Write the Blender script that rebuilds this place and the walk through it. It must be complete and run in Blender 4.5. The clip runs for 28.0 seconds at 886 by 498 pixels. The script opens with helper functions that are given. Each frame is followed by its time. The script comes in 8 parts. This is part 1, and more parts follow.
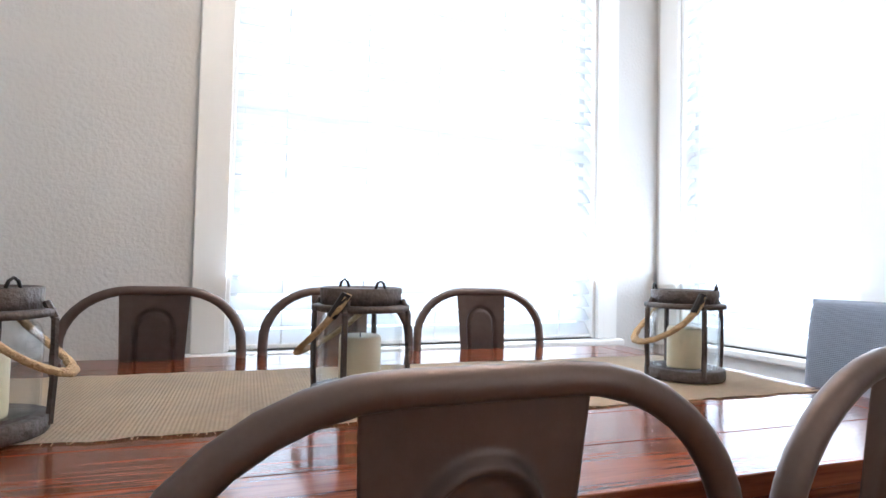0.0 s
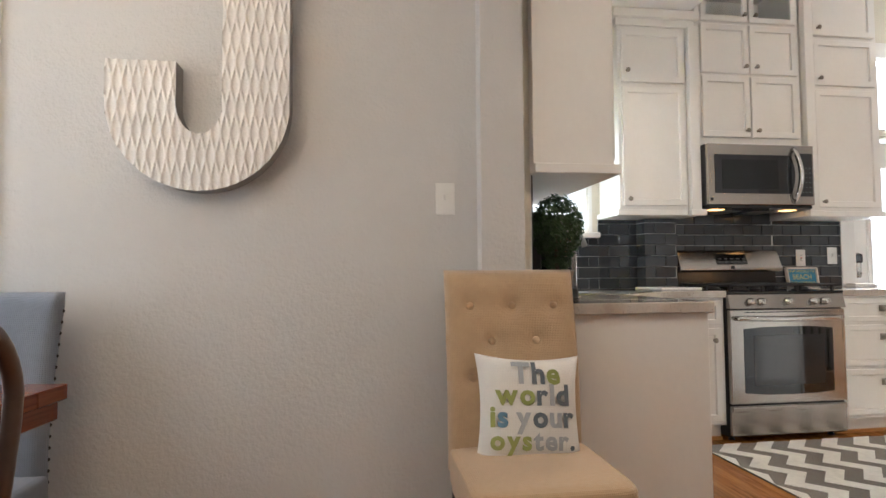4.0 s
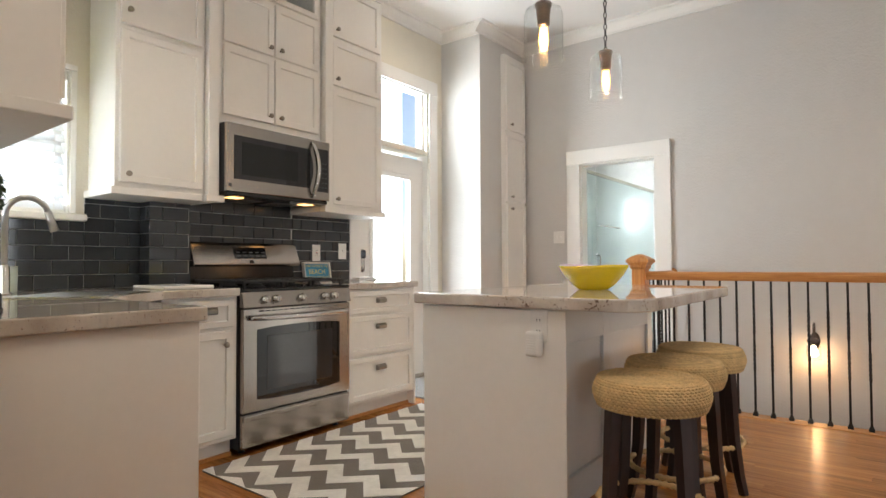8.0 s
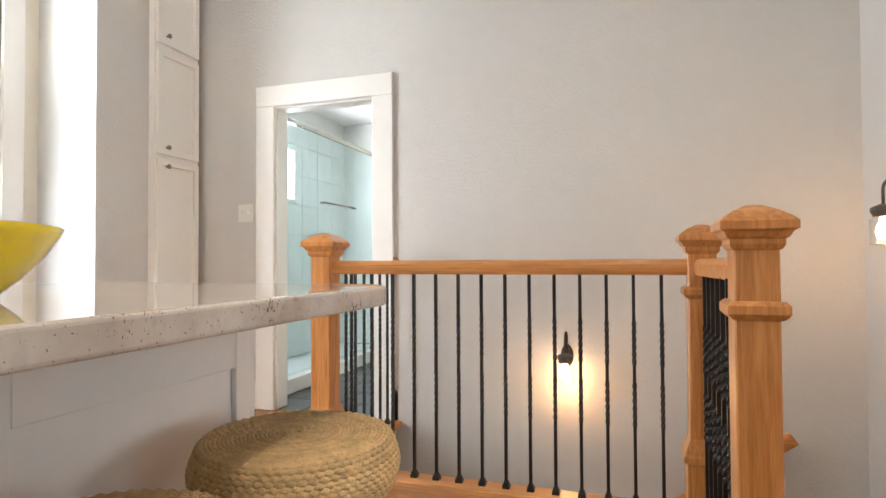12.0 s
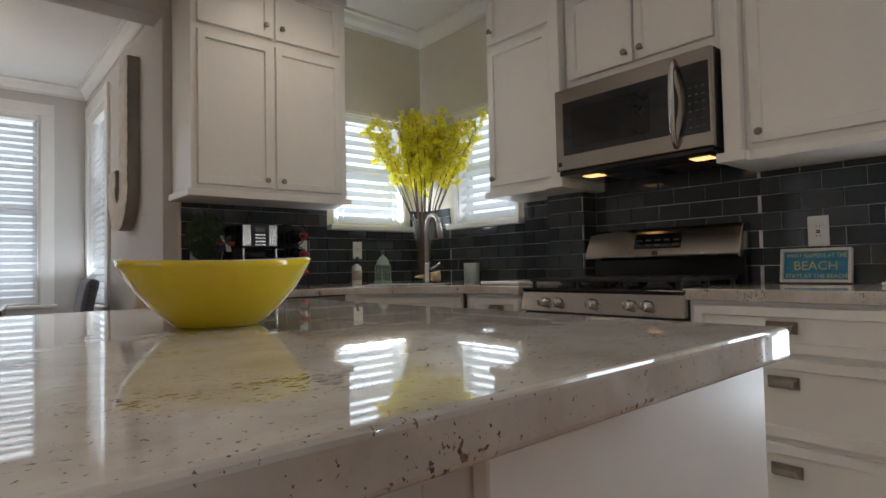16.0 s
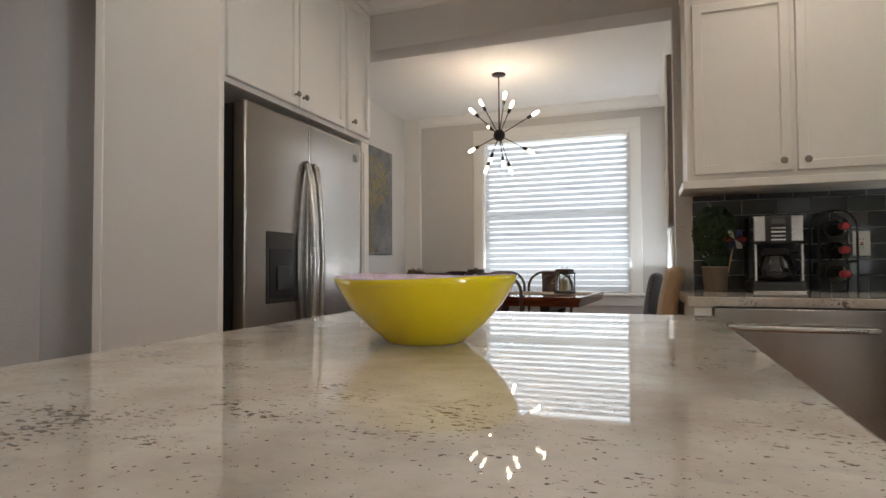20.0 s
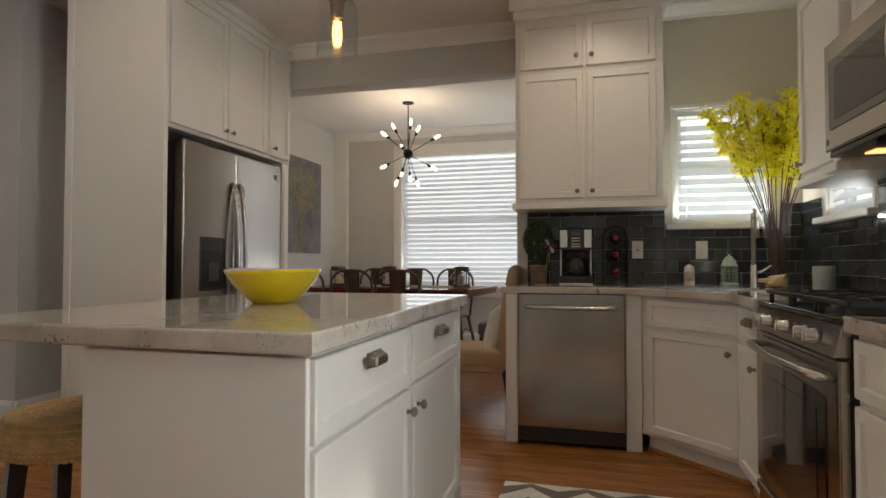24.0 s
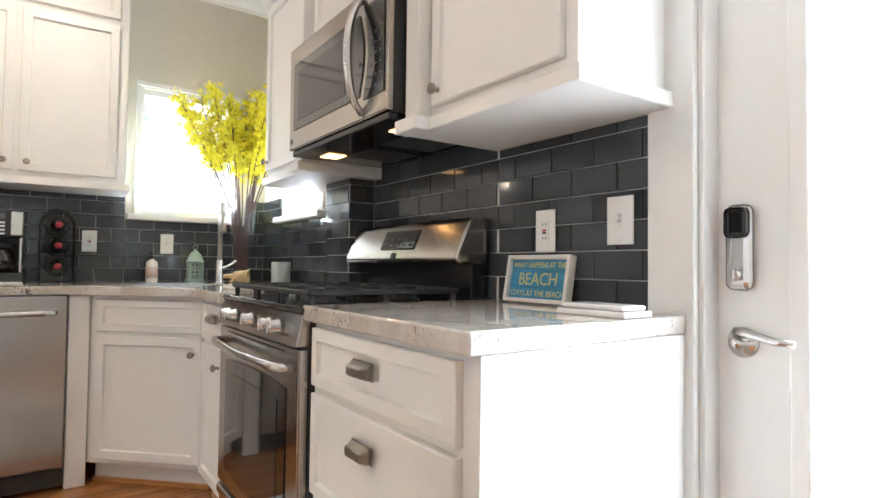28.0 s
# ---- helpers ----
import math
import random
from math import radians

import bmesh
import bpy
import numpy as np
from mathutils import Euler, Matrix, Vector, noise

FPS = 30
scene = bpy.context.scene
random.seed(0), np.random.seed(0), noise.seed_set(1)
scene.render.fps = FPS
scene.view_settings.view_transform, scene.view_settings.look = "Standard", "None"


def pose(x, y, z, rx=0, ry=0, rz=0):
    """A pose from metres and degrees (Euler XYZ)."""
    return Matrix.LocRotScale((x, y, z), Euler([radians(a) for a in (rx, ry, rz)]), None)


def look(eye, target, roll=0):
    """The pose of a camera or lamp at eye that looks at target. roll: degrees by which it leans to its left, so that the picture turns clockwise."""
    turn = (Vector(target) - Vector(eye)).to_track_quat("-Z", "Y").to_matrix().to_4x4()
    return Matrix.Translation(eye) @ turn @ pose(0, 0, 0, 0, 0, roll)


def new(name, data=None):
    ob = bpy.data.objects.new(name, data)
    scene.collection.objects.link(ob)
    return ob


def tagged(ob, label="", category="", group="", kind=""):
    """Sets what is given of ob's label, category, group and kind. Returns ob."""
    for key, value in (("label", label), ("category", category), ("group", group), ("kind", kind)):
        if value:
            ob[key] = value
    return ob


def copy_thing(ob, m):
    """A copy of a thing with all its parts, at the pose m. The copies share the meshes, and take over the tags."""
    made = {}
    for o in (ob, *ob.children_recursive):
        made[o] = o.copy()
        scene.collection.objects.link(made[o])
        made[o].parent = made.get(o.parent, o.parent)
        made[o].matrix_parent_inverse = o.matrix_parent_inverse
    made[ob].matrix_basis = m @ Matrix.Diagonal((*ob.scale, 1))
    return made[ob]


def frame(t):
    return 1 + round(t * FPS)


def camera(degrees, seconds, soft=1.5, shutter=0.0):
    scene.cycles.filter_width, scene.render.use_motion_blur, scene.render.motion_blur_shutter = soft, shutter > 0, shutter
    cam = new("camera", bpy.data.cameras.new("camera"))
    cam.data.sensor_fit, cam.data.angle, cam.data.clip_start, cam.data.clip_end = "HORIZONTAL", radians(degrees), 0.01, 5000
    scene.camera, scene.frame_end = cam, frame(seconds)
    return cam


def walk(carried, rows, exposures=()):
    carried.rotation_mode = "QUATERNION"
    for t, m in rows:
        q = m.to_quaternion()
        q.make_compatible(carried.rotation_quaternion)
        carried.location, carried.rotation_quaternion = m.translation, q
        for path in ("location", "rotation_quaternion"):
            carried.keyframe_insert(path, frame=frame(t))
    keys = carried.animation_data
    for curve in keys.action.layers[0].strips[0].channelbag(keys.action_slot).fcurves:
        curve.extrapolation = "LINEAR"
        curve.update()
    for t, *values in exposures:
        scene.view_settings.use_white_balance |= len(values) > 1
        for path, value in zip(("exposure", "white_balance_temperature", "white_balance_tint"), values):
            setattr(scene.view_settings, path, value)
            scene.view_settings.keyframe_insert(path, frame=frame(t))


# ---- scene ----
cam = camera(76.20, 28.0)
# seconds, x, y, z, yaw, pitch, roll
PATH = [
    (0.0, 0.046, 0.042, 1.042, -24.00, 2.05, -1.19),
    (0.5, 0.132, 0.013, 1.033, -30.74, 2.29, -1.12),
    (1.0, 0.172, -0.043, 1.029, -38.99, 2.54, -0.39),
    (1.5, 0.211, -0.088, 1.018, -45.94, 2.61, -0.19),
    (2.0, 0.227, -0.113, 1.011, -52.66, 2.55, 0.03),
    (2.5, 0.197, -0.118, 1.018, -64.13, 2.50, 0.20),
    (3.0, 0.136, -0.121, 1.023, -77.42, 2.55, 0.29),
    (3.5, 0.057, -0.144, 1.018, -88.93, 2.55, 0.34),
    (4.0, 0.013, -0.141, 1.016, -97.93, 2.56, 0.42),
    (4.5, -0.027, -0.181, 1.013, -104.31, 2.43, 0.40),
    (6.5, 0.142, -0.473, 0.997, -123.25, 2.09, 0.50),
    (7.0, 0.244, -0.501, 1.012, -127.38, 1.69, 0.46),
    (7.5, 0.366, -0.524, 1.020, -135.72, 1.67, 0.30),
    (8.0, 0.428, -0.562, 1.025, -142.22, 1.59, 0.24),
    (8.5, 0.461, -0.699, 1.009, -146.33, 1.40, 0.21),
    (9.0, 0.491, -0.907, 1.009, -148.58, 1.32, 0.28),
    (9.5, 0.492, -1.121, 1.007, -151.45, 1.26, 0.31),
    (10.0, 0.535, -1.382, 1.001, -155.95, 1.19, 0.41),
    (10.5, 0.538, -1.662, 0.985, -162.64, 1.20, 0.33),
    (11.0, 0.519, -1.972, 0.971, -164.99, 1.32, 0.25),
    (11.5, 0.507, -2.232, 0.961, -165.23, 1.29, 0.30),
    (13.5, 0.588, -3.305, 1.002, -127.66, 0.56, 0.51),
    (14.0, 0.700, -3.542, 1.021, -113.15, 0.32, 0.70),
    (14.5, 0.751, -3.830, 0.995, -92.74, 0.70, 0.78),
    (15.0, 0.845, -3.946, 0.982, -72.21, 1.64, 1.25),
    (15.5, 1.013, -4.003, 1.001, -54.62, 1.81, 1.53),
    (16.0, 1.133, -4.064, 0.999, -40.92, 1.90, 1.17),
    (16.5, 1.218, -4.039, 1.014, -29.98, 2.12, 1.14),
    (17.0, 1.283, -4.082, 1.031, -21.95, 2.16, 1.18),
    (17.5, 1.381, -4.125, 1.042, -16.03, 2.22, 0.97),
    (18.0, 1.434, -4.110, 1.050, -11.49, 2.19, 0.95),
    (18.5, 1.534, -4.011, 1.050, -6.42, 2.15, 0.85),
    (19.0, 1.615, -3.968, 1.057, -0.84, 1.92, 0.68),
    (19.5, 1.703, -3.962, 1.051, 9.47, 1.73, 0.57),
    (20.0, 1.843, -3.979, 1.037, 19.64, 1.71, 0.35),
    (20.5, 1.925, -4.067, 1.043, 25.45, 1.67, 0.29),
    (22.5, 2.410, -4.606, 1.054, 32.09, 1.57, 0.41),
    (23.0, 2.442, -4.677, 1.057, 29.08, 1.35, 0.30),
    (23.5, 2.467, -4.736, 1.052, 22.29, 1.36, 0.06),
    (24.0, 2.528, -4.761, 1.041, 14.89, 1.43, -0.06),
    (24.5, 2.597, -4.753, 1.029, 7.86, 1.47, -0.07),
    (25.0, 2.641, -4.718, 1.015, 1.91, 1.51, -0.28),
    (25.5, 2.701, -4.616, 1.012, -2.82, 1.52, -0.37),
    (26.0, 2.732, -4.503, 1.005, -5.83, 1.50, -0.43),
    (26.5, 2.626, -4.376, 0.995, -12.54, 1.59, -0.49),
    (27.0, 2.533, -4.319, 1.006, -20.79, 1.67, -0.55),
    (27.5, 2.526, -4.353, 1.010, -28.99, 1.76, -0.59),
    (28.0, 2.579, -4.498, 1.010, -35.72, 1.80, -0.63),
]
EXPOSURES = [(0.0, 0.82, 5500, 10), (1.0, 0.6, 5500, 10), (2.0, 0.7, 5600, 10), (3.0, 0.85, 5850, 10), (4.5, 0.35, 6300, 10), (6.5, 0.65, 6450, 10), (7.0, 0.75, 6450, 10), (8.0, 0.32, 6550, 10),
             (9.0, -0.12, 6850, 10), (10.0, 0.2, 6600, 10), (11.0, 0.72, 6450, 10), (14.0, 0.18, 6350, 10), (15.0, -0.45, 6200, 10), (16.0, -0.8, 6150, 10), (17.0, -0.48, 6250, 10),
             (18.0, -0.38, 6400, 10), (19.0, -0.58, 6400, 10), (20.0, -0.45, 6450, 10), (22.5, -0.2, 6600, 10), (23.0, -0.25, 6600, 10), (24.0, -0.75, 6900, 10), (25.0, -0.22, 6500, 10),
             (26.0, 0.25, 6600, 10), (27.0, 0.66, 6400, 10), (28.0, 0.74, 6000, 10)]
walk(cam, [(t, pose(x, y, z, 90 + pitch, roll, yaw)) for t, x, y, z, yaw, pitch, roll in PATH], EXPOSURES)

# ---- world and daylight ----
world = bpy.data.worlds.new("sky")
scene.world = world
world.use_nodes = True
wn = world.node_tree.nodes
sky = wn.new("ShaderNodeTexSky")
sky.sky_type = "NISHITA"
sky.sun_disc = False
sky.sun_elevation, sky.sun_rotation = radians(48), radians(100)
wn["Background"].inputs[1].default_value = 0.12
world.node_tree.links.new(sky.outputs[0], wn["Background"].inputs[0])
sun = new("sun", bpy.data.lights.new("sun", "SUN"))
sun.data.energy, sun.data.angle, sun.data.color = 2.0, radians(2), (1, 0.95, 0.88)
sun.matrix_world = look((12, -3, 13), (0, 0, 0))


def window_light(name, centre, facing, width, height, watts, colour=(0.88, 0.95, 1.0)):
    """Sky light that enters through one opening."""
    lamp = new(name, bpy.data.lights.new(name, "AREA"))
    lamp.data.shape, lamp.data.size, lamp.data.size_y = "RECTANGLE", width, height
    lamp.data.energy, lamp.data.color = watts, colour
    c = Vector(centre)
    lamp.matrix_world = look(c, c + Vector(facing))
    return lamp


def bulb_light(name, place, watts, colour=(1.0, 0.68, 0.38), radius=0.03):
    lamp = new(name, bpy.data.lights.new(name, "POINT"))
    lamp.data.energy, lamp.data.color, lamp.data.shadow_soft_size = watts, colour, radius
    lamp.location = place
    return lamp


# ---- plan (metres) ----
EAST = 3.80        # stove wall, inner face
KN = -0.765        # kitchen's north wall
DE = 2.08          # dining room's east wall
DN = 2.10          # dining room's window wall
DW = -0.776        # dining room's west wall
SOUTH = -5.68      # wall with the bathroom door
STAIRW = -0.56     # stair's west wall
LOW, HIGH, DINC = 2.76, 3.28, 2.735   # ceilings: kitchen north, kitchen south, dining
STEPY = -2.30      # where the ceiling steps up
TOP = 0.905        # worktops

# ---- helpers for building ----


def box(x0, x1, y0, y1, z0, z1, bevel=0.0, segs=2, bm=None):
    own = bm is None
    b = bmesh.new()
    bmesh.ops.create_cube(b, size=1.0, matrix=Matrix.Translation(((x0 + x1) / 2, (y0 + y1) / 2, (z0 + z1) / 2))
                          @ Matrix.Diagonal((abs(x1 - x0), abs(y1 - y0), abs(z1 - z0), 1)))
    if bevel:
        bmesh.ops.bevel(b, geom=b.edges[:], offset=bevel, segments=segs, profile=0.5, affect="EDGES")
    if own:
        return b
    join(bm, b)
    return bm


def join(bm, b, m=None):
    """Adds the mesh b (at pose m) to bm."""
    if m is not None:
        b.transform(m)
    me = bpy.data.meshes.new("tmp")
    b.to_mesh(me)
    b.free()
    bm.from_mesh(me)
    bpy.data.meshes.remove(me)
    return bm


def rod(p, q, r0, r1=None, n=12, bm=None):
    """A round bar from p to q."""
    p, q = Vector(p), Vector(q)
    b = bmesh.new()
    bmesh.ops.create_cone(b, cap_ends=True, segments=n, radius1=r0, radius2=r0 if r1 is None else r1, depth=(q - p).length)
    b.transform(Matrix.Translation((p + q) / 2) @ (q - p).to_track_quat("Z", "Y").to_matrix().to_4x4())
    if bm is None:
        return b
    return join(bm, b)


def tube(points, r, n=8, closed=False, bm=None, radii=None):
    """A bent round bar through the points."""
    b = bm or bmesh.new()
    pts = [Vector(p) for p in points]
    rings, up = [], Vector((0.013, 0.021, 1))
    count = len(pts)
    for i, p in enumerate(pts):
        if closed:
            d = pts[(i + 1) % count] - pts[i - 1]
        else:
            d = pts[min(i + 1, count - 1)] - pts[max(i - 1, 0)]
        d.normalize()
        if i == 0 and abs(d.dot(up)) > 0.97:
            up = Vector((1, 0.02, 0.01))
        s = d.cross(up).normalized()
        up = s.cross(d).normalized()
        rr = radii[i] if radii else r
        rings.append([b.verts.new(p + rr * (math.cos(a) * s + math.sin(a) * up)) for a in [2 * math.pi * k / n for k in range(n)]])
    for i in range(count if closed else count - 1):
        a, c = rings[i], rings[(i + 1) % count]
        for k in range(n):
            b.faces.new((a[k], a[(k + 1) % n], c[(k + 1) % n], c[k]))
    if not closed:
        b.faces.new(rings[0][::-1])
        b.faces.new(rings[-1])
    bmesh.ops.recalc_face_normals(b, faces=b.faces[:])
    return b


def turned(profile, n=24, at=(0, 0, 0), bm=None):
    """A solid of revolution about z: profile of (radius, height)."""
    b = bmesh.new()
    rings = []
    for r, z in profile:
        rings.append([b.verts.new((max(r, 1e-4) * math.cos(2 * math.pi * k / n) + at[0], max(r, 1e-4) * math.sin(2 * math.pi * k / n) + at[1], z + at[2])) for k in range(n)])
    for a, c in zip(rings, rings[1:]):
        for k in range(n):
            b.faces.new((a[k], a[(k + 1) % n], c[(k + 1) % n], c[k]))
    b.faces.new(rings[0][::-1])
    b.faces.new(rings[-1])
    bmesh.ops.recalc_face_normals(b, faces=b.faces[:])
    for fc in b.faces:
        fc.smooth = len(fc.verts) == 4
    if bm is None:
        return b
    return join(bm, b)


def squared(profile, at=(0, 0, 0), bm=None):
    """A four-sided turned post: profile of (half width, height)."""
    b = bmesh.new()
    rings = [[b.verts.new((sx * r + at[0], sy * r + at[1], z + at[2])) for sx, sy in ((1, 1), (-1, 1), (-1, -1), (1, -1))] for r, z in profile]
    for a, c in zip(rings, rings[1:]):
        for k in range(4):
            b.faces.new((a[k], a[(k + 1) % 4], c[(k + 1) % 4], c[k]))
    b.faces.new(rings[0][::-1])
    b.faces.new(rings[-1])
    bmesh.ops.recalc_face_normals(b, faces=b.faces[:])
    if bm is None:
        return b
    return join(bm, b)


def extrude(outline, depth, axis="z", at=0.0, bevel=0.0, segs=2):
    """A flat outline made solid; axis: the way it is pushed, from at to at + depth. Outline in the other two axes' order."""
    b = bmesh.new()

    def spot(u, v, w):
        return {"z": (u, v, w), "y": (u, w, v), "x": (w, u, v)}[axis]
    lo = [b.verts.new(spot(u, v, at)) for u, v in outline]
    hi = [b.verts.new(spot(u, v, at + depth)) for u, v in outline]
    n = len(outline)
    b.faces.new(lo[::-1])
    b.faces.new(hi)
    for k in range(n):
        b.faces.new((lo[k], lo[(k + 1) % n], hi[(k + 1) % n], hi[k]))
    bmesh.ops.recalc_face_normals(b, faces=b.faces[:])
    if bevel:
        bmesh.ops.bevel(b, geom=b.edges[:], offset=bevel, segments=segs, profile=0.5, affect="EDGES")
    return b


def thing(name, x, y, z=0.0, rz=0.0, label="", category="", group="", kind=""):
    ob = new(name)
    ob.empty_display_size = 0.1
    ob.matrix_basis = pose(x, y, z, 0, 0, rz)
    return tagged(ob, label, category, group, kind)


def part(name, bm, material, parent=None, label="", smooth=False):
    me = bpy.data.meshes.new(name)
    if smooth:
        for fc in bm.faces:
            fc.smooth = True
    bm.to_mesh(me)
    bm.free()
    me.materials.append(material)
    ob = new(name, me)
    if parent is not None:
        ob.parent = parent
    return tagged(ob, label)


def twin(ob, m, parent):
    """The same part again on shared mesh data, at pose m under parent."""
    o = new(ob.name.split(".")[0], ob.data)
    o.parent = parent
    o.matrix_basis = m
    for c in ob.children:
        twin(c, c.matrix_basis.copy(), o)
    return o


def solid(name, bm, material, label="", category="", kind="", group="", smooth=False):
    """A thing of one mesh."""
    return tagged(part(name, bm, material, None, "", smooth), label, category, group, kind)


def moved(ob, m):
    ob.matrix_basis = m
    return ob


# ---- materials ----


def mat(name, colour, rough=0.5, metal=0.0, vary=0.08, scale=6.0, bump=0.0, bump_scale=60.0, fine=0.0, island=0.0, coat=0.0, stretch=(1, 1, 1), spec=0.5, sheen=0.0):
    """A procedural surface: colour that varies at two scales, uneven gloss and fine relief."""
    m = bpy.data.materials.new(name)
    m.use_nodes = True
    nt = m.node_tree
    n, l = nt.nodes, nt.links
    b = n["Principled BSDF"]
    b.inputs["Roughness"].default_value = rough
    b.inputs["Metallic"].default_value = metal
    b.inputs["Coat Weight"].default_value = coat
    b.inputs["Specular IOR Level"].default_value = spec
    b.inputs["Sheen Weight"].default_value = sheen
    tc, mp = n.new("ShaderNodeTexCoord"), n.new("ShaderNodeMapping")
    mp.inputs["Scale"].default_value = stretch
    l.new(tc.outputs["Object"], mp.inputs["Vector"])
    big, small = n.new("ShaderNodeTexNoise"), n.new("ShaderNodeTexNoise")
    big.inputs["Scale"].default_value, small.inputs["Scale"].default_value = scale, scale * 9
    big.inputs["Detail"].default_value, small.inputs["Detail"].default_value = 5, 3
    for t in (big, small):
        l.new(mp.outputs["Vector"], t.inputs["Vector"])
    mix = n.new("ShaderNodeMix")
    mix.data_type = "FLOAT"
    mix.inputs[0].default_value = 0.35
    l.new(big.outputs["Fac"], mix.inputs[2])
    l.new(small.outputs["Fac"], mix.inputs[3])
    ramp = n.new("ShaderNodeValToRGB")
    c = Vector(colour)
    lo, hi = c * (1 - vary), c * (1 + vary)
    ramp.color_ramp.elements[0].position, ramp.color_ramp.elements[1].position = 0.3, 0.7
    ramp.color_ramp.elements[0].color = (*lo, 1)
    ramp.color_ramp.elements[1].color = (*[min(v, 1) for v in hi], 1)
    l.new(mix.outputs[0], ramp.inputs["Fac"])
    out = ramp.outputs["Color"]
    if island:
        geo, oi = n.new("ShaderNodeNewGeometry"), n.new("ShaderNodeObjectInfo")
        add = n.new("ShaderNodeMath")
        add.operation = "ADD"
        l.new(geo.outputs["Random Per Island"], add.inputs[0])
        l.new(oi.outputs["Random"], add.inputs[1])
        fr = n.new("ShaderNodeMath")
        fr.operation = "FRACT"
        l.new(add.outputs[0], fr.inputs[0])
        rng = n.new("ShaderNodeMapRange")
        rng.inputs["To Min"].default_value, rng.inputs["To Max"].default_value = 1 - island, 1 + island
        l.new(fr.outputs[0], rng.inputs["Value"])
        hsv = n.new("ShaderNodeHueSaturation")
        l.new(rng.outputs[0], hsv.inputs["Value"])
        l.new(out, hsv.inputs["Color"])
        out = hsv.outputs["Color"]
    l.new(out, b.inputs["Base Color"])
    rr = n.new("ShaderNodeMapRange")
    rr.inputs["To Min"].default_value, rr.inputs["To Max"].default_value = max(rough * 0.85, 0.01), min(rough * 1.15, 1)
    l.new(big.outputs["Fac"], rr.inputs["Value"])
    l.new(rr.outputs[0], b.inputs["Roughness"])
    if bump:
        bt = n.new("ShaderNodeTexNoise")
        bt.inputs["Scale"].default_value, bt.inputs["Detail"].default_value = bump_scale, 4
        l.new(mp.outputs["Vector"], bt.inputs["Vector"])
        bp = n.new("ShaderNodeBump")
        bp.inputs["Strength"].default_value, bp.inputs["Distance"].default_value = bump, 0.01
        l.new(bt.outputs["Fac"], bp.inputs["Height"])
        l.new(bp.outputs["Normal"], b.inputs["Normal"])
    return m


def glow(name, colour, strength):
    m = bpy.data.materials.new(name)
    m.use_nodes = True
    b = m.node_tree.nodes["Principled BSDF"]
    b.inputs["Base Color"].default_value = (*colour, 1)
    b.inputs["Emission Color"].default_value = (*colour, 1)
    b.inputs["Emission Strength"].default_value = strength
    return m


def glass(name, colour=(1, 1, 1), rough=0.0, ior=1.45):
    m = bpy.data.materials.new(name)
    m.use_nodes = True
    b = m.node_tree.nodes["Principled BSDF"]
    b.inputs["Base Color"].default_value = (*colour, 1)
    b.inputs["Roughness"].default_value = rough
    b.inputs["IOR"].default_value = ior
    b.inputs["Transmission Weight"].default_value = 1
    return m


def thin_glass(name, colour=(1, 1, 1)):
    """A thin clear sheet: light passes straight on, and the surface mirrors by its angle."""
    m = bpy.data.materials.new(name)
    m.use_nodes = True
    n, l = m.node_tree.nodes, m.node_tree.links
    n.remove(n["Principled BSDF"])
    tr, gl, mx, lw, pw, rg = n.new("ShaderNodeBsdfTransparent"), n.new("ShaderNodeBsdfGlossy"), n.new("ShaderNodeMixShader"), n.new("ShaderNodeLayerWeight"), n.new("ShaderNodeMath"), n.new("ShaderNodeMapRange")
    tr.inputs["Color"].default_value = (*colour, 1)
    gl.inputs["Roughness"].default_value = 0.02
    pw.operation = "POWER"
    pw.inputs[1].default_value = 4.0
    rg.inputs["To Min"].default_value, rg.inputs["To Max"].default_value = 0.03, 0.6
    l.new(lw.outputs["Facing"], pw.inputs[0])
    l.new(pw.outputs[0], rg.inputs["Value"])
    l.new(rg.outputs[0], mx.inputs[0])
    l.new(tr.outputs[0], mx.inputs[1])
    l.new(gl.outputs[0], mx.inputs[2])
    l.new(mx.outputs[0], n["Material Output"].inputs["Surface"])
    return m


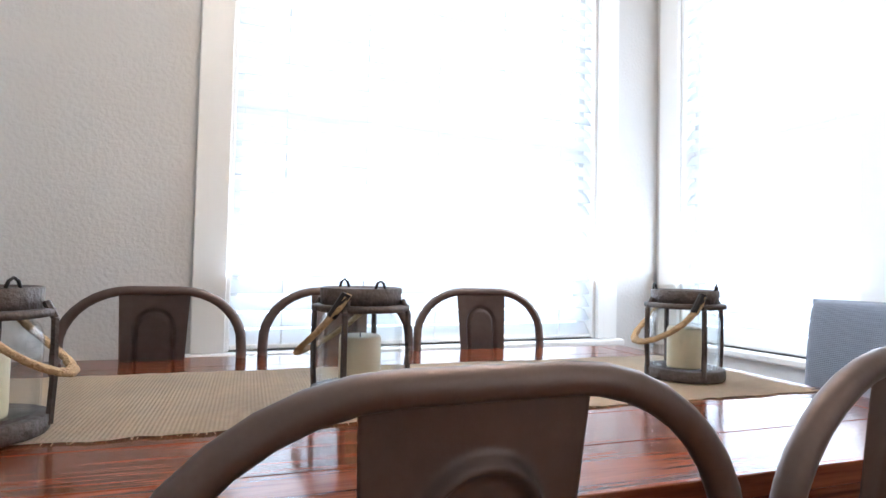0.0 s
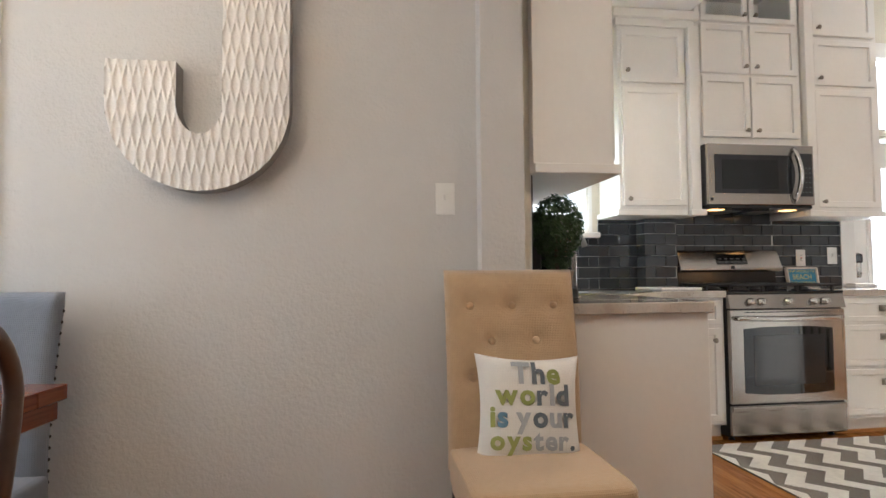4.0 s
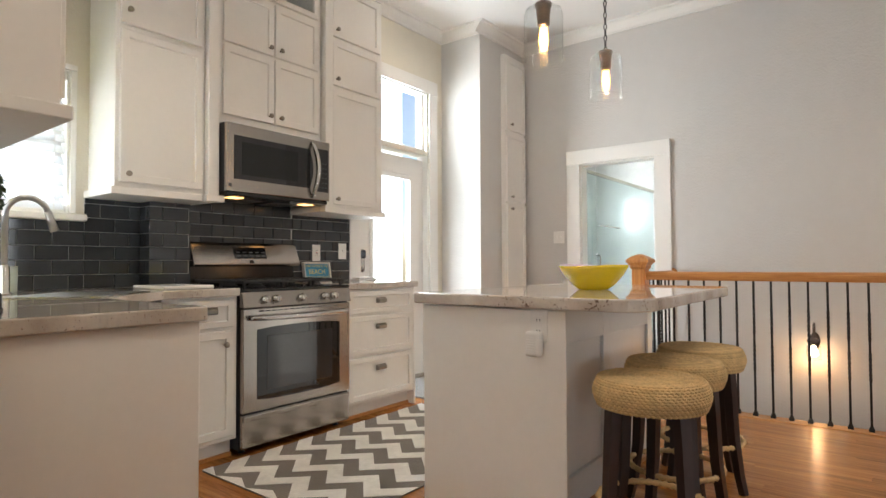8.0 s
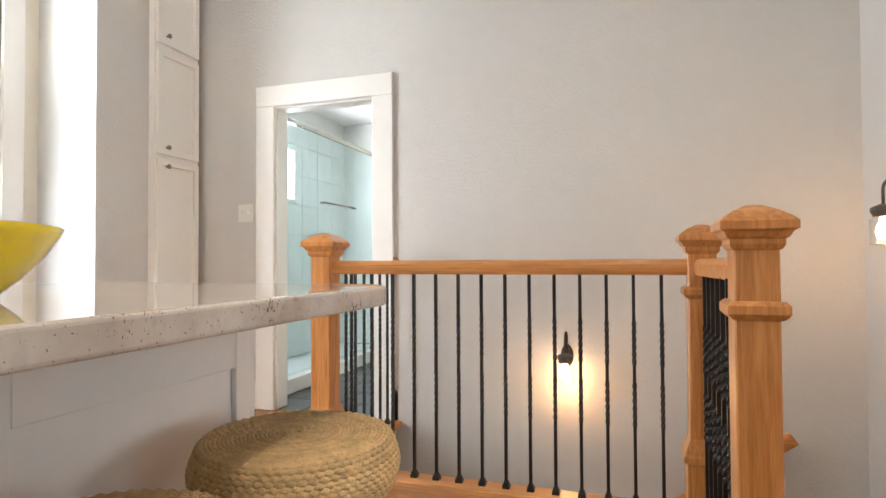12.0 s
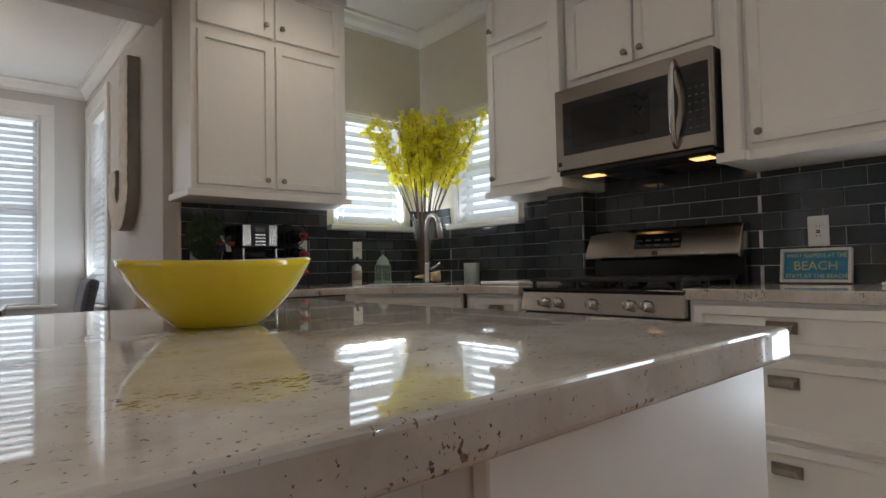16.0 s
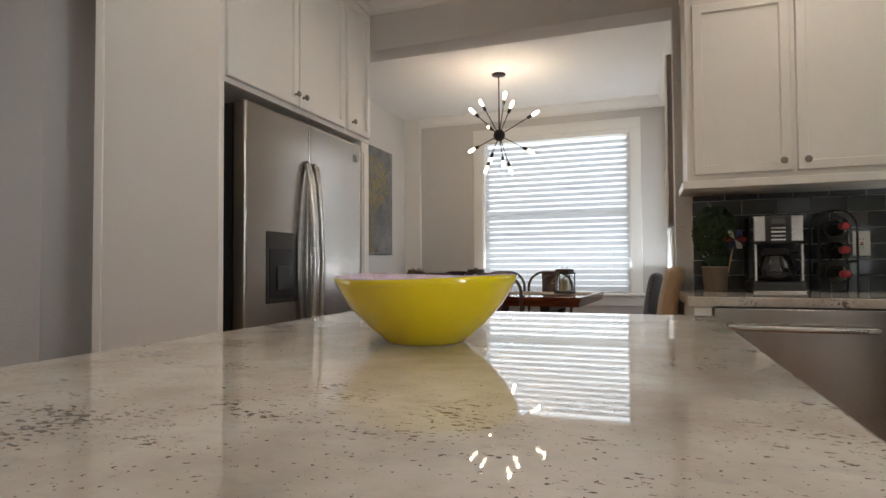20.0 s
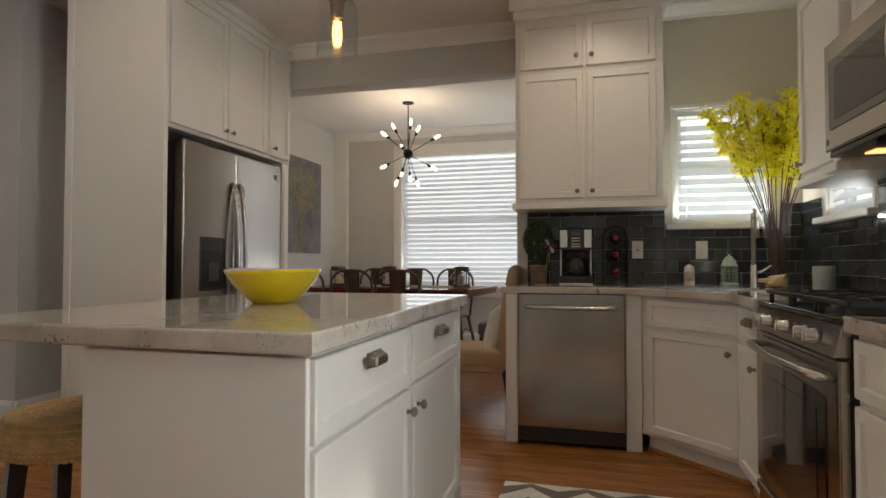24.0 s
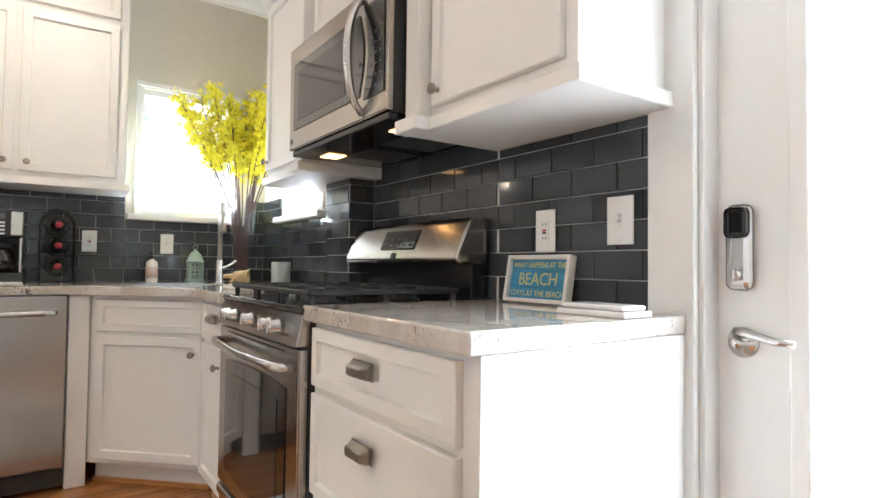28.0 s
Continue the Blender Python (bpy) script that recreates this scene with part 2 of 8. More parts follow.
def granite_mat(name):
    m = bpy.data.materials.new(name)
    m.use_nodes = True
    nt = m.node_tree
    n, l = nt.nodes, nt.links
    b = n["Principled BSDF"]
    tc = n.new("ShaderNodeTexCoord")

    def noise_of(s, d, rough=0.6, stretch=None):
        t = n.new("ShaderNodeTexNoise")
        t.inputs["Scale"].default_value, t.inputs["Detail"].default_value, t.inputs["Roughness"].default_value = s, d, rough
        if stretch:
            mp = n.new("ShaderNodeMapping")
            mp.inputs["Scale"].default_value = stretch
            mp.inputs["Rotation"].default_value = (0, 0, 0.6)
            l.new(tc.outputs["Object"], mp.inputs["Vector"])
            l.new(mp.outputs["Vector"], t.inputs["Vector"])
        else:
            l.new(tc.outputs["Object"], t.inputs["Vector"])
        return t

    def ramp_of(src, stops):
        r = n.new("ShaderNodeValToRGB")
        while len(r.color_ramp.elements) < len(stops):
            r.color_ramp.elements.new(0.5)
        for e, (p, c) in zip(r.color_ramp.elements, stops):
            e.position, e.color = p, (*c, 1)
        l.new(src, r.inputs["Fac"])
        return r.outputs["Color"]

    def over(fac, a, c):
        x = n.new("ShaderNodeMix")
        x.data_type = "RGBA"
        l.new(fac, x.inputs[0])
        l.new(a, x.inputs[6])
        l.new(c, x.inputs[7])
        return x.outputs[2]
    base = ramp_of(noise_of(5, 6).outputs["Fac"], [(0.3, (0.40, 0.34, 0.285)), (0.48, (0.53, 0.475, 0.415)), (0.64, (0.62, 0.58, 0.525))])
    veil = ramp_of(noise_of(17, 6, 0.72, (1, 2.6, 1)).outputs["Fac"], [(0.5, (0.0, 0.0, 0.0)), (0.68, (0.55, 0.55, 0.55))])
    grey = ramp_of(noise_of(60, 3).outputs["Fac"], [(0.3, (0.36, 0.335, 0.31)), (0.7, (0.55, 0.52, 0.48))])
    c1 = over(veil, base, grey)
    rust = ramp_of(noise_of(9, 5, 0.7, (1, 1.8, 1)).outputs["Fac"], [(0.6, (0.0, 0.0, 0.0)), (0.74, (0.35, 0.35, 0.35))])
    tan = ramp_of(noise_of(80, 2).outputs["Fac"], [(0.4, (0.33, 0.2, 0.12)), (0.6, (0.48, 0.35, 0.24))])
    c1 = over(rust, c1, tan)
    brown = ramp_of(noise_of(150, 2).outputs["Fac"], [(0.4, (0.035, 0.022, 0.02)), (0.6, (0.19, 0.1, 0.06))])
    # dark garnet flecks gathered in drifts, and a thin scatter of fine pepper
    patch = noise_of(6, 4, 0.65, (1, 1.7, 1))
    speck = noise_of(105, 3, 0.6, (1, 1.9, 1))
    mul = n.new("ShaderNodeMath")
    mul.operation = "MULTIPLY"
    l.new(patch.outputs["Fac"], mul.inputs[0])
    l.new(speck.outputs["Fac"], mul.inputs[1])
    fac = ramp_of(mul.outputs[0], [(0.35, (0, 0, 0)), (0.372, (0.9, 0.9, 0.9))])
    pepper = ramp_of(noise_of(170, 2).outputs["Fac"], [(0.665, (0, 0, 0)), (0.69, (0.85, 0.85, 0.85))])
    l.new(over(pepper, over(fac, c1, brown), brown), b.inputs["Base Color"])
    b.inputs["Roughness"].default_value = 0.025
    b.inputs["Specular IOR Level"].default_value = 0.5
    return m


def plank_mat(name, dark, light, along="x", rough=0.34, island=0.16):
    """Strip oak: long grain, pores and a shade of its own for each board."""
    m = bpy.data.materials.new(name)
    m.use_nodes = True
    nt = m.node_tree
    n, l = nt.nodes, nt.links
    b = n["Principled BSDF"]
    tc, mp = n.new("ShaderNodeTexCoord"), n.new("ShaderNodeMapping")
    mp.inputs["Scale"].default_value = (1.2, 22, 22) if along == "x" else ((22, 1.2, 22) if along == "y" else (22, 22, 1.2))
    geo, oi, vm = n.new("ShaderNodeNewGeometry"), n.new("ShaderNodeObjectInfo"), n.new("ShaderNodeVectorMath")
    add = n.new("ShaderNodeMath")
    add.operation = "ADD"
    l.new(geo.outputs["Random Per Island"], add.inputs[0])
    l.new(oi.outputs["Random"], add.inputs[1])
    sc = n.new("ShaderNodeMath")
    sc.operation = "MULTIPLY"
    sc.inputs[1].default_value = 37.0
    l.new(add.outputs[0], sc.inputs[0])
    l.new(tc.outputs["Object"], vm.inputs[0])
    l.new(sc.outputs[0], vm.inputs[1])
    l.new(vm.outputs[0], mp.inputs["Vector"])
    g1, g2 = n.new("ShaderNodeTexNoise"), n.new("ShaderNodeTexNoise")
    g1.inputs["Scale"].default_value, g1.inputs["Detail"].default_value, g1.inputs["Distortion"].default_value = 1.6, 6, 1.2
    g2.inputs["Scale"].default_value, g2.inputs["Detail"].default_value = 11, 3
    l.new(mp.outputs["Vector"], g1.inputs["Vector"])
    l.new(mp.outputs["Vector"], g2.inputs["Vector"])
    mx = n.new("ShaderNodeMix")
    mx.data_type = "FLOAT"
    mx.inputs[0].default_value = 0.3
    l.new(g1.outputs["Fac"], mx.inputs[2])
    l.new(g2.outputs["Fac"], mx.inputs[3])
    r = n.new("ShaderNodeValToRGB")
    r.color_ramp.elements[0].position, r.color_ramp.elements[1].position = 0.34, 0.62
    r.color_ramp.elements[0].color, r.color_ramp.elements[1].color = (*dark, 1), (*light, 1)
    l.new(mx.outputs[0], r.inputs["Fac"])
    fr = n.new("ShaderNodeMath")
    fr.operation = "FRACT"
    l.new(add.outputs[0], fr.inputs[0])
    rng = n.new("ShaderNodeMapRange")
    rng.inputs["To Min"].default_value, rng.inputs["To Max"].default_value = 1 - island, 1 + island
    l.new(fr.outputs[0], rng.inputs["Value"])
    hsv = n.new("ShaderNodeHueSaturation")
    l.new(rng.outputs[0], hsv.inputs["Value"])
    l.new(r.outputs["Color"], hsv.inputs["Color"])
    l.new(hsv.outputs["Color"], b.inputs["Base Color"])
    b.inputs["Roughness"].default_value = rough
    b.inputs["Specular IOR Level"].default_value = 0.3
    bp = n.new("ShaderNodeBump")
    bp.inputs["Strength"].default_value, bp.inputs["Distance"].default_value = 0.08, 0.003
    l.new(g2.outputs["Fac"], bp.inputs["Height"])
    l.new(bp.outputs["Normal"], b.inputs["Normal"])
    return m


def weave_mat(name, colour, scale=400.0, rough=0.9, bump=0.5, vary=0.18):
    """Cloth with a plain weave."""
    m = mat(name, colour, rough, 0, vary, 5.0, sheen=0.3)
    nt = m.node_tree
    n, l = nt.nodes, nt.links
    tc = n.new("ShaderNodeTexCoord")
    hs = []
    for a in ("X", "Y", "Z"):
        w = n.new("ShaderNodeTexWave")
        w.bands_direction = a
        w.inputs["Scale"].default_value, w.inputs["Distortion"].default_value, w.inputs["Detail"].default_value = scale / 20, 1.5, 2
        w.inputs["Detail Scale"].default_value = 3
        l.new(tc.outputs["Object"], w.inputs["Vector"])
        hs.append(w.outputs["Fac"])
    ad = n.new("ShaderNodeMath")
    l.new(hs[0], ad.inputs[0])
    l.new(hs[1], ad.inputs[1])
    ad2 = n.new("ShaderNodeMath")
    l.new(ad.outputs[0], ad2.inputs[0])
    l.new(hs[2], ad2.inputs[1])
    bp = n.new("ShaderNodeBump")
    bp.inputs["Strength"].default_value, bp.inputs["Distance"].default_value = bump, 0.002
    l.new(ad2.outputs[0], bp.inputs["Height"])
    l.new(bp.outputs["Normal"], n["Principled BSDF"].inputs["Normal"])
    return m


def brushed_mat(name, colour, rough=0.3, along=(1, 60, 60)):
    """Brushed steel: fine lines along one way."""
    m = mat(name, colour, rough, 1.0, 0.05, 40.0, stretch=(0.05, 0.05, 3))
    nt = m.node_tree
    n, l = nt.nodes, nt.links
    tc, mp, t, bp = n.new("ShaderNodeTexCoord"), n.new("ShaderNodeMapping"), n.new("ShaderNodeTexNoise"), n.new("ShaderNodeBump")
    mp.inputs["Scale"].default_value = along
    t.inputs["Scale"].default_value, t.inputs["Detail"].default_value = 9, 3
    l.new(tc.outputs["Object"], mp.inputs["Vector"])
    l.new(mp.outputs["Vector"], t.inputs["Vector"])
    bp.inputs["Strength"].default_value, bp.inputs["Distance"].default_value = 0.02, 0.001
    l.new(t.outputs["Fac"], bp.inputs["Height"])
    l.new(bp.outputs["Normal"], n["Principled BSDF"].inputs["Normal"])
    return m


WALL = mat("wall_paint", (0.6, 0.585, 0.565), 0.75, vary=0.03, scale=1.5, bump=0.35, bump_scale=70)
CREAM = mat("warm_wall_paint", (0.72, 0.68, 0.58), 0.75, vary=0.03, scale=1.5, bump=0.3, bump_scale=70)
COOLWALL = mat("living_room_paint", (0.6, 0.61, 0.62), 0.8, vary=0.03, scale=1.5, bump=0.25, bump_scale=70)
CEIL = mat("ceiling_paint", (0.8, 0.79, 0.77), 0.9, vary=0.02, scale=2, bump=0.2, bump_scale=90)
TRIM = mat("trim_paint", (0.8, 0.79, 0.76), 0.4, vary=0.02, scale=3, bump=0.03, bump_scale=40)
CAB = mat("cabinet_paint", (0.8, 0.78, 0.74), 0.35, vary=0.025, scale=4, bump=0.04, bump_scale=30)
GRANITE = granite_mat("granite")
OAK = plank_mat("oak_strip", (0.22, 0.078, 0.018), (0.43, 0.185, 0.05), "x", 0.26)
OAKRAIL = plank_mat("oak_rail", (0.36, 0.14, 0.04), (0.58, 0.27, 0.09), "z", 0.3, 0.06)
OAKRAILX = plank_mat("oak_rail_level", (0.36, 0.14, 0.04), (0.58, 0.27, 0.09), "x", 0.3, 0.06)
TABLEWOOD = plank_mat("cherry_top", (0.075, 0.016, 0.007), (0.2, 0.055, 0.022), "x", 0.12, 0.14)
DARKWOOD = mat("espresso_wood", (0.025, 0.011, 0.009), 0.35, vary=0.3, scale=5, stretch=(1, 1, 0.1), bump=0.05)
BRONZE = mat("bronze_steel", (0.12, 0.085, 0.072), 0.42, 0.6, 0.2, 5, bump=0.03, bump_scale=150)
IRON = mat("black_iron", (0.022, 0.02, 0.019), 0.45, 0.5, 0.3, 20, bump=0.1, bump_scale=120)
RUST = mat("aged_iron", (0.1, 0.08, 0.07), 0.6, 0.5, 0.5, 25, bump=0.5, bump_scale=90)
STEEL = brushed_mat("brushed_steel", (0.4, 0.37, 0.345), 0.2, (1, 1, 60))
STEELV = brushed_mat("brushed_steel_level", (0.43, 0.395, 0.36), 0.2, (1, 1, 60))
CHROME = mat("satin_nickel", (0.6, 0.58, 0.55), 0.22, 1.0, 0.05, 10)
KNOB = mat("aged_pewter", (0.3, 0.27, 0.23), 0.35, 1.0, 0.25, 30)
BLACK = mat("black_enamel", (0.012, 0.012, 0.013), 0.15, 0, 0.2, 10)
BLACKGLASS = mat("black_glass", (0.012, 0.013, 0.015), 0.04, 0, 0.1, 3, coat=0.5)
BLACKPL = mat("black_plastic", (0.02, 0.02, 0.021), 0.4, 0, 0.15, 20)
CASTIRON = mat("cast_iron", (0.022, 0.022, 0.023), 0.6, 0.2, 0.2, 30, bump=0.2, bump_scale=200)
TILE = mat("slate_glass_tile", (0.048, 0.053, 0.058), 0.07, 0, 0.1, 9, island=0.3, spec=0.45, bump=0.02, bump_scale=12)
GROUT = mat("grout", (0.62, 0.62, 0.6), 0.9, 0, 0.1, 40, bump=0.1, bump_scale=200)
YELLOW = mat("yellow_enamel", (0.75, 0.56, 0.0), 0.1, 0, 0.03, 3, spec=0.6, coat=0.4)
WHITEGLOSS = mat("white_ceramic", (0.78, 0.75, 0.72), 0.15, 0, 0.03, 8)
WHITEPL = mat("white_plastic", (0.78, 0.77, 0.74), 0.35, 0, 0.02, 10)
BURLAP = weave_mat("burlap", (0.6, 0.445, 0.265), 900, 0.95, 0.6)
ROPE = mat("jute_rope", (0.42, 0.28, 0.14), 0.95, 0, 0.3, 60, bump=0.8, bump_scale=160)
SEAGRASS = mat("seagrass", (0.62, 0.43, 0.2), 0.8, 0, 0.25, 30, bump=0.5, bump_scale=180, island=0.12)
LINEN = weave_mat("beige_linen", (0.49, 0.335, 0.195), 1100, 0.95, 0.35, 0.1)
BLUEGREY = weave_mat("blue_grey_cloth", (0.17, 0.19, 0.235), 1100, 0.95, 0.35, 0.12)
CANVASW = weave_mat("white_cotton", (0.78, 0.75, 0.7), 1200, 0.95, 0.25, 0.05)
WAX = mat("ivory_wax", (0.75, 0.66, 0.45), 0.5, 0, 0.05, 10)
CLEAR = thin_glass("clear_glass", (0.97, 0.98, 0.98))
AQUA = thin_glass("shower_glass", (0.89, 0.955, 0.965))
BULB = glow("lit_filament", (1.0, 0.55, 0.2), 30.0)
FILAMENT = glow("amber_filament", (1.0, 0.52, 0.12), 9.0)
BULBSOFT = glow("lit_bulb", (1.0, 0.8, 0.55), 12.0)
BLIND = bpy.data.materials.new("blind_slat")
BLIND.use_nodes = True
bn, bl_ = BLIND.node_tree.nodes, BLIND.node_tree.links
slat_thin, slat_mix = bn.new("ShaderNodeBsdfTranslucent"), bn.new("ShaderNodeMixShader")
bn["Principled BSDF"].inputs["Base Color"].default_value = (0.8, 0.81, 0.82, 1)
bn["Principled BSDF"].inputs["Roughness"].default_value = 0.45
slat_thin.inputs["Color"].default_value = (0.8, 0.82, 0.84, 1)
slat_mix.inputs[0].default_value = 0.5
bl_.new(bn["Principled BSDF"].outputs[0], slat_mix.inputs[1])
bl_.new(slat_thin.outputs[0], slat_mix.inputs[2])
bl_.new(slat_mix.outputs[0], bn["Material Output"].inputs["Surface"])

# ---- walls, ceilings, openings ----
T = 0.14


def wall(name, boxes, material, label):
    bm = bmesh.new()
    for x0, x1, y0, y1, z0, z1 in boxes:
        box(x0, x1, y0, y1, z0, z1, bm=bm)
    return solid(name, bm, material, label, "wall", "structure")


def pierced(lo, hi, z0, z1, holes):
    """Cuts a wall strip lo..hi, z0..z1 into rectangles round its holes (a, b, za, zb), sorted and apart."""
    out, at = [], lo
    for a, b, za, zb in holes:
        out.append((at, a, z0, z1))
        if za > z0:
            out.append((a, b, z0, za))
        if zb < z1:
            out.append((a, b, zb, z1))
        at = b
    out.append((at, hi, z0, z1))
    return out


DOOR_E = (-4.69, -3.795, 0.0, 2.015)
TRANSOM = (-4.67, -3.83, 2.095, 2.66)
WIN_E = (-1.70, -1.16, 1.30, 2.06)
WIN_N = (3.06, 3.60, 1.30, 2.06)
WIN_D = (0.157, 1.717, 0.745, 2.44)      # dining, north
WIN_DE = (1.185, 1.955, 0.745, 2.44)     # dining, east
BATH = (2.0, 2.71, 0.0, 1.985)

bm = bmesh.new()
for a, b, z0, z1 in pierced(-4.90, KN, 0.0, HIGH + 0.2, [(DOOR_E[0], DOOR_E[1], 0.0, TRANSOM[3]), WIN_E]):
    box(EAST, EAST + T, a, b, z0, z1, bm=bm)
box(EAST, EAST + T, DOOR_E[0], DOOR_E[1], 2.055, TRANSOM[2], bm=bm)
for a, b in ((DOOR_E[0], TRANSOM[0]), (TRANSOM[1], DOOR_E[1])):
    box(EAST, EAST + T, a, b, TRANSOM[2], TRANSOM[3], bm=bm)
solid("wall_east", bm, CREAM, "cream painted kitchen wall behind the stove", "wall", "structure")
bm = bmesh.new()
for a, b, z0, z1 in pierced(DE, EAST + T, 0.0, HIGH + 0.2, [WIN_N]):
    box(a, b, KN, KN + T, z0, z1, bm=bm)
solid("wall_kitchen_north", bm, CREAM, "cream painted wall above the sink", "wall", "structure")
bm = bmesh.new()
for a, b, z0, z1 in pierced(KN + T, DN + T, 0.0, HIGH, [WIN_DE]):
    box(DE, DE + T, a, b, z0, z1, bm=bm)
solid("wall_dining_east", bm, WALL, "textured light grey dining room wall", "wall", "structure")
bm = bmesh.new()
for a, b, z0, z1 in pierced(DW - T, DE, 0.0, HIGH, [WIN_D]):
    box(a, b, DN, DN + T, z0, z1, bm=bm)
solid("wall_dining_north", bm, WALL, "textured light grey window wall", "wall", "structure")
wall("wall_dining_west", [(DW - T, DW, -0.72, DN, 0, HIGH)], WALL, "light grey dining wall behind the picture")
wall("wall_fridge_back", [(-1.48, -0.95, -2.03, -0.72, 0, HIGH), (-0.95, -0.50, -1.70, -0.72, 0, HIGH)], WALL, "thick light grey wall end beside the refrigerator")
wall("wall_west_header", [(-1.48, -0.95, -3.95, -2.03, 2.78, HIGH + 0.2)], WALL, "header above the wide opening to the living room")
wall("wall_stair_west", [(STAIRW - T, STAIRW, SOUTH, -3.95, -2.6, HIGH + 0.2)], WALL, "light grey wall beside the stairs")
bm = bmesh.new()
for a, b, z0, z1 in pierced(STAIRW - T, EAST + T, 0.0, HIGH + 0.2, [BATH]):
    box(a, b, SOUTH - T, SOUTH, z0, z1, bm=bm)
box(STAIRW - T, 1.95, SOUTH - T, SOUTH, -2.6, 0, bm=bm)
solid("wall_south", bm, WALL, "tall light grey wall with the bathroom doorway", "wall", "structure")
wall("wall_pantry", [(3.348, EAST + T, SOUTH, -4.90, 0, HIGH + 0.2)], WALL, "grey corner block that holds the pantry")
wall("wall_under_balustrade", [(0.16, 1.90, -4.84, -4.76, -2.6, -0.03), (1.86, 1.92, SOUTH, -4.84, -2.6, -0.03), (0.16, 0.24, -4.76, -4.1, -2.6, -0.03)], WALL, "painted side of the stairwell below the floor")
# dropped beam between kitchen and dining room, and the ceiling step
wall("beam", [(-0.48, 2.038, -0.72, -0.54, 2.43, HIGH)], WALL, "boxed grey beam between kitchen and dining room")
wall("ceiling_step", [(-0.97, EAST, STEPY, STEPY + 0.1, LOW, HIGH + 0.2)], CEIL, "white step where the kitchen ceiling rises")
solid("ceiling_dining", box(DW, DE, -0.54, DN, DINC, DINC + 0.1), CEIL, "white dining room ceiling", "ceiling", "structure")
solid("ceiling_kitchen_low", box(-0.97, EAST, STEPY + 0.1, -0.765, LOW, LOW + 0.1), CEIL, "white kitchen ceiling", "ceiling", "structure")
solid("ceiling_kitchen_high", box(-1.62, EAST + T, SOUTH - T, STEPY, HIGH, HIGH + 0.1), CEIL, "white high ceiling over the island and stairs", "ceiling", "structure")
# corner pilasters
wall("pilaster_east", [(2.003, DE, -0.72, -0.56, 0, 2.43)], WALL, "grey pilaster that carries the beam")
wall("pilaster_north_west", [(DW, DW + 0.19, DN - 0.05, DN, 0, DINC)], TRIM, "flat white corner pilaster")


def crown(name, runs, z, label="white crown moulding"):
    """Crown moulding: each run goes along a wall from p to q, the room to its left."""
    bm = bmesh.new()
    prof = [(0, 0), (0.015, 0), (0.02, 0.02), (0.045, 0.045), (0.065, 0.075), (0.085, 0.08), (0.085, 0.1), (0, 0.1)]
    for (px, py), (qx, qy) in runs:
        d = Vector((qx - px, qy - py, 0))
        n = Vector((-d.y, d.x, 0)).normalized()
        rings = []
        for o in (Vector((px, py, z - 0.1)), Vector((qx, qy, z - 0.1))):
            rings.append([bm.verts.new(o + n * u + Vector((0, 0, v))) for u, v in prof])
        k = len(prof)
        for i in range(k):
            bm.faces.new((rings[0][i], rings[0][(i + 1) % k], rings[1][(i + 1) % k], rings[1][i]))
        bm.faces.new(rings[0])
        bm.faces.new(rings[1][::-1])
    bmesh.ops.recalc_face_normals(bm, faces=bm.faces[:])
    return solid(name, bm, TRIM, label, "crown moulding", "structure")


crown("crown_kitchen", [((EAST, -4.90), (EAST, STEPY)), ((3.348, -4.90), (EAST, -4.90)), ((3.348, SOUTH), (3.348, -4.815)), ((STAIRW, SOUTH), (3.348, SOUTH)), ((STAIRW, -2.4), (STAIRW, SOUTH))], HIGH)
crown("crown_sink", [((EAST, STEPY + 0.1), (EAST, KN)), ((EAST, KN), (DE, KN)), ((2.038, -0.72), (-0.48, -0.72))], LOW)
crown("crown_dining", [((DE, DN), (DW + 0.19, DN)), ((DE, -0.52), (DE, DN))], DINC)


def baseboard(name, runs):
    bm = bmesh.new()
    prof = [(0, 0), (0.03, 0), (0.03, 0.018), (0.018, 0.024), (0.018, 0.15), (0.012, 0.165), (0.006, 0.18), (0, 0.18)]
    for (px, py), (qx, qy) in runs:
        d = Vector((qx - px, qy - py, 0))
        n = Vector((-d.y, d.x, 0)).normalized()
        rings = []
        for o in (Vector((px, py, 0)), Vector((qx, qy, 0))):
            rings.append([bm.verts.new(o + n * u + Vector((0, 0, v))) for u, v in prof])
        k = len(prof)
        for i in range(k):
            bm.faces.new((rings[0][i], rings[0][(i + 1) % k], rings[1][(i + 1) % k], rings[1][i]))
        bm.faces.new(rings[0])
        bm.faces.new(rings[1][::-1])
    bmesh.ops.recalc_face_normals(bm, faces=bm.faces[:])
    return solid(name, bm, TRIM, "tall white baseboard with a shoe strip", "baseboard", "structure")


baseboard("baseboard_dining", [((DE, -0.52), (DE, DN)), ((DE, DN), (DW + 0.19, DN)), ((DW, DN - 0.05), (DW, -0.72))])
baseboard("baseboard_kitchen", [((3.348, SOUTH), (3.348, -4.872)), ((3.32, -4.90), (EAST, -4.90)), ((2.83, SOUTH), (3.348, SOUTH)), ((1.92, SOUTH), (1.845, SOUTH))])
baseboard("baseboard_opening", [((-0.95, -1.72), (-0.95, -2.06)), ((-0.92, -2.03), (-1.50, -2.03))])


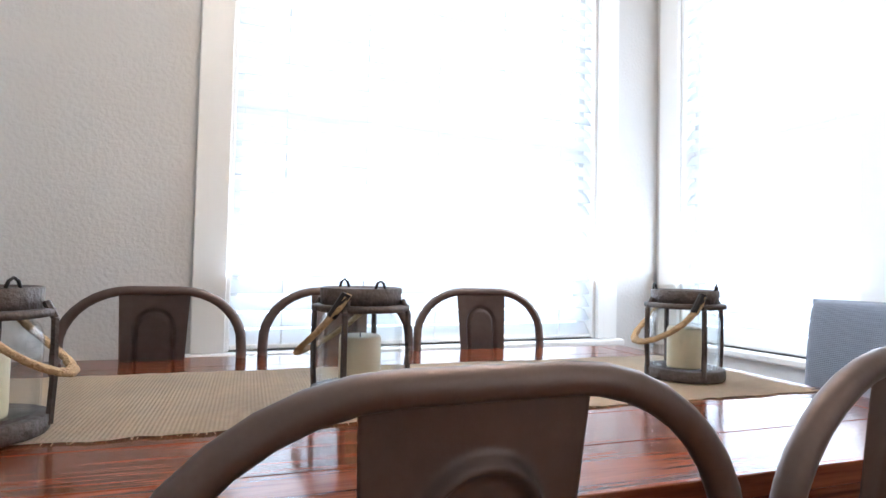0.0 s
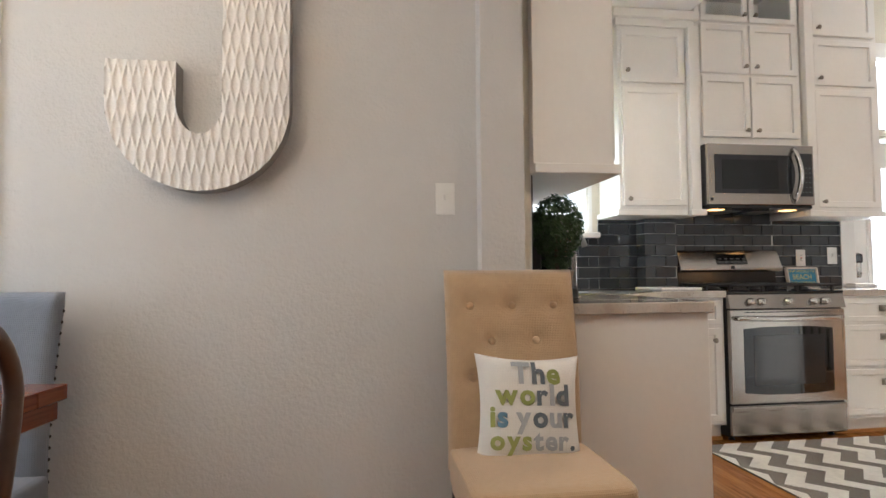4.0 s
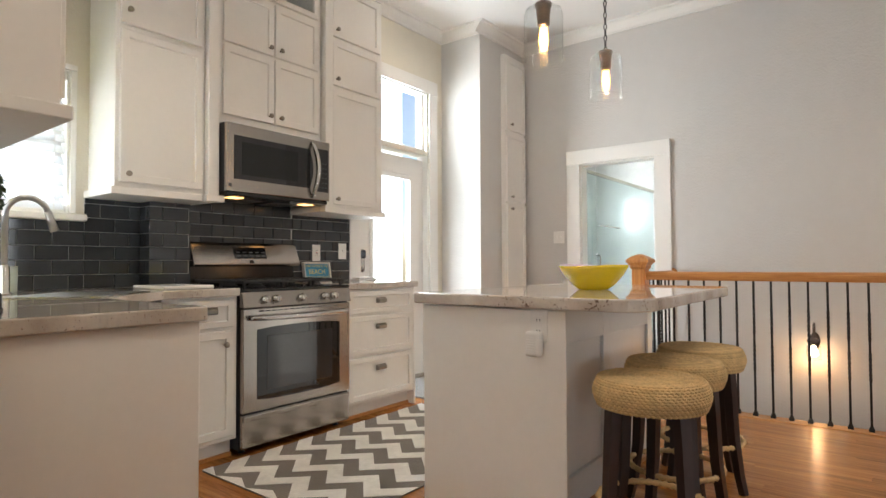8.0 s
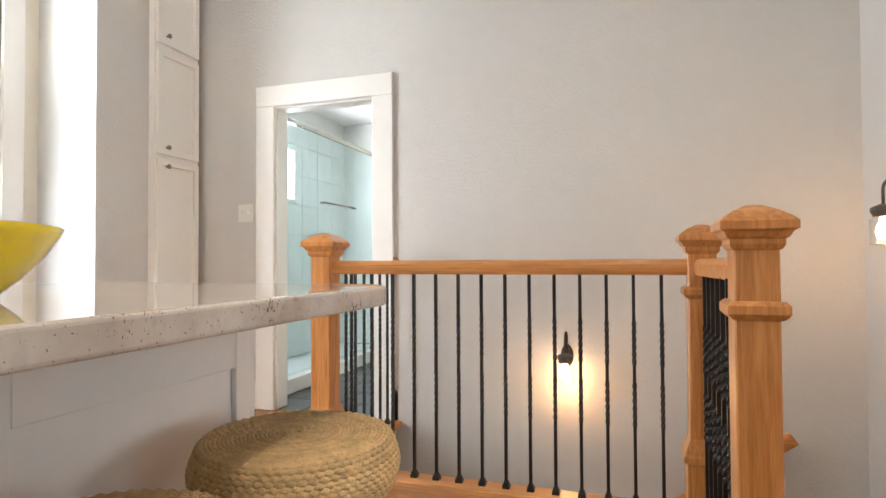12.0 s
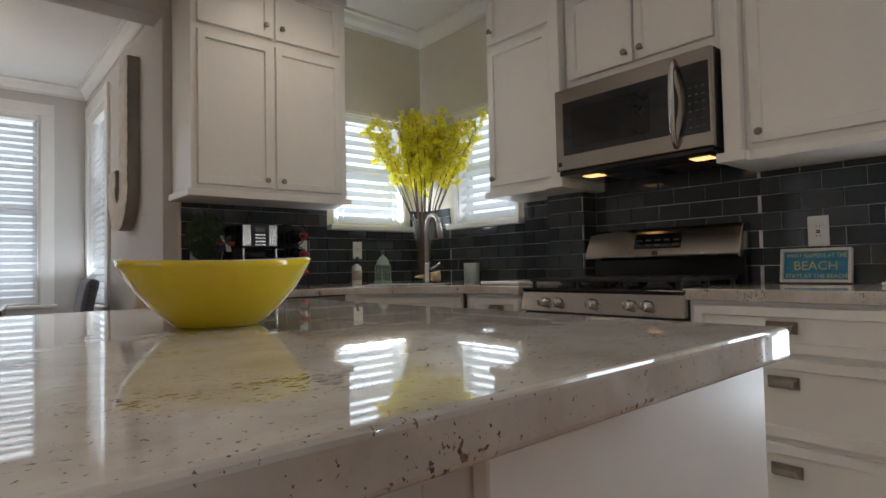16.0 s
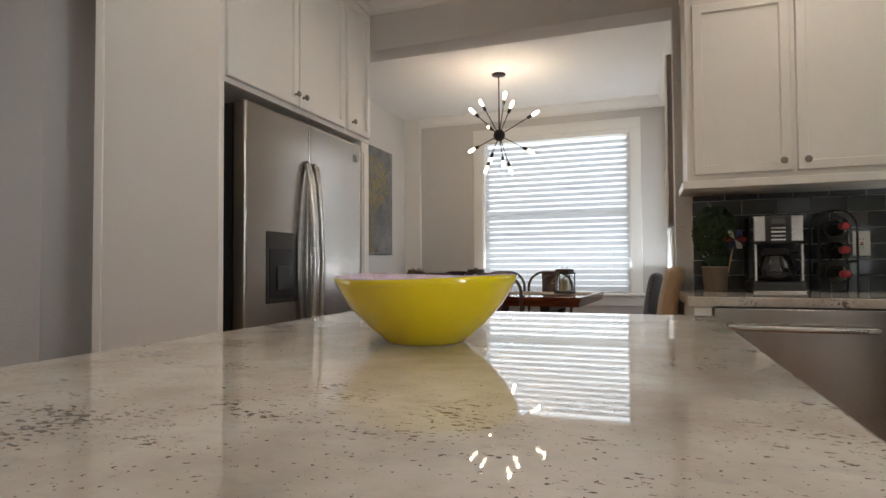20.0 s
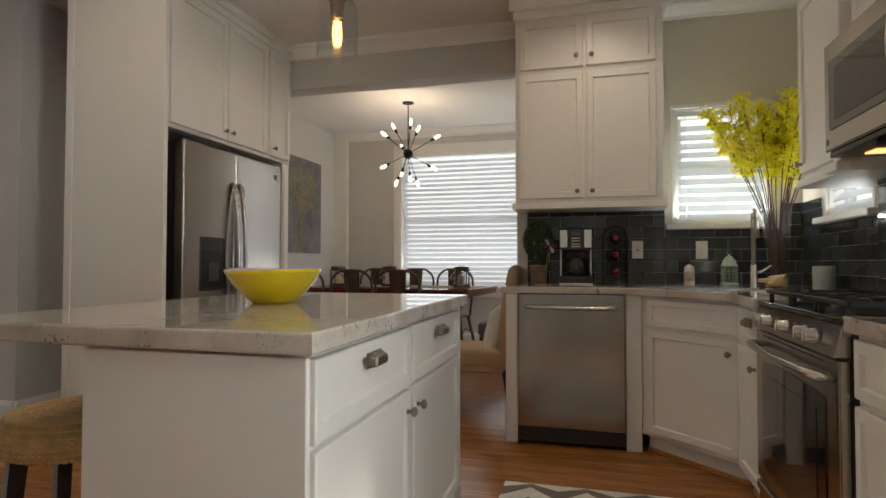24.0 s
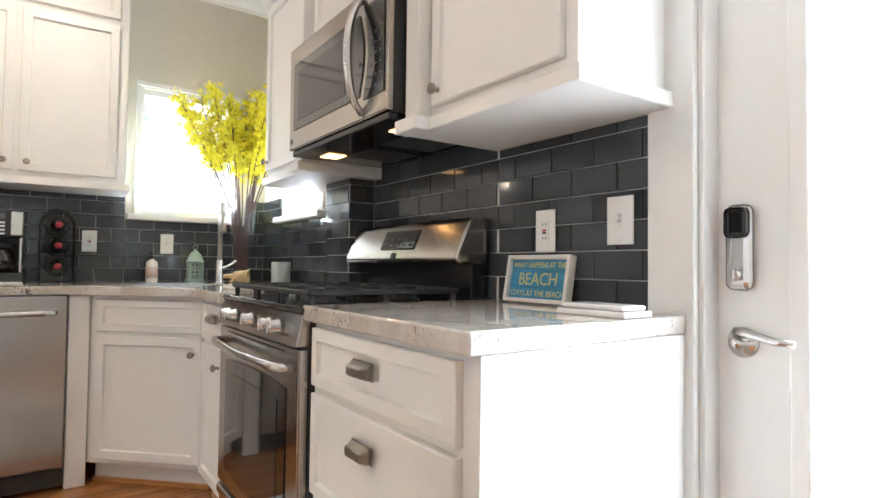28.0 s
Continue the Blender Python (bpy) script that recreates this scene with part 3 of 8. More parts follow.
def casing(name, axis, at, side, a, b, z0, z1, w=0.14, d=0.022, sill=False, head=0.0, label="white window casing"):
    """Flat casing round an opening a..b on a wall; axis: the wall's own way; side: the way into the room."""
    th = thing(name, 0, 0, 0, 0, label, "casing", kind="structure")

    def bx(u0, u1, v0, v1, p0, p1, bev=0.004):
        lo, hi = sorted((at + side * p0, at + side * p1))
        if axis == "x":
            return box(u0, u1, lo, hi, v0, v1, bev)
        return box(lo, hi, u0, u1, v0, v1, bev)
    part("side_casing", bx(a - w, a, z0, z1, 0, d), TRIM, th)
    part("side_casing", bx(b, b + w, z0, z1, 0, d), TRIM, th)
    part("head_casing", bx(a - w, b + w, z1, z1 + w + head, 0, d + 0.003), TRIM, th)
    # reveal lining
    part("reveal", bx(a - 0.002, a + 0.014, z0, z1, -0.12, 0), TRIM, th)
    part("reveal", bx(b - 0.014, b + 0.002, z0, z1, -0.12, 0), TRIM, th)
    part("reveal", bx(a, b, z1 - 0.014, z1 + 0.002, -0.12, 0), TRIM, th)
    if sill:
        part("sill", bx(a - w - 0.02, b + w + 0.02, z0 - 0.03, z0, -0.12, 0.055, 0.008), TRIM, th)
        part("apron", bx(a - w, b + w, z0 - 0.13, z0 - 0.03, 0, 0.018), TRIM, th)
    return th


SLAT = box(-0.5, 0.5, -0.03, 0.03, -0.0012, 0.0012)
slat_me = bpy.data.meshes.new("slat")
SLAT.to_mesh(slat_me)
SLAT.free()
slat_me.materials.append(BLIND)


def window(name, axis, at, side, a, b, z0, z1, label, tilt=52, gap=0.059, meeting=True):
    """A sash window set into the wall with a slatted blind in front of it."""
    th = thing(name, 0, 0, 0, 0, label, "window", kind="structure")

    def bx(u0, u1, v0, v1, p0, p1, bev=0.0):
        lo, hi = sorted((at + side * p0, at + side * p1))
        if axis == "x":
            return box(u0, u1, lo, hi, v0, v1, bev)
        return box(lo, hi, u0, u1, v0, v1, bev)
    zm = (z0 + z1) / 2
    for u0, u1, v0, v1 in ((a, a + 0.045, z0, z1), (b - 0.045, b, z0, z1), (a + 0.045, b - 0.045, z0, z0 + 0.06), (a + 0.045, b - 0.045, z1 - 0.05, z1), (a + 0.045, b - 0.045, zm - 0.025, zm + 0.025)):
        part("sash_rail", bx(u0, u1, v0, v1, -0.11, -0.075, 0.003), TRIM, th)
    for v0, v1 in ((z0 + 0.06, zm - 0.025), (zm + 0.025, z1 - 0.05)):
        p = part("pane", bx(a + 0.045, b - 0.045, v0, v1, -0.096, -0.09), CLEAR, th)
        p.visible_shadow = False
    bl = thing(name.replace("window", "blind"), 0, 0, 0, 0, "white slatted blind, lowered, slats half open", "window blind", group="window blinds")
    part("headrail", bx(a + 0.012, b - 0.012, z1 - 0.05, z1 - 0.004, -0.07, -0.005, 0.004), TRIM, bl)
    part("bottom_rail", bx(a + 0.014, b - 0.014, z0 + 0.004, z0 + 0.022, -0.06, -0.012, 0.004), TRIM, bl)
    n = int((z1 - z0 - 0.09) / gap)
    mid = at - side * 0.036
    for k in range(n):
        s = new("slat", slat_me)
        s.parent = bl
        z = z0 + 0.045 + k * gap
        if axis == "x":
            s.matrix_basis = pose((a + b) / 2, mid, z, -tilt * side, 0, 0) @ Matrix.Diagonal((b - a - 0.034, 1, 1, 1))
        else:
            s.matrix_basis = pose(mid, (a + b) / 2, z, 0, 0, 90) @ pose(0, 0, 0, tilt * side, 0, 0) @ Matrix.Diagonal((b - a - 0.034, 1, 1, 1))
    w = b - a
    for k in range(2 if w < 0.8 else (3 if w < 1.2 else 5)):
        c = a + w * (0.12 + 0.76 * k / (1 if w < 0.8 else (2 if w < 1.2 else 4)))
        part("ladder_cord", bx(c - 0.002, c + 0.002, z0 + 0.02, z1 - 0.04, -0.0125, -0.0105), WHITEPL, bl)
    return th


casing("casing_dining_north", "x", DN, -1, *WIN_D, w=0.107, sill=True)
window("window_1", "x", DN, -1, *WIN_D, "large white sash window in the dining room")
casing("casing_dining_east", "y", DE, -1, *WIN_DE, w=0.11, sill=True)
window("window_2", "y", DE, -1, *WIN_DE, "white sash window beside the table")
casing("casing_sink_north", "x", KN, -1, *WIN_N, w=0.03, d=0.012, label="thin white window trim over the sink")
window("window_3", "x", KN, -1, *WIN_N, "small white sash window over the sink")
casing("casing_sink_east", "y", EAST, -1, *WIN_E, w=0.03, d=0.012, label="thin white window trim over the sink")
window("window_4", "y", EAST, -1, *WIN_E, "small white sash window in the corner")
for nm, bmx in (("sill_sink_north", box(2.99, 3.67, KN - 0.06, KN, 1.262, 1.30, 0.008)), ("sill_sink_east", box(EAST - 0.06, EAST, -1.77, -1.09, 1.262, 1.30, 0.008))):
    solid(nm, bmx, TRIM, "white painted window sill above dark tiles", "sill", "structure")
casing("casing_bathroom", "x", SOUTH, 1, *BATH, w=0.135, d=0.024, label="wide white door casing")
casing("casing_back_door", "y", EAST, -1, DOOR_E[0], DOOR_E[1], 0, TRANSOM[3] - 0.01, w=0.12, d=0.02, label="white casing round door and transom")

# daylight through each opening
window_light("light_dining_north", (0.937, DN - 0.005, 1.59), (0, -1, 0), 1.5, 1.62, 2.5)
window_light("sky_dining_north", (0.937, DN + 0.075, 1.59), (0, -1, 0), 1.5, 1.62, 11)
window_light("slats_dining_north", (0.937, DN - 0.03, 0.99), (0, -0.35, 1), 1.5, 0.05, 6.5)
window_light("slats_dining_east", (DE - 0.03, 1.57, 0.99), (-0.35, 0, 1), 0.74, 0.05, 3.5)
window_light("slats_sink_north", (3.33, KN - 0.03, 1.33), (0, -0.35, 1), 0.5, 0.05, 9)
window_light("slats_sink_east", (EAST - 0.03, -1.43, 1.33), (-0.35, 0, 1), 0.5, 0.05, 1)
window_light("light_dining_east", (DE - 0.005, 1.57, 1.59), (-1, 0, 0), 0.74, 1.62, 1.5)
window_light("sky_dining_east", (DE + 0.075, 1.57, 1.59), (-1, 0, 0), 0.74, 1.62, 6)
window_light("light_sink_north", (3.33, KN - 0.004, 1.68), (0, -1, 0), 0.5, 0.7, 0.5)
window_light("sky_sink_north", (3.33, KN + 0.075, 1.68), (0, -1, 0), 0.5, 0.7, 2.8)
window_light("light_sink_east", (EAST - 0.004, -1.43, 1.68), (-1, 0, 0), 0.5, 0.7, 0.5)
window_light("sky_sink_east", (EAST + 0.075, -1.43, 1.68), (-1, 0, 0), 0.5, 0.7, 2.8)
window_light("light_door", (EAST + 0.18, -4.235, 1.05), (-1, 0, 0), 0.5, 1.5, 36)
window_light("light_transom", (EAST + 0.18, -4.235, 2.39), (-1, 0, 0), 0.74, 0.46, 20)

# living room shell and bathroom shell
LW = -4.95
FILL_HOLE = (-3.8, -2.4, 0.8, 2.4)           # unseen opening, added only to let fill light in
WIN_L = (-1.227, -0.381, 0.879, 2.554)    # living room
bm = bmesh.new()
for a, b, z0, z1 in pierced(-6.6, 4.0, 0.0, 3.6, [FILL_HOLE, WIN_L]):
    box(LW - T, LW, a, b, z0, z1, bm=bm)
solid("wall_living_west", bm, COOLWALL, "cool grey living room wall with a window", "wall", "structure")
wall("wall_living_north", [(LW - T, DW - T, 4.0, 4.0 + T, 0, 3.6), (DW - T - 0.02, DW - T, DN, 4.0, 0, 3.6)], COOLWALL, "cool grey end wall of the living room")
wall("wall_living_south", [(LW - T, STAIRW - T, -6.6 - T, -6.6, 0, 3.6), (STAIRW - T - 0.1, STAIRW - T, -6.6, SOUTH - T, 0, 3.6)], COOLWALL, "cool grey end wall of the living room")
solid("ceiling_living", box(LW, -0.90, -6.6, 4.0, 3.10, 3.20), CEIL, "white living room ceiling", "ceiling", "structure")
casing("casing_living", "y", LW, 1, *WIN_L, w=0.12, sill=True)
window("window_5", "y", LW, 1, *WIN_L, "tall white sash window in the living room")
window_light("light_living", (LW + 0.005, -0.804, 1.72), (1, 0, 0), 0.8, 1.6, 30)
window_light("slats_living", (LW + 0.03, -0.804, 1.0), (0.35, 0, 1), 0.8, 0.05, 18)
# added lamp in the unseen opening; brightens the island's west side and stools
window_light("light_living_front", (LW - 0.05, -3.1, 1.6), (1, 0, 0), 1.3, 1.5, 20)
crown("crown_living", [((LW, 4.0), (LW, -6.6))], 3.10)
baseboard("baseboard_living", [((LW, 4.0), (LW, -6.6))])
wall("wall_bath", [(0.9, 1.0, -8.6, SOUTH - T, 0, 2.7), (1.0, 3.79, -8.7, -8.6, 0, 2.7), (3.79, 3.89, -8.6, SOUTH - T, 0, 2.7)], CREAM, "warm white bathroom wall")
solid("ceiling_bath", box(1.0, 3.79, -8.6, SOUTH - T, 2.6, 2.7), CEIL, "white bathroom ceiling", "ceiling", "structure")

# ---- cabinets ----


def shaker(x0, x1, z0, z1, rail=0.055, t=0.02, deep=0.012, glazed=False):
    """A framed door or drawer front on the plane y = 0, proud towards -y."""
    bm = box(x0, x1, -t, 0, z0, z1)
    fc = min(bm.faces, key=lambda q: q.calc_center_median().y)
    r = min(rail, (z1 - z0) * 0.3, (x1 - x0) * 0.3)
    bmesh.ops.inset_region(bm, faces=[fc], thickness=r)
    bmesh.ops.inset_region(bm, faces=[fc], thickness=0.006)
    bmesh.ops.translate(bm, verts=fc.verts[:], vec=(0, deep, 0))
    if glazed:
        bmesh.ops.delete(bm, geom=[fc], context="FACES")
        bk = max(bm.faces, key=lambda q: q.calc_center_median().y if abs(q.normal.y) > 0.9 else -9)
        bmesh.ops.delete(bm, geom=[bk], context="FACES")
    es = [e for e in bm.edges if all(abs(v.co.y + t) < 1e-5 for v in e.verts) and e.is_manifold
          and (abs(e.verts[0].co.x - x0) < 1e-5 and abs(e.verts[1].co.x - x0) < 1e-5 or abs(e.verts[0].co.x - x1) < 1e-5 and abs(e.verts[1].co.x - x1) < 1e-5
               or abs(e.verts[0].co.z - z0) < 1e-5 and abs(e.verts[1].co.z - z0) < 1e-5 or abs(e.verts[0].co.z - z1) < 1e-5 and abs(e.verts[1].co.z - z1) < 1e-5)]
    bmesh.ops.bevel(bm, geom=es, offset=0.003, segments=1, affect="EDGES")
    return bm


KNOB_PROFILE = [(0.008, 0), (0.006, 0.004), (0.0055, 0.012), (0.013, 0.017), (0.0155, 0.021), (0.0145, 0.026), (0.009, 0.03), (0.001, 0.0305)]


def knob(x, z, y=-0.02):
    b = turned(KNOB_PROFILE, 14)
    b.transform(pose(x, y, z, 90, 0, 0))
    return b


def cup_pull(x, z, w=0.088, y=-0.02):
    b = box(-w / 2, w / 2, -0.027, 0.0, -0.018, 0.018, 0.009, 3)
    for v in b.verts:
        if v.co.y < -0.012:
            v.co.x *= 0.9
            v.co.z = v.co.z * 0.75 - 0.002
    b.transform(pose(x, y, z))
    join(b, box(x - w / 2 - 0.003, x + w / 2 + 0.003, y - 0.004, y, z - 0.02, z + 0.02, 0.002))
    return b


def unit(name, x, y, rz, w, d, z0, z1, fronts, label, toe=False, mats=(None, None), group="kitchen cabinets", shelf=False, category="cabinet"):
    """One cabinet: front plane at local y = 0, width along local x. fronts: (kind, x0, x1, z0, z1, pull x, pull z)."""
    th = thing(name, x, y, 0, rz, label, category, group)
    base = z0 + 0.1 if toe else z0
    if any(fr[0] == "glass" for fr in fronts):
        g = [fr for fr in fronts if fr[0] == "glass"]
        gz0, gz1, gx0, gx1 = min(q[3] for q in g), max(q[4] for q in g), min(q[1] for q in g), max(q[2] for q in g)
        b = box(0, w, 0, d, base, gz0)
        part("back_panel", box(0, w, d - 0.02, d, gz0, z1), CAB, th)
        part("side_panel", box(0, gx0 + 0.03, 0, d - 0.02, gz0, z1), CAB, th)
        part("side_panel", box(gx1 - 0.03, w, 0, d - 0.02, gz0, z1), CAB, th)
        part("top_panel", box(gx0 + 0.03, gx1 - 0.03, 0, d - 0.02, gz1 - 0.02, z1), CAB, th)
        part("mullion", box((gx0 + gx1) / 2 - 0.02, (gx0 + gx1) / 2 + 0.02, 0, 0.02, gz0, gz1 - 0.02), CAB, th)
    else:
        b = box(0, w, 0, d, base, z1, 0.002, 1)
    part("body", b, CAB, th)
    if toe:
        part("toe_kick", box(0.0, w, 0.06, d, 0.0, 0.1), CAB, th)
        part("toe_strip", box(0.0, w, 0.045, 0.06, 0.0, 0.02), OAKRAILX, th, "oak shoe strip")
    for kind, a, c, za, zb, px, pz in fronts:
        if kind == "drawer":
            f = part("drawer_front", shaker(a, c, za, zb, 0.045), CAB, th)
            if px is not None:
                part("pull", cup_pull(px, pz), KNOB, f, "aged pewter cup pull")
        elif kind == "glass":
            f = part("glass_door", shaker(a, c, za, zb, 0.05, glazed=True), CAB, th)
            part("pane", box(a + 0.05, c - 0.05, -0.009, -0.006, za + 0.05, zb - 0.05), CLEAR, f)
            part("knob", knob(px, pz), KNOB, f, "aged pewter knob")
        else:
            f = part("door", shaker(a, c, za, zb), CAB, th)
            if px is not None:
                part("knob", knob(px, pz), KNOB, f, "aged pewter knob")
    return th


def skirt(th, x0, x1, d, z, proud=0.022, h=0.035, sides=(True, True)):
    """Moulding round a wall cabinet's foot."""
    part("bottom_rail", box(x0 - (proud if sides[0] else 0), x1 + (proud if sides[1] else 0), -proud, d, z - h, z + 0.002, 0.003, 1), CAB, th)


def cap(th, x0, x1, d, z, zc):
    """Stepped crown on a cabinet up to the ceiling."""
    b = box(x0 - 0.012, x1 + 0.012, -0.012, d, z, z + (zc - z) * 0.45, 0.002, 1)
    box(x0 - 0.04, x1 + 0.04, -0.04, d, z + (zc - z) * 0.45, zc - 0.002, 0.008, 2, bm=b)
    part("crown", b, CAB, th)


# wall cabinet over the coffee maker
NU = unit("wall_cabinet", 2.04, -1.085, 0, 0.91, 0.318, 1.425, 2.63, [
    ("door", 0.03, 0.43, 1.455, 2.255, 0.393, 1.496), ("door", 0.452, 0.865, 1.455, 2.255, 0.486, 1.496),
    ("door", 0.03, 0.43, 2.295, 2.60, 0.39, 2.357), ("door", 0.452, 0.865, 2.295, 2.60, 0.484, 2.357)], "white shaker wall cabinet with four doors over the coffee maker")
skirt(NU, 0, 0.91, 0.318, 1.425)
cap(NU, 0, 0.91, 0.318, 2.63, LOW)
# stove wall: wall cabinets (local x runs south)
EX = 3.475
EL = unit("wall_cabinet", EX, -1.79, -90, 0.545, 0.325, 1.425, 2.65, [
    ("door", 0.02, 0.46, 1.455, 2.24, 0.055, 1.495), ("door", 0.02, 0.46, 2.27, 2.62, 0.055, 2.34)], "tall white shaker wall cabinet beside the microwave")
skirt(EL, 0, 0.545, 0.325, 1.425, sides=(True, False))
cap(EL, 0, 0.53, 0.325, 2.65, LOW)
EM = unit("wall_cabinet", EX, -2.346, -90, 0.767, 0.325, 1.862, 3.06, [
    ("door", 0.03, 0.378, 1.92, 2.335, 0.345, 1.965), ("door", 0.388, 0.737, 1.92, 2.335, 0.425, 1.965),
    ("door", 0.03, 0.378, 2.355, 2.69, 0.345, 2.40), ("door", 0.388, 0.737, 2.355, 2.69, 0.425, 2.40),
    ("glass", 0.03, 0.378, 2.71, 3.03, 0.345, 2.755), ("glass", 0.388, 0.737, 2.71, 3.03, 0.425, 2.755)], "stack of white cabinets with glazed top doors over the microwave")
cap(EM, 0, 0.767, 0.325, 3.06, HIGH)
ER = unit("wall_cabinet", EX, -3.122, -90, 0.60, 0.325, 1.425, 3.06, [
    ("door", 0.09, 0.565, 1.455, 2.27, 0.125, 1.492), ("door", 0.09, 0.565, 2.30, 2.62, 0.125, 2.345), ("door", 0.09, 0.565, 2.65, 3.03, 0.125, 2.70)],
    "tall white shaker wall cabinet near the back door")
skirt(ER, 0, 0.60, 0.325, 1.425)
cap(ER, 0, 0.60, 0.325, 3.06, HIGH)

for th, x0, x1 in ((EL, 0.478, 0.545), (ER, 0.0, 0.067)):
    part("pilaster_strip", box(x0, x1, -0.047, 0.0, 1.427, 2.65 if th is EL else 3.06, 0.003, 1), CAB, th)
    part("pilaster_foot", box(x0 - 0.022, x1 + 0.022, -0.069, -0.0225, 1.388, 1.4265, 0.003, 1), CAB, th)

# base cabinets: north run, diagonal sink base, stove wall
END = unit("end_panel", 2.03, -1.45, 0, 0.068, 0.63, 0.0, 0.862, [], "white end panel of the counter run", category="cabinet panel")
SF = unit("filler_cabinet", 2.702, -1.448, 0, 0.082, 0.60, 0.0, 0.862, [], "white filler between dishwasher and sink cabinet")
SINKW = 0.585
SK = unit("sink_cabinet", 2.785, -1.43, -45, SINKW, 0.42, 0.0, 0.862, [
    ("drawer", 0.05, SINKW - 0.012, 0.70, 0.845, None, None), ("door", 0.05, SINKW - 0.012, 0.125, 0.68, SINKW - 0.05, 0.61)], "white diagonal sink cabinet in the corner", toe=True)
EB = unit("base_cabinet", 3.18, -1.89, -90, 0.405, 0.6, 0.0, 0.862, [
    ("drawer", 0.03, 0.375, 0.70, 0.845, 0.235, 0.79), ("door", 0.03, 0.375, 0.125, 0.68, 0.325, 0.61)], "narrow white base cabinet beside the stove", toe=True)
ED = unit("drawer_cabinet", 3.185, -3.07, -90, 0.70, 0.6, 0.0, 0.862, [
    ("drawer", 0.03, 0.65, 0.70, 0.848, 0.32, 0.783), ("drawer", 0.03, 0.65, 0.425, 0.68, 0.32, 0.606), ("drawer", 0.03, 0.65, 0.125, 0.405, 0.32, 0.325)],
    "white cabinet with three drawers by the back door", toe=True)
part("end_panel", box(0.68, 0.701, -0.005, 0.6, 0.0, 0.862, 0.002, 1), CAB, ED)

# worktops
CO = 0.042


def slab(outline, label, z=TOP, t=CO):
    b = extrude(outline, t, "z", z - t, 0.005, 2)
    return solid("worktop", b, GRANITE, label, "worktop")


slab([(2.005, KN + 0.002), (2.005, -1.462), (2.75, -1.462), (3.135, -1.875), (3.135, -2.288), (EAST - 0.002, -2.288), (EAST - 0.002, KN + 0.002)], "speckled cream granite worktop round the sink corner")
slab([(3.152, -3.068), (3.152, -3.775), (EAST - 0.002, -3.775), (EAST - 0.002, -3.068)], "speckled cream granite worktop beside the stove")

# island
IS = thing("island", 1.65, -3.11, 0, 0, "white panelled kitchen island with drawers and doors", "kitchen island")


def isl(x0, x1, y0, y1, z0, z1, bev=0.002):
    return box(x0 - 1.65, x1 - 1.65, y0 + 3.11, y1 + 3.11, z0, z1, bev, 1)


part("body", isl(1.455, 1.965, -3.737, -2.455, 0.0, 0.854), CAB, IS)
for a, c, w in ((-3.757, -3.739, 1.44), (-2.453, -2.435, 1.325)):
    part("end_panel", isl(w, 1.985, a, c, 0.0, 0.854), CAB, IS)
for a, c in ((-3.737, -3.68), (-3.14, -3.06), (-2.53, -2.455)):
    part("stile", isl(1.437, 1.454, a, c, 0.0, 0.854), CAB, IS)
for a, c in ((-3.679, -3.141), (-3.059, -2.531)):
    part("rail", isl(1.438, 1.454, a, c, 0.70, 0.854), CAB, IS)
    part("rail", isl(1.438, 1.454, a, c, 0.0, 0.16), CAB, IS)
part("toe_strip", isl(1.42, 1.436, -3.772, -2.454, 0.0, 0.025), OAKRAILX, IS, "oak shoe strip")
part("toe_strip", isl(1.312, 2.0, -2.434, -2.42, 0.0, 0.025), OAKRAILX, IS, "oak shoe strip")
part("toe_strip", isl(1.437, 2.0, -3.772, -3.758, 0.0, 0.025), OAKRAILX, IS, "oak shoe strip")
for i, (a, c) in enumerate(((0.02, 0.635), (0.665, 1.28))):
    m = pose(1.966 - 1.65, -3.737 + 3.11, 0, 0, 0, 90)
    for kind, za, zb in (("drawer", 0.67, 0.845), ("door", 0.12, 0.655)):
        b = shaker(a, c, za, zb, 0.05)
        b.transform(m)
        f = part(kind + ("_front" if kind == "drawer" else ""), b, CAB, IS)
        b = cup_pull((a + c) / 2, 0.798) if kind == "drawer" else knob(c - 0.035 if i == 0 else a + 0.035, 0.595)
        b.transform(m)
        part("pull" if kind == "drawer" else "knob", b, KNOB, f, "aged pewter hardware")
ITZ = 0.907
ix0, ix1, iy0, iy1, ir, is_ = 1.035, 2.01, -3.782, -2.40, 0.15, 0.12
corner = [(math.cos(a), math.sin(a)) for a in [math.pi / 2 * k / 10 for k in range(11)]]
outline = [(ix1, iy0), (ix1, iy1)] + [(ix0 + ir - ir * s, iy1 - ir + ir * c) for c, s in corner] + [(ix0 + is_ - is_ * c, iy0 + is_ - is_ * s) for c, s in corner]
ITOP = extrude(outline, 0.045, "z", ITZ - 0.045)
bmesh.ops.bevel(ITOP, geom=[e for e in ITOP.edges if abs(e.verts[0].co.z - e.verts[1].co.z) < 1e-6], offset=0.007, segments=3, profile=0.5, affect="EDGES")
solid("island_worktop", ITOP, GRANITE, "polished cream granite top with two rounded corners", "worktop")

# yellow bowl on the island
b = turned([(0.062, 0), (0.07, 0.004), (0.098, 0.03), (0.128, 0.065), (0.148, 0.10), (0.153, 0.112), (0.149, 0.112), (0.144, 0.10), (0.124, 0.067), (0.094, 0.034), (0.06, 0.01), (0.001, 0.008)], 64)
for v in b.verts:
    v.co.x, v.co.y = v.co.x * 1.045, v.co.y * 1.045
    ang = math.atan2(v.co.y, v.co.x)
    v.co.z = v.co.z + 0.003 * (v.co.z / 0.112) ** 2 * math.cos(2 * ang + 0.6)
BOWL = thing("bowl", 1.483, -3.06, ITZ, 0, "glossy yellow serving bowl with a pale lilac inside", "bowl")
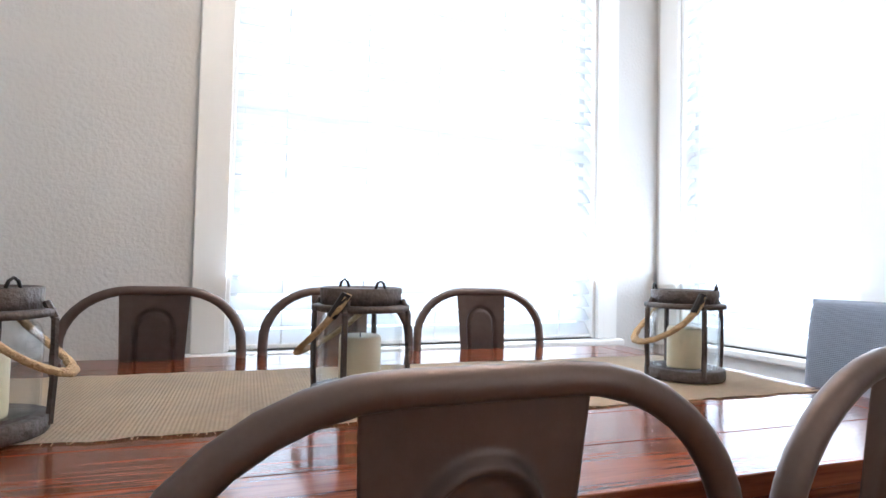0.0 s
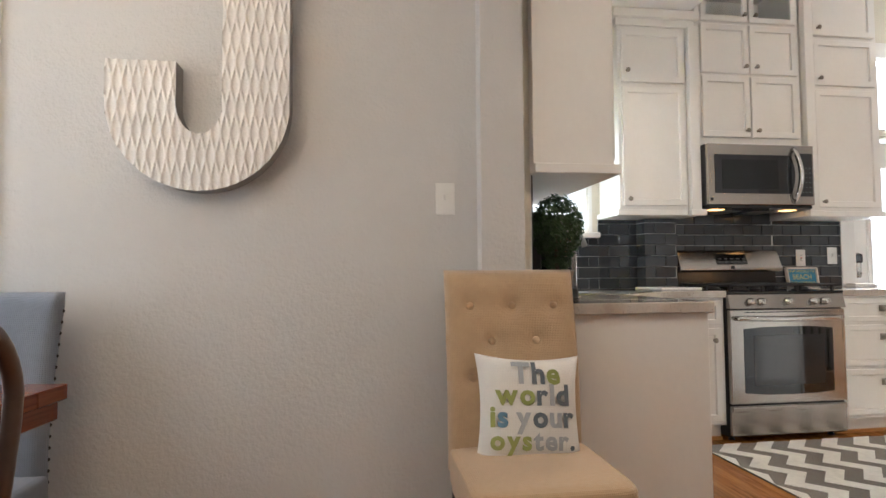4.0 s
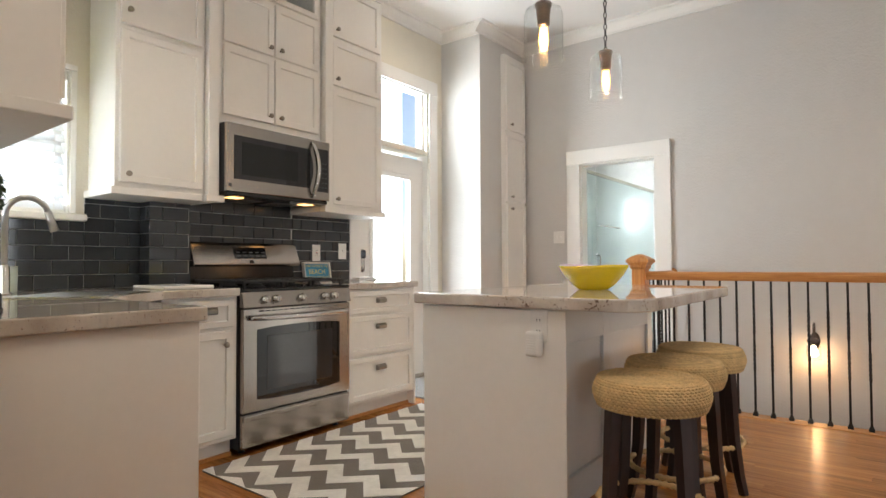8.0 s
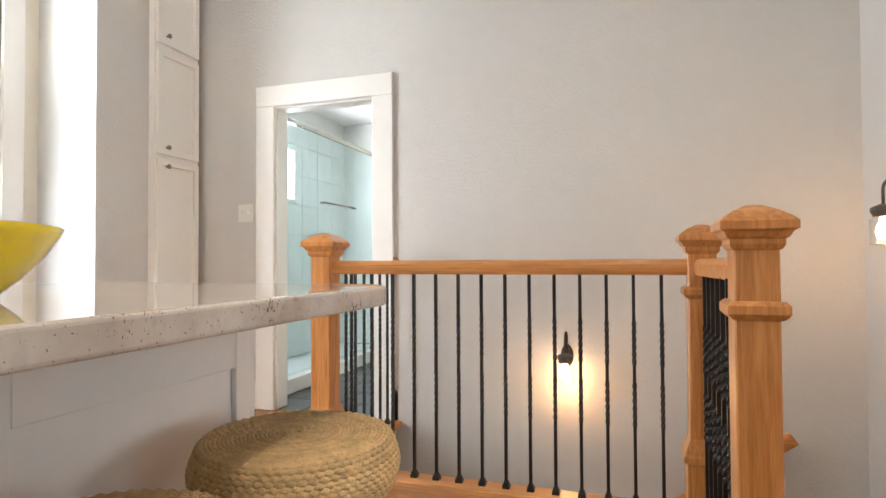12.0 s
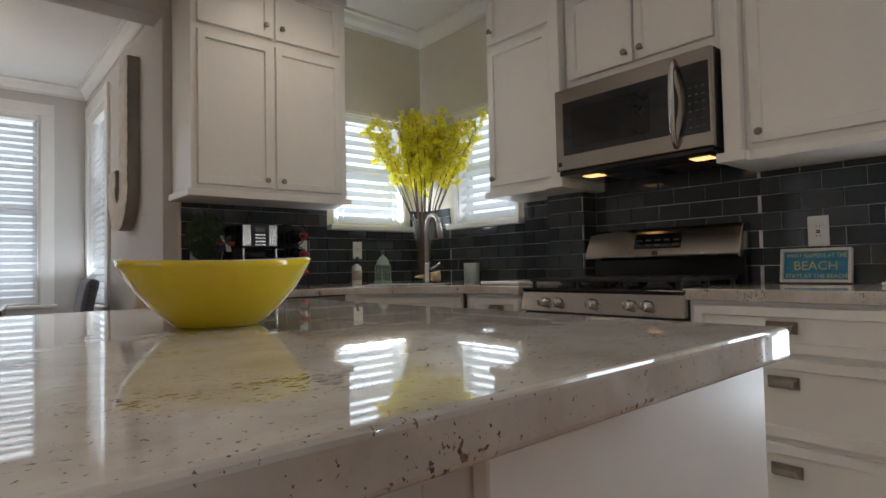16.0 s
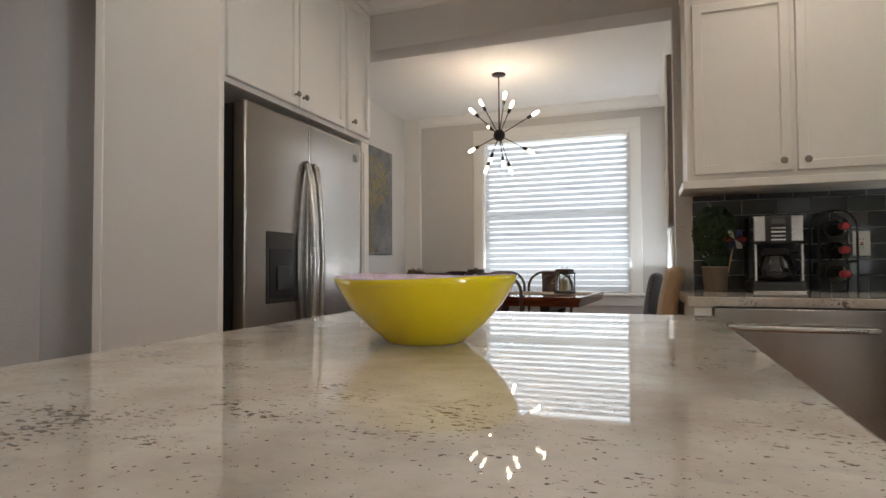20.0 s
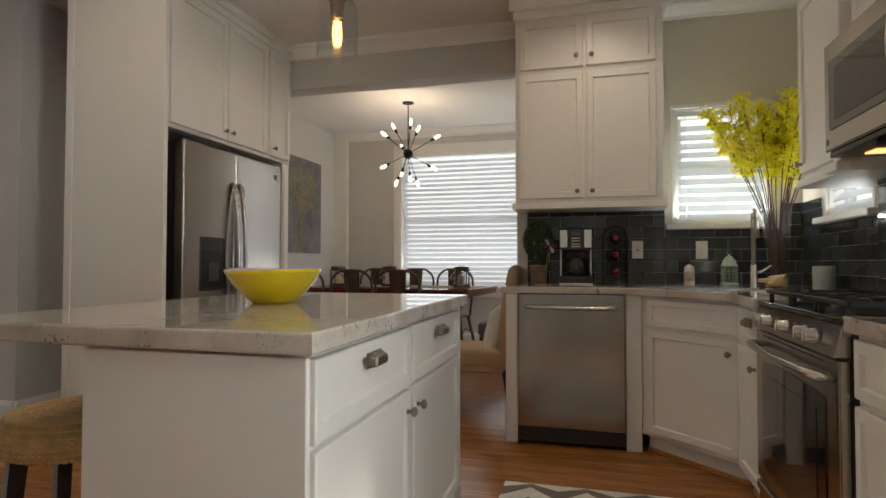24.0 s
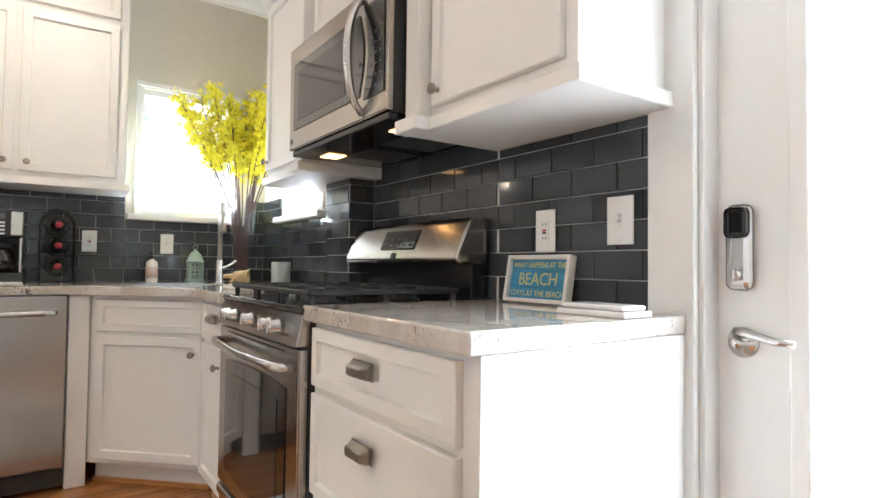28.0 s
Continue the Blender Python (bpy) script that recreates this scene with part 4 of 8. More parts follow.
part("shell", b, YELLOW, BOWL, smooth=True)
b = turned([(0.0, 0.0105), (0.06, 0.012), (0.0935, 0.036), (0.1235, 0.069), (0.1435, 0.102), (0.1475, 0.1135), (0.146, 0.1135), (0.142, 0.102), (0.122, 0.071), (0.092, 0.039), (0.06, 0.015), (0.0, 0.0135)], 64)
for v in b.verts:
    v.co.x, v.co.y = v.co.x * 1.045, v.co.y * 1.045
    ang = math.atan2(v.co.y, v.co.x)
    v.co.z = v.co.z + 0.003 * (v.co.z / 0.112) ** 2 * math.cos(2 * ang + 0.6)
part("glaze", b, mat("lilac_glaze", (0.62, 0.5, 0.56), 0.15, vary=0.25, scale=40), BOWL, "pale lilac speckled glaze", smooth=True)

# socket and plug-in on the island's end


def plate(name, x, y, z, rz, w, h, kind, label):
    """Wall plate facing local -y."""
    th = thing(name, x, y, z, rz, label, "outlet" if kind != "switch" else "light switch", "wall plates")
    part("plate", box(-w / 2, w / 2, -0.006, 0, -h / 2, h / 2, 0.0025, 2), WHITEPL, th)
    n = 2 if w > 0.1 else 1
    for k in range(n):
        cx = (k - (n - 1) / 2) * 0.046
        if kind == "switch":
            part("toggle", box(cx - 0.005, cx + 0.005, -0.016, -0.006, -0.004, 0.016, 0.002, 1), WHITEPL, th)
            part("toggle_slot", box(cx - 0.008, cx + 0.008, -0.0075, -0.0055, -0.018, 0.018), WHITEPL, th)
        elif kind == "rocker":
            part("face", box(cx - 0.017, cx + 0.017, -0.009, -0.006, -0.033, 0.033, 0.001, 1), WHITEPL, th)
        else:
            f = part("face", box(cx - 0.017, cx + 0.017, -0.0085, -0.006, -0.033, 0.033, 0.001, 1), WHITEPL, th)
            for zz in (-0.02, 0.02):
                for xx in (-0.006, 0.006):
                    part("slot", box(cx + xx - 0.0012, cx + xx + 0.0012, -0.0092, -0.0084, zz - 0.004, zz + 0.004), BLACKPL, f)
            if kind == "gfci":
                part("reset_button", box(cx - 0.007, cx + 0.007, -0.0098, -0.0084, -0.001, 0.005), mat("red_plastic", (0.5, 0.05, 0.03), 0.4), f, "small red reset button")
                part("test_button", box(cx - 0.007, cx + 0.007, -0.0098, -0.0084, -0.0085, -0.0025), BLACKPL, f, "small black test button")
        for zz in (-h * 0.42, h * 0.42):
            part("screw", knob_screw(cx, zz), WHITEPL, th)
    return th


def knob_screw(x, z):
    b = turned([(0.003, 0), (0.003, 0.001), (0.0008, 0.0014)], 8)
    b.transform(pose(x, -0.006, z, 90, 0, 0))
    return b


plate("outlet", 1.43, -2.4345, 0.80, 180, 0.072, 0.118, "outlet", "white outlet plate on the island's end panel")
PLUG = thing("plug_in_freshener", 1.435, -2.4255, 0.735, 180, "white ribbed plug-in device in the island outlet", "plug-in device")
part("case", box(-0.028, 0.028, -0.045, -0.002, -0.045, 0.045, 0.008, 2), WHITEPL, PLUG)
for k in range(7):
    part("rib", box(-0.023, 0.023, -0.0475, -0.0445, -0.032 + k * 0.009, -0.028 + k * 0.009), WHITEPL, PLUG)
TW = 0.0142
plate("outlet", EAST - TW, -3.335, 1.117, -90, 0.076, 0.124, "gfci", "white ground-fault outlet in dark tile")
plate("switch", EAST - TW, -3.595, 1.133, -90, 0.08, 0.124, "switch", "white light switch in dark tile")
plate("outlet", 2.815, KN - TW, 1.132, 0, 0.072, 0.118, "gfci", "white outlet in dark tile by the wine rack")
plate("switch", 3.21, KN - TW, 1.128, 0, 0.072, 0.118, "switch", "white switch under the small window")
plate("outlet", 2.16, KN - TW, 1.13, 0, 0.072, 0.118, "outlet", "white outlet behind the potted plant")
plate("switch", DE, -0.438, 1.295, -90, 0.072, 0.118, "switch", "white switch on the dining wall")
plate("switch", 2.94, SOUTH, 1.29, 180, 0.116, 0.118, "switch", "double white switch beside the bathroom door")

# dishwasher
DWS = thing("dishwasher", 2.10, -1.45, 0, 0, "brushed steel dishwasher under the granite counter", "dishwasher")
part("body", box(0.002, 0.598, 0.0, 0.56, 0.1, 0.866), BLACKPL, DWS)
part("door", box(0.004, 0.596, -0.022, -0.001, 0.105, 0.862, 0.004, 2), STEEL, DWS)
part("control_strip", box(0.003, 0.597, -0.0215, 0.0, 0.8625, 0.869), BLACKGLASS, DWS, "thin black control strip")
part("toe_panel", box(0.0, 0.6, -0.004, 0.03, 0.02, 0.098), BLACKPL, DWS, "black toe panel")
h = tube([(0.05, -0.022, 0.79), (0.06, -0.055, 0.79), (0.1, -0.062, 0.789), (0.3, -0.066, 0.788), (0.5, -0.062, 0.789), (0.54, -0.055, 0.79), (0.55, -0.022, 0.79)], 0.012, 10)
part("handle", h, CHROME, DWS, "brushed bar handle", smooth=True)

# stove
ST = thing("gas_stove", 3.15, -2.304, 0, -90, "brushed steel gas stove with black grates", "stove")
SW_ = 0.757
part("body", box(0.0, SW_, 0.022, 0.60, 0.03, 0.905), BLACKPL, ST, "black sides")
for lx in (0.05, SW_ - 0.05):
    for ly in (0.08, 0.55):
        part("foot", turned([(0.02, 0), (0.02, 0.006), (0.012, 0.008), (0.012, 0.031)], 10, (lx, ly, 0)), BLACKPL, ST)
dr = part("drawer", box(0.004, SW_ - 0.004, -0.004, 0.021, 0.04, 0.222, 0.004, 2), STEELV, ST)
b = box(0.01, SW_ - 0.01, -0.016, -0.004, 0.185, 0.218, 0.006, 2)
part("drawer_lip", b, STEELV, dr)
od = part("oven_door", box(0.004, SW_ - 0.004, -0.01, 0.021, 0.232, 0.808, 0.005, 2), STEELV, ST)
b = extrude([(0.09, 0.30), (0.20, 0.288), (0.38, 0.284), (0.56, 0.288), (0.667, 0.30), (0.667, 0.69), (0.56, 0.70), (0.38, 0.704), (0.2, 0.70), (0.09, 0.69)], -0.004, "y", -0.0095)
part("window", b, BLACKGLASS, od, "black oven window")
b = extrude([(0.15, 0.345), (0.607, 0.345), (0.607, 0.65), (0.15, 0.65)], -0.0015, "y", -0.0137)
part("inner_glass", b, mat("oven_glass", (0.03, 0.03, 0.032), 0.05, coat=0.4), od, "greyer inner glass")
h = tube([(0.045, -0.01, 0.755), (0.05, -0.045, 0.757), (0.12, -0.055, 0.755), (0.38, -0.062, 0.75), (0.64, -0.055, 0.755), (0.707, -0.045, 0.757), (0.712, -0.01, 0.755)], 0.014, 10)
part("door_handle", h, CHROME, od, "long curved steel handle", smooth=True)
for k in range(14):
    part("vent_slot", box(0.1 + k * 0.04, 0.13 + k * 0.04, -0.0112, -0.0095, 0.79, 0.796), BLACKPL, od)
cp = part("control_panel", extrude([(-0.022, 0.815), (0.022, 0.815), (0.022, 0.905), (0.0, 0.905)], SW_ - 0.002, "x", 0.001, 0.003, 1), STEELV, ST)
for kx in (0.135, 0.205, 0.378, 0.545, 0.618):
    b = turned([(0.023, 0), (0.023, 0.008), (0.019, 0.012), (0.0175, 0.034), (0.014, 0.037), (0.001, 0.037)], 16)
    box(-0.004, 0.004, -0.018, 0.018, 0.034, 0.04, 0.002, 1, bm=b)
    b.transform(pose(kx, -0.013, 0.858, 88, 0, 0))
    part("burner_knob", b, CHROME, ST, "ribbed steel burner knob")
part("cooktop", box(0.0, SW_, -0.005, 0.63, 0.905, 0.922, 0.006, 2), BLACK, ST, "black enamel cooktop")
for bx_, by_ in ((0.17, 0.14), (0.17, 0.44), (0.585, 0.14), (0.585, 0.44), (0.378, 0.29)):
    b = turned([(0.055, 0.922), (0.055, 0.928), (0.04, 0.932), (0.038, 0.942), (0.03, 0.946), (0.001, 0.946)], 18, (bx_, by_, 0))
    part("burner", b, CASTIRON, ST)
for gx0, gx1 in ((0.03, 0.262), (0.27, 0.487), (0.495, 0.727)):
    b = bmesh.new()
    loop = [(gx0, 0.03), (gx1, 0.03), (gx1, 0.56), (gx0, 0.56)]
    for (ax, ay), (cx, cy) in zip(loop, loop[1:] + loop[:1]):
        box(min(ax, cx) - 0.006, max(ax, cx) + 0.006, min(ay, cy) - 0.006, max(ay, cy) + 0.006, 0.95, 0.966, 0.003, 1, bm=b)
    mx_ = (gx0 + gx1) / 2
    for yc in (0.15, 0.44):
        for k in range(4):
            a = math.pi / 2 * k
            dx_, dy_ = math.cos(a), math.sin(a)
            reach = (gx1 - gx0) / 2 if k % 2 == 0 else 0.118
            tube([(mx_ + dx_ * 0.028, yc + dy_ * 0.028, 0.953), (mx_ + dx_ * 0.045, yc + dy_ * 0.045, 0.961), (mx_ + dx_ * 0.07, yc + dy_ * 0.07, 0.963), (mx_ + dx_ * reach, yc + dy_ * reach, 0.957)], 0.0055, 6, bm=b)
    box(gx0, gx1, 0.29, 0.3, 0.95, 0.962, 0.003, 1, bm=b)
    for fx in (gx0 + 0.01, gx1 - 0.01):
        for fy in (0.04, 0.29, 0.55):
            box(fx - 0.007, fx + 0.007, fy - 0.007, fy + 0.007, 0.922, 0.952, bm=b)
    part("grate", b, CASTIRON, ST, "cast iron grate")
part("back_riser", box(0.005, SW_ - 0.005, 0.60, 0.665, 0.905, 1.06, 0.004, 1), BLACK, ST, "black riser")
prof = [(0.545, 1.045), (0.525, 1.058), (0.53, 1.075), (0.585, 1.19), (0.60, 1.202), (0.665, 1.205), (0.668, 1.045)]
bg = part("backguard", extrude(prof, SW_ - 0.0, "x", 0.0, 0.008, 2), STEELV, ST, "sloped steel backguard", smooth=False)
q = Matrix.Translation((0, 0.556, 1.133)) @ pose(0, 0, 0, -25.5, 0, 0)
b = box(0.27, 0.50, -0.004, 0.004, -0.038, 0.042, 0.003, 1)
b.transform(q)
dp = part("display", b, BLACKGLASS, bg, "black clock panel")
for k in range(5):
    for j in range(2):
        b = box(0.285 + k * 0.045, 0.31 + k * 0.045, -0.0052, -0.0038, -0.026 + j * 0.026, -0.018 + j * 0.026)
        b.transform(q)
        part("button", b, mat("grey_print", (0.06, 0.06, 0.062), 0.4) if k == j == 0 else bpy.data.materials["grey_print"], dp)
b = box(0.37, 0.392, -0.0035, 0.0, -0.075, -0.053)
b.transform(q)
part("badge", b, BLACKPL, bg, "small dark badge")
for k in range(12):
    part("vent_slot", box(SW_ - 0.024, SW_ - 0.019, -0.0112, -0.0095, 0.60 + k * 0.012, 0.608 + k * 0.012), BLACKPL, od)
for o in ST.children_recursive:
    o.data.transform(Matrix.Diagonal((1.028, 0.94, 0.975, 1)))

# microwave
MW = thing("microwave", 3.386, -2.345, -0.006, -90, "brushed steel microwave with a black window under the cabinets", "microwave")
part("body", box(0.0, 0.765, 0.012, 0.412, 1.462, 1.86), BLACKPL, MW, "black case")
part("front_frame", box(0.0, 0.765, -0.012, 0.012, 1.462, 1.86, 0.005, 2), STEELV, MW)
arc = [(0.595 + 0.03 * math.sin(math.pi * k / 10), 1.535 + 0.255 * k / 10) for k in range(11)]
part("door_glass", extrude([(0.05, 1.535)] + arc + [(0.05, 1.79)], -0.004, "y", -0.0115), BLACKGLASS, MW)
part("inner_window", box(0.10, 0.50, -0.017, -0.0152, 1.565, 1.755, 0.0005, 1), mat("micro_mesh", (0.014, 0.014, 0.015), 0.08), MW, "dark mesh window")
arc = [(0.625 + 0.03 * math.sin(math.pi * k / 10), 1.52 + 0.285 * k / 10) for k in range(11)]
kp = part("keypad", extrude([(0.75, 1.52), (0.75, 1.805)] + arc[::-1], -0.0045, "y", -0.0115), BLACKGLASS, MW)
for k in range(3):
    for j in range(6):
        part("key", box(0.670 + k * 0.027, 0.682 + k * 0.027, -0.0167, -0.0159, 1.545 + j * 0.032, 1.551 + j * 0.032), bpy.data.materials["grey_print"], kp)
bow = [(0.612 + 0.014 * math.sin(math.pi * k / 12), -0.012 - 0.058 * math.sin(math.pi * k / 12) ** 0.6, 1.478 + 0.36 * k / 12) for k in range(13)]
part("handle", tube(bow, 0.0125, 10, radii=[0.011 + 0.003 * math.sin(math.pi * k / 12) for k in range(13)]), CHROME, MW, "long bowed steel handle", smooth=True)
part("underside", box(0.01, 0.755, 0.0, 0.40, 1.440, 1.4615, 0.003, 1), BLACK, MW, "black underside with filters")
for k in (0.16, 0.44):
    part("filter", box(k, k + 0.2, 0.16, 0.36, 1.4375, 1.4402), mat("filter_mesh", (0.09, 0.09, 0.09), 0.35, 0.8) if k == 0.16 else bpy.data.materials["filter_mesh"], MW, "grey grease filter")
for k in (0.09, 0.62):
    part("task_light", box(k, k + 0.085, 0.08, 0.15, 1.437, 1.4405), glow("task_glow", (1.0, 0.55, 0.2), 3.0) if k == 0.09 else bpy.data.materials["task_glow"], MW, "lit amber task light")
part("badge", box(0.015, 0.035, -0.0132, -0.0118, 1.485, 1.505), BLACKPL, MW, "small dark badge")
for k in (0.125, 0.655):
    window_light("task_lamp", (3.386 + 0.115, -2.347 - k - 0.007, 1.4355), (0, 0, -1), 0.045, 0.035, 1.6, (1.0, 0.66, 0.34))

# ---- daylight seen outside the openings ----
OUT = glow("bright_overcast", (0.95, 0.98, 1.0), 1.5)
for nm, b in (("backdrop_north", box(-3, 8, 6.0, 6.05, -1, 6)), ("backdrop_east", box(8.0, 8.05, -9, 6, -1, 6)), ("backdrop_west", box(-9.05, -9.0, -5, 5, -1, 6))):
    solid(nm, b, OUT, "bright hazy daylight outside", "backdrop", "structure")
solid("ground", box(-60, 60, -60, 60, -3.0, -2.8), mat("lawn", (0.12, 0.14, 0.07), 0.9, vary=0.3, scale=3), "pale ground outside", "ground", "structure")

# ---- back door ----
BD = thing("door_1", EAST + 0.08, -4.2425, 0.0, -90, "white back door with a full glass panel, closed", "door", kind="structure")
DWD, DHT = 0.447, 2.012
gx, gz0, gz1 = 0.25, 0.28, 1.82
b = box(-DWD, -gx, -0.02, 0.024, 0.012, DHT, bm=bmesh.new())
box(gx, DWD, -0.02, 0.024, 0.012, DHT, bm=b)
box(-gx, gx, -0.02, 0.024, 0.012, gz0, bm=b)
box(-gx, gx, -0.02, 0.024, gz1, DHT, bm=b)
part("leaf", b, TRIM, BD)
for a in ((-gx - 0.03, -gx + 0.012, gz0 - 0.03, gz1 + 0.03), (gx - 0.012, gx + 0.03, gz0 - 0.03, gz1 + 0.03)):
    part("glass_bead", box(a[0], a[1], -0.034, -0.02, a[2], a[3], 0.006, 2), TRIM, BD)
for a in ((gz0 - 0.03, gz0 + 0.012), (gz1 - 0.012, gz1 + 0.03)):
    part("glass_bead", box(-gx + 0.012, gx - 0.012, -0.034, -0.02, a[0], a[1], 0.006, 2), TRIM, BD)
p = part("pane", box(-gx, gx, 0.0, 0.006, gz0, gz1), CLEAR, BD)
p.visible_shadow = False
lk = part("keypad_lock", box(-0.408, -0.346, -0.048, -0.02, 0.965, 1.155, 0.018, 3), CHROME, BD, "satin keypad deadbolt")
part("keypad", box(-0.402, -0.352, -0.051, -0.047, 1.08, 1.148, 0.012, 2), BLACKGLASS, lk, "black keypad")
b = turned([(0.012, 0), (0.012, 0.012), (0.008, 0.014)], 12)
box(-0.004, 0.004, -0.012, 0.012, 0.01, 0.024, 0.002, 1, bm=b)
b.transform(pose(-0.377, -0.048, 1.0, 90, 0, 0))
part("thumb_turn", b, CHROME, lk)
b = turned([(0.034, 0), (0.034, 0.006), (0.028, 0.012), (0.013, 0.016), (0.012, 0.045), (0.001, 0.046)], 20)
b.transform(pose(-0.377, -0.02, 0.85, 90, 0, 0))
lv = part("lever_rose", b, CHROME, BD, "satin lever handle", smooth=True)
part("lever", tube([(-0.377, -0.06, 0.875), (-0.35, -0.064, 0.875), (-0.29, -0.066, 0.862), (-0.255, -0.062, 0.862)], 0.009, 8, radii=[0.011, 0.01, 0.008, 0.007]), CHROME, lv, smooth=True)
for z in (0.22, 1.05, 1.83):
    part("hinge", rod((DWD + 0.004, -0.026, z - 0.045), (DWD + 0.004, -0.026, z + 0.045), 0.007, n=8), CHROME, BD)
part("closer_catch", box(-0.40, -0.33, -0.03, -0.02, 1.985, 2.005, 0.003, 1), WHITEPL, BD)
solid("threshold", box(EAST - 0.03, EAST + 0.1, -4.69, -3.795, 0.0, 0.012, 0.004, 1), KNOB, "dark metal door threshold", "threshold", "structure")
TR = thing("window_6", EAST, -4.25, 0, 0, "fixed transom window above the back door", "window", kind="structure")
for y0, y1, z0, z1 in ((-0.42, -0.395, 2.095, 2.66), (0.395, 0.42, 2.095, 2.66), (-0.395, 0.395, 2.095, 2.118), (-0.395, 0.395, 2.635, 2.66)):
    part("frame", box(0.04, 0.08, y0, y1, z0, z1, 0.003, 1), TRIM, TR)
p = part("pane", box(0.056, 0.062, -0.395, 0.395, 2.118, 2.635), CLEAR, TR)
p.visible_shadow = False

# ---- floor mat at the door and chevron rug ----
solid("door_mat", box(3.20, 3.74, -4.62, -3.90, 0.0, 0.012, 0.005, 2), weave_mat("grey_mat", (0.13, 0.125, 0.12), 300, 0.95, 0.8), "flat grey door mat before the back door", "mat")
RUG = thing("chevron_rug", 2.62, -2.92, 0.001, 0, "grey and white chevron rug before the stove", "rug")
RW, RL, PITCH, AMP, PER = 1.0, 1.70, 0.2125, 0.06, 0.25
part("backing", box(-RW / 2, RW / 2, -RL / 2, RL / 2, 0.0, 0.006), weave_mat("taupe_rug", (0.15, 0.125, 0.10), 420, 0.95, 0.5), RUG, "taupe ground")
RWHITE = weave_mat("white_rug", (0.82, 0.8, 0.75), 420, 0.95, 0.5)


def zig(u, phase=0.0):
    k = (u / PER + phase) % 1.0
    return AMP * (1 - 4 * abs(k - 0.5))


rows = int(RL / PITCH) + 1
for i in range(-1, rows + 1):
    y0 = -RL / 2 + i * PITCH
    pts = [-RW / 2 + k * PER / 2 for k in range(int(RW / PER * 2) + 1)]
    bmr = bmesh.new()
    for u, w in zip(pts, pts[1:]):
        quad = [(u, y0 + zig(u)), (w, y0 + zig(w)), (w, y0 + zig(w) + PITCH * 0.5), (u, y0 + zig(u) + PITCH * 0.5)]
        quad = [(a, min(max(c, -RL / 2), RL / 2)) for a, c in quad]
        if max(c for _, c in quad) - min(c for _, c in quad) < 1e-4:
            continue
        lo = [bmr.verts.new((a, c, 0.006)) for a, c in quad]
        hi = [bmr.verts.new((a, c, 0.0085)) for a, c in quad]
        bmr.faces.new(hi)
        for k in range(4):
            bmr.faces.new((lo[k], lo[(k + 1) % 4], hi[(k + 1) % 4], hi[k]))
    if bmr.faces:
        part("chevron_stripe", bmr, RWHITE, RUG)
    else:
        bmr.free()

# ---- pantry doors ----
PN = unit("pantry_cabinet", 3.30, -5.262, -90, 0.375, 0.047, 0.0, 3.09, [
    ("door", 0.01, 0.365, 0.12, 1.615, 0.08, 1.57), ("door", 0.01, 0.365, 1.645, 2.31, 0.08, 1.69), ("door", 0.01, 0.365, 2.345, 3.05, 0.08, 2.40)],
    "tall narrow white pantry doors in the corner")

# ---- stairs, balustrade ----
SR = thing("staircase", -0.2, -4.2, 0, 0, "oak stairs that turn and go down", "stairs")
for k in range(4):
    z = -0.18 * (k + 1)
    y = -4.13 - 0.22 * k
    part("tread", box(-0.36 + 0.002, 0.355, y + 4.2 - 0.25, y + 4.2 + 0.0, z - 0.03, z, 0.006, 1), OAK, SR)
    part("riser", box(-0.36 + 0.002, 0.355, y + 4.2 + 0.001, y + 4.2 + 0.018, z - 0.03, z + 0.15), TRIM, SR)
part("landing", box(-0.358, 0.9, -1.478, -0.64, -0.92, -0.90), OAK, SR)
for k in range(6):
    part("tread", box(0.75 + 0.23 * k - 0.39, 1.0 + 0.23 * k - 0.39, -1.478, -0.65, -1.1 - 0.18 * k, -1.07 - 0.18 * k, 0.006, 1), OAK, SR)
NEWEL = [(0.062, 0.0), (0.062, 0.20), (0.075, 0.205), (0.075, 0.225), (0.068, 0.235), (0.066, 0.25), (0.052, 0.285), (0.05, 0.29), (0.05, 0.815), (0.058, 0.82), (0.068, 0.832), (0.068, 0.852), (0.058, 0.862), (0.05, 0.862),
         (0.05, 0.985), (0.056, 0.99), (0.06, 1.0), (0.06, 1.012), (0.068, 1.018), (0.074, 1.03), (0.084, 1.036), (0.084, 1.055), (0.072, 1.066), (0.05, 1.082), (0.02, 1.096), (0.001, 1.1)]
BL = thing("balustrade", 1.0, -4.87, 0, 0, "oak balustrade with twisted black iron balusters round the stairs", "balustrade")
NA_, NB_, NC_ = (1.872, -4.87), (0.245, -4.87), (0.215, -4.075)
for nx, ny in (NA_, NB_, NC_):
    b = squared(NEWEL, (nx - 1.0, ny + 4.87, 0.0))
    bmesh.ops.bevel(b, geom=[e for e in b.edges if abs(e.verts[0].co.z - e.verts[1].co.z) > 0.1], offset=0.004, segments=1, affect="EDGES")
    part("newel_post", b, OAKRAIL, BL)
RAILP = [(-0.024, 0.0), (0.024, 0.0), (0.028, 0.012), (0.03, 0.03), (0.03, 0.042), (0.022, 0.056), (0.008, 0.062), (-0.008, 0.062), (-0.022, 0.056), (-0.03, 0.042), (-0.03, 0.03), (-0.028, 0.012)]


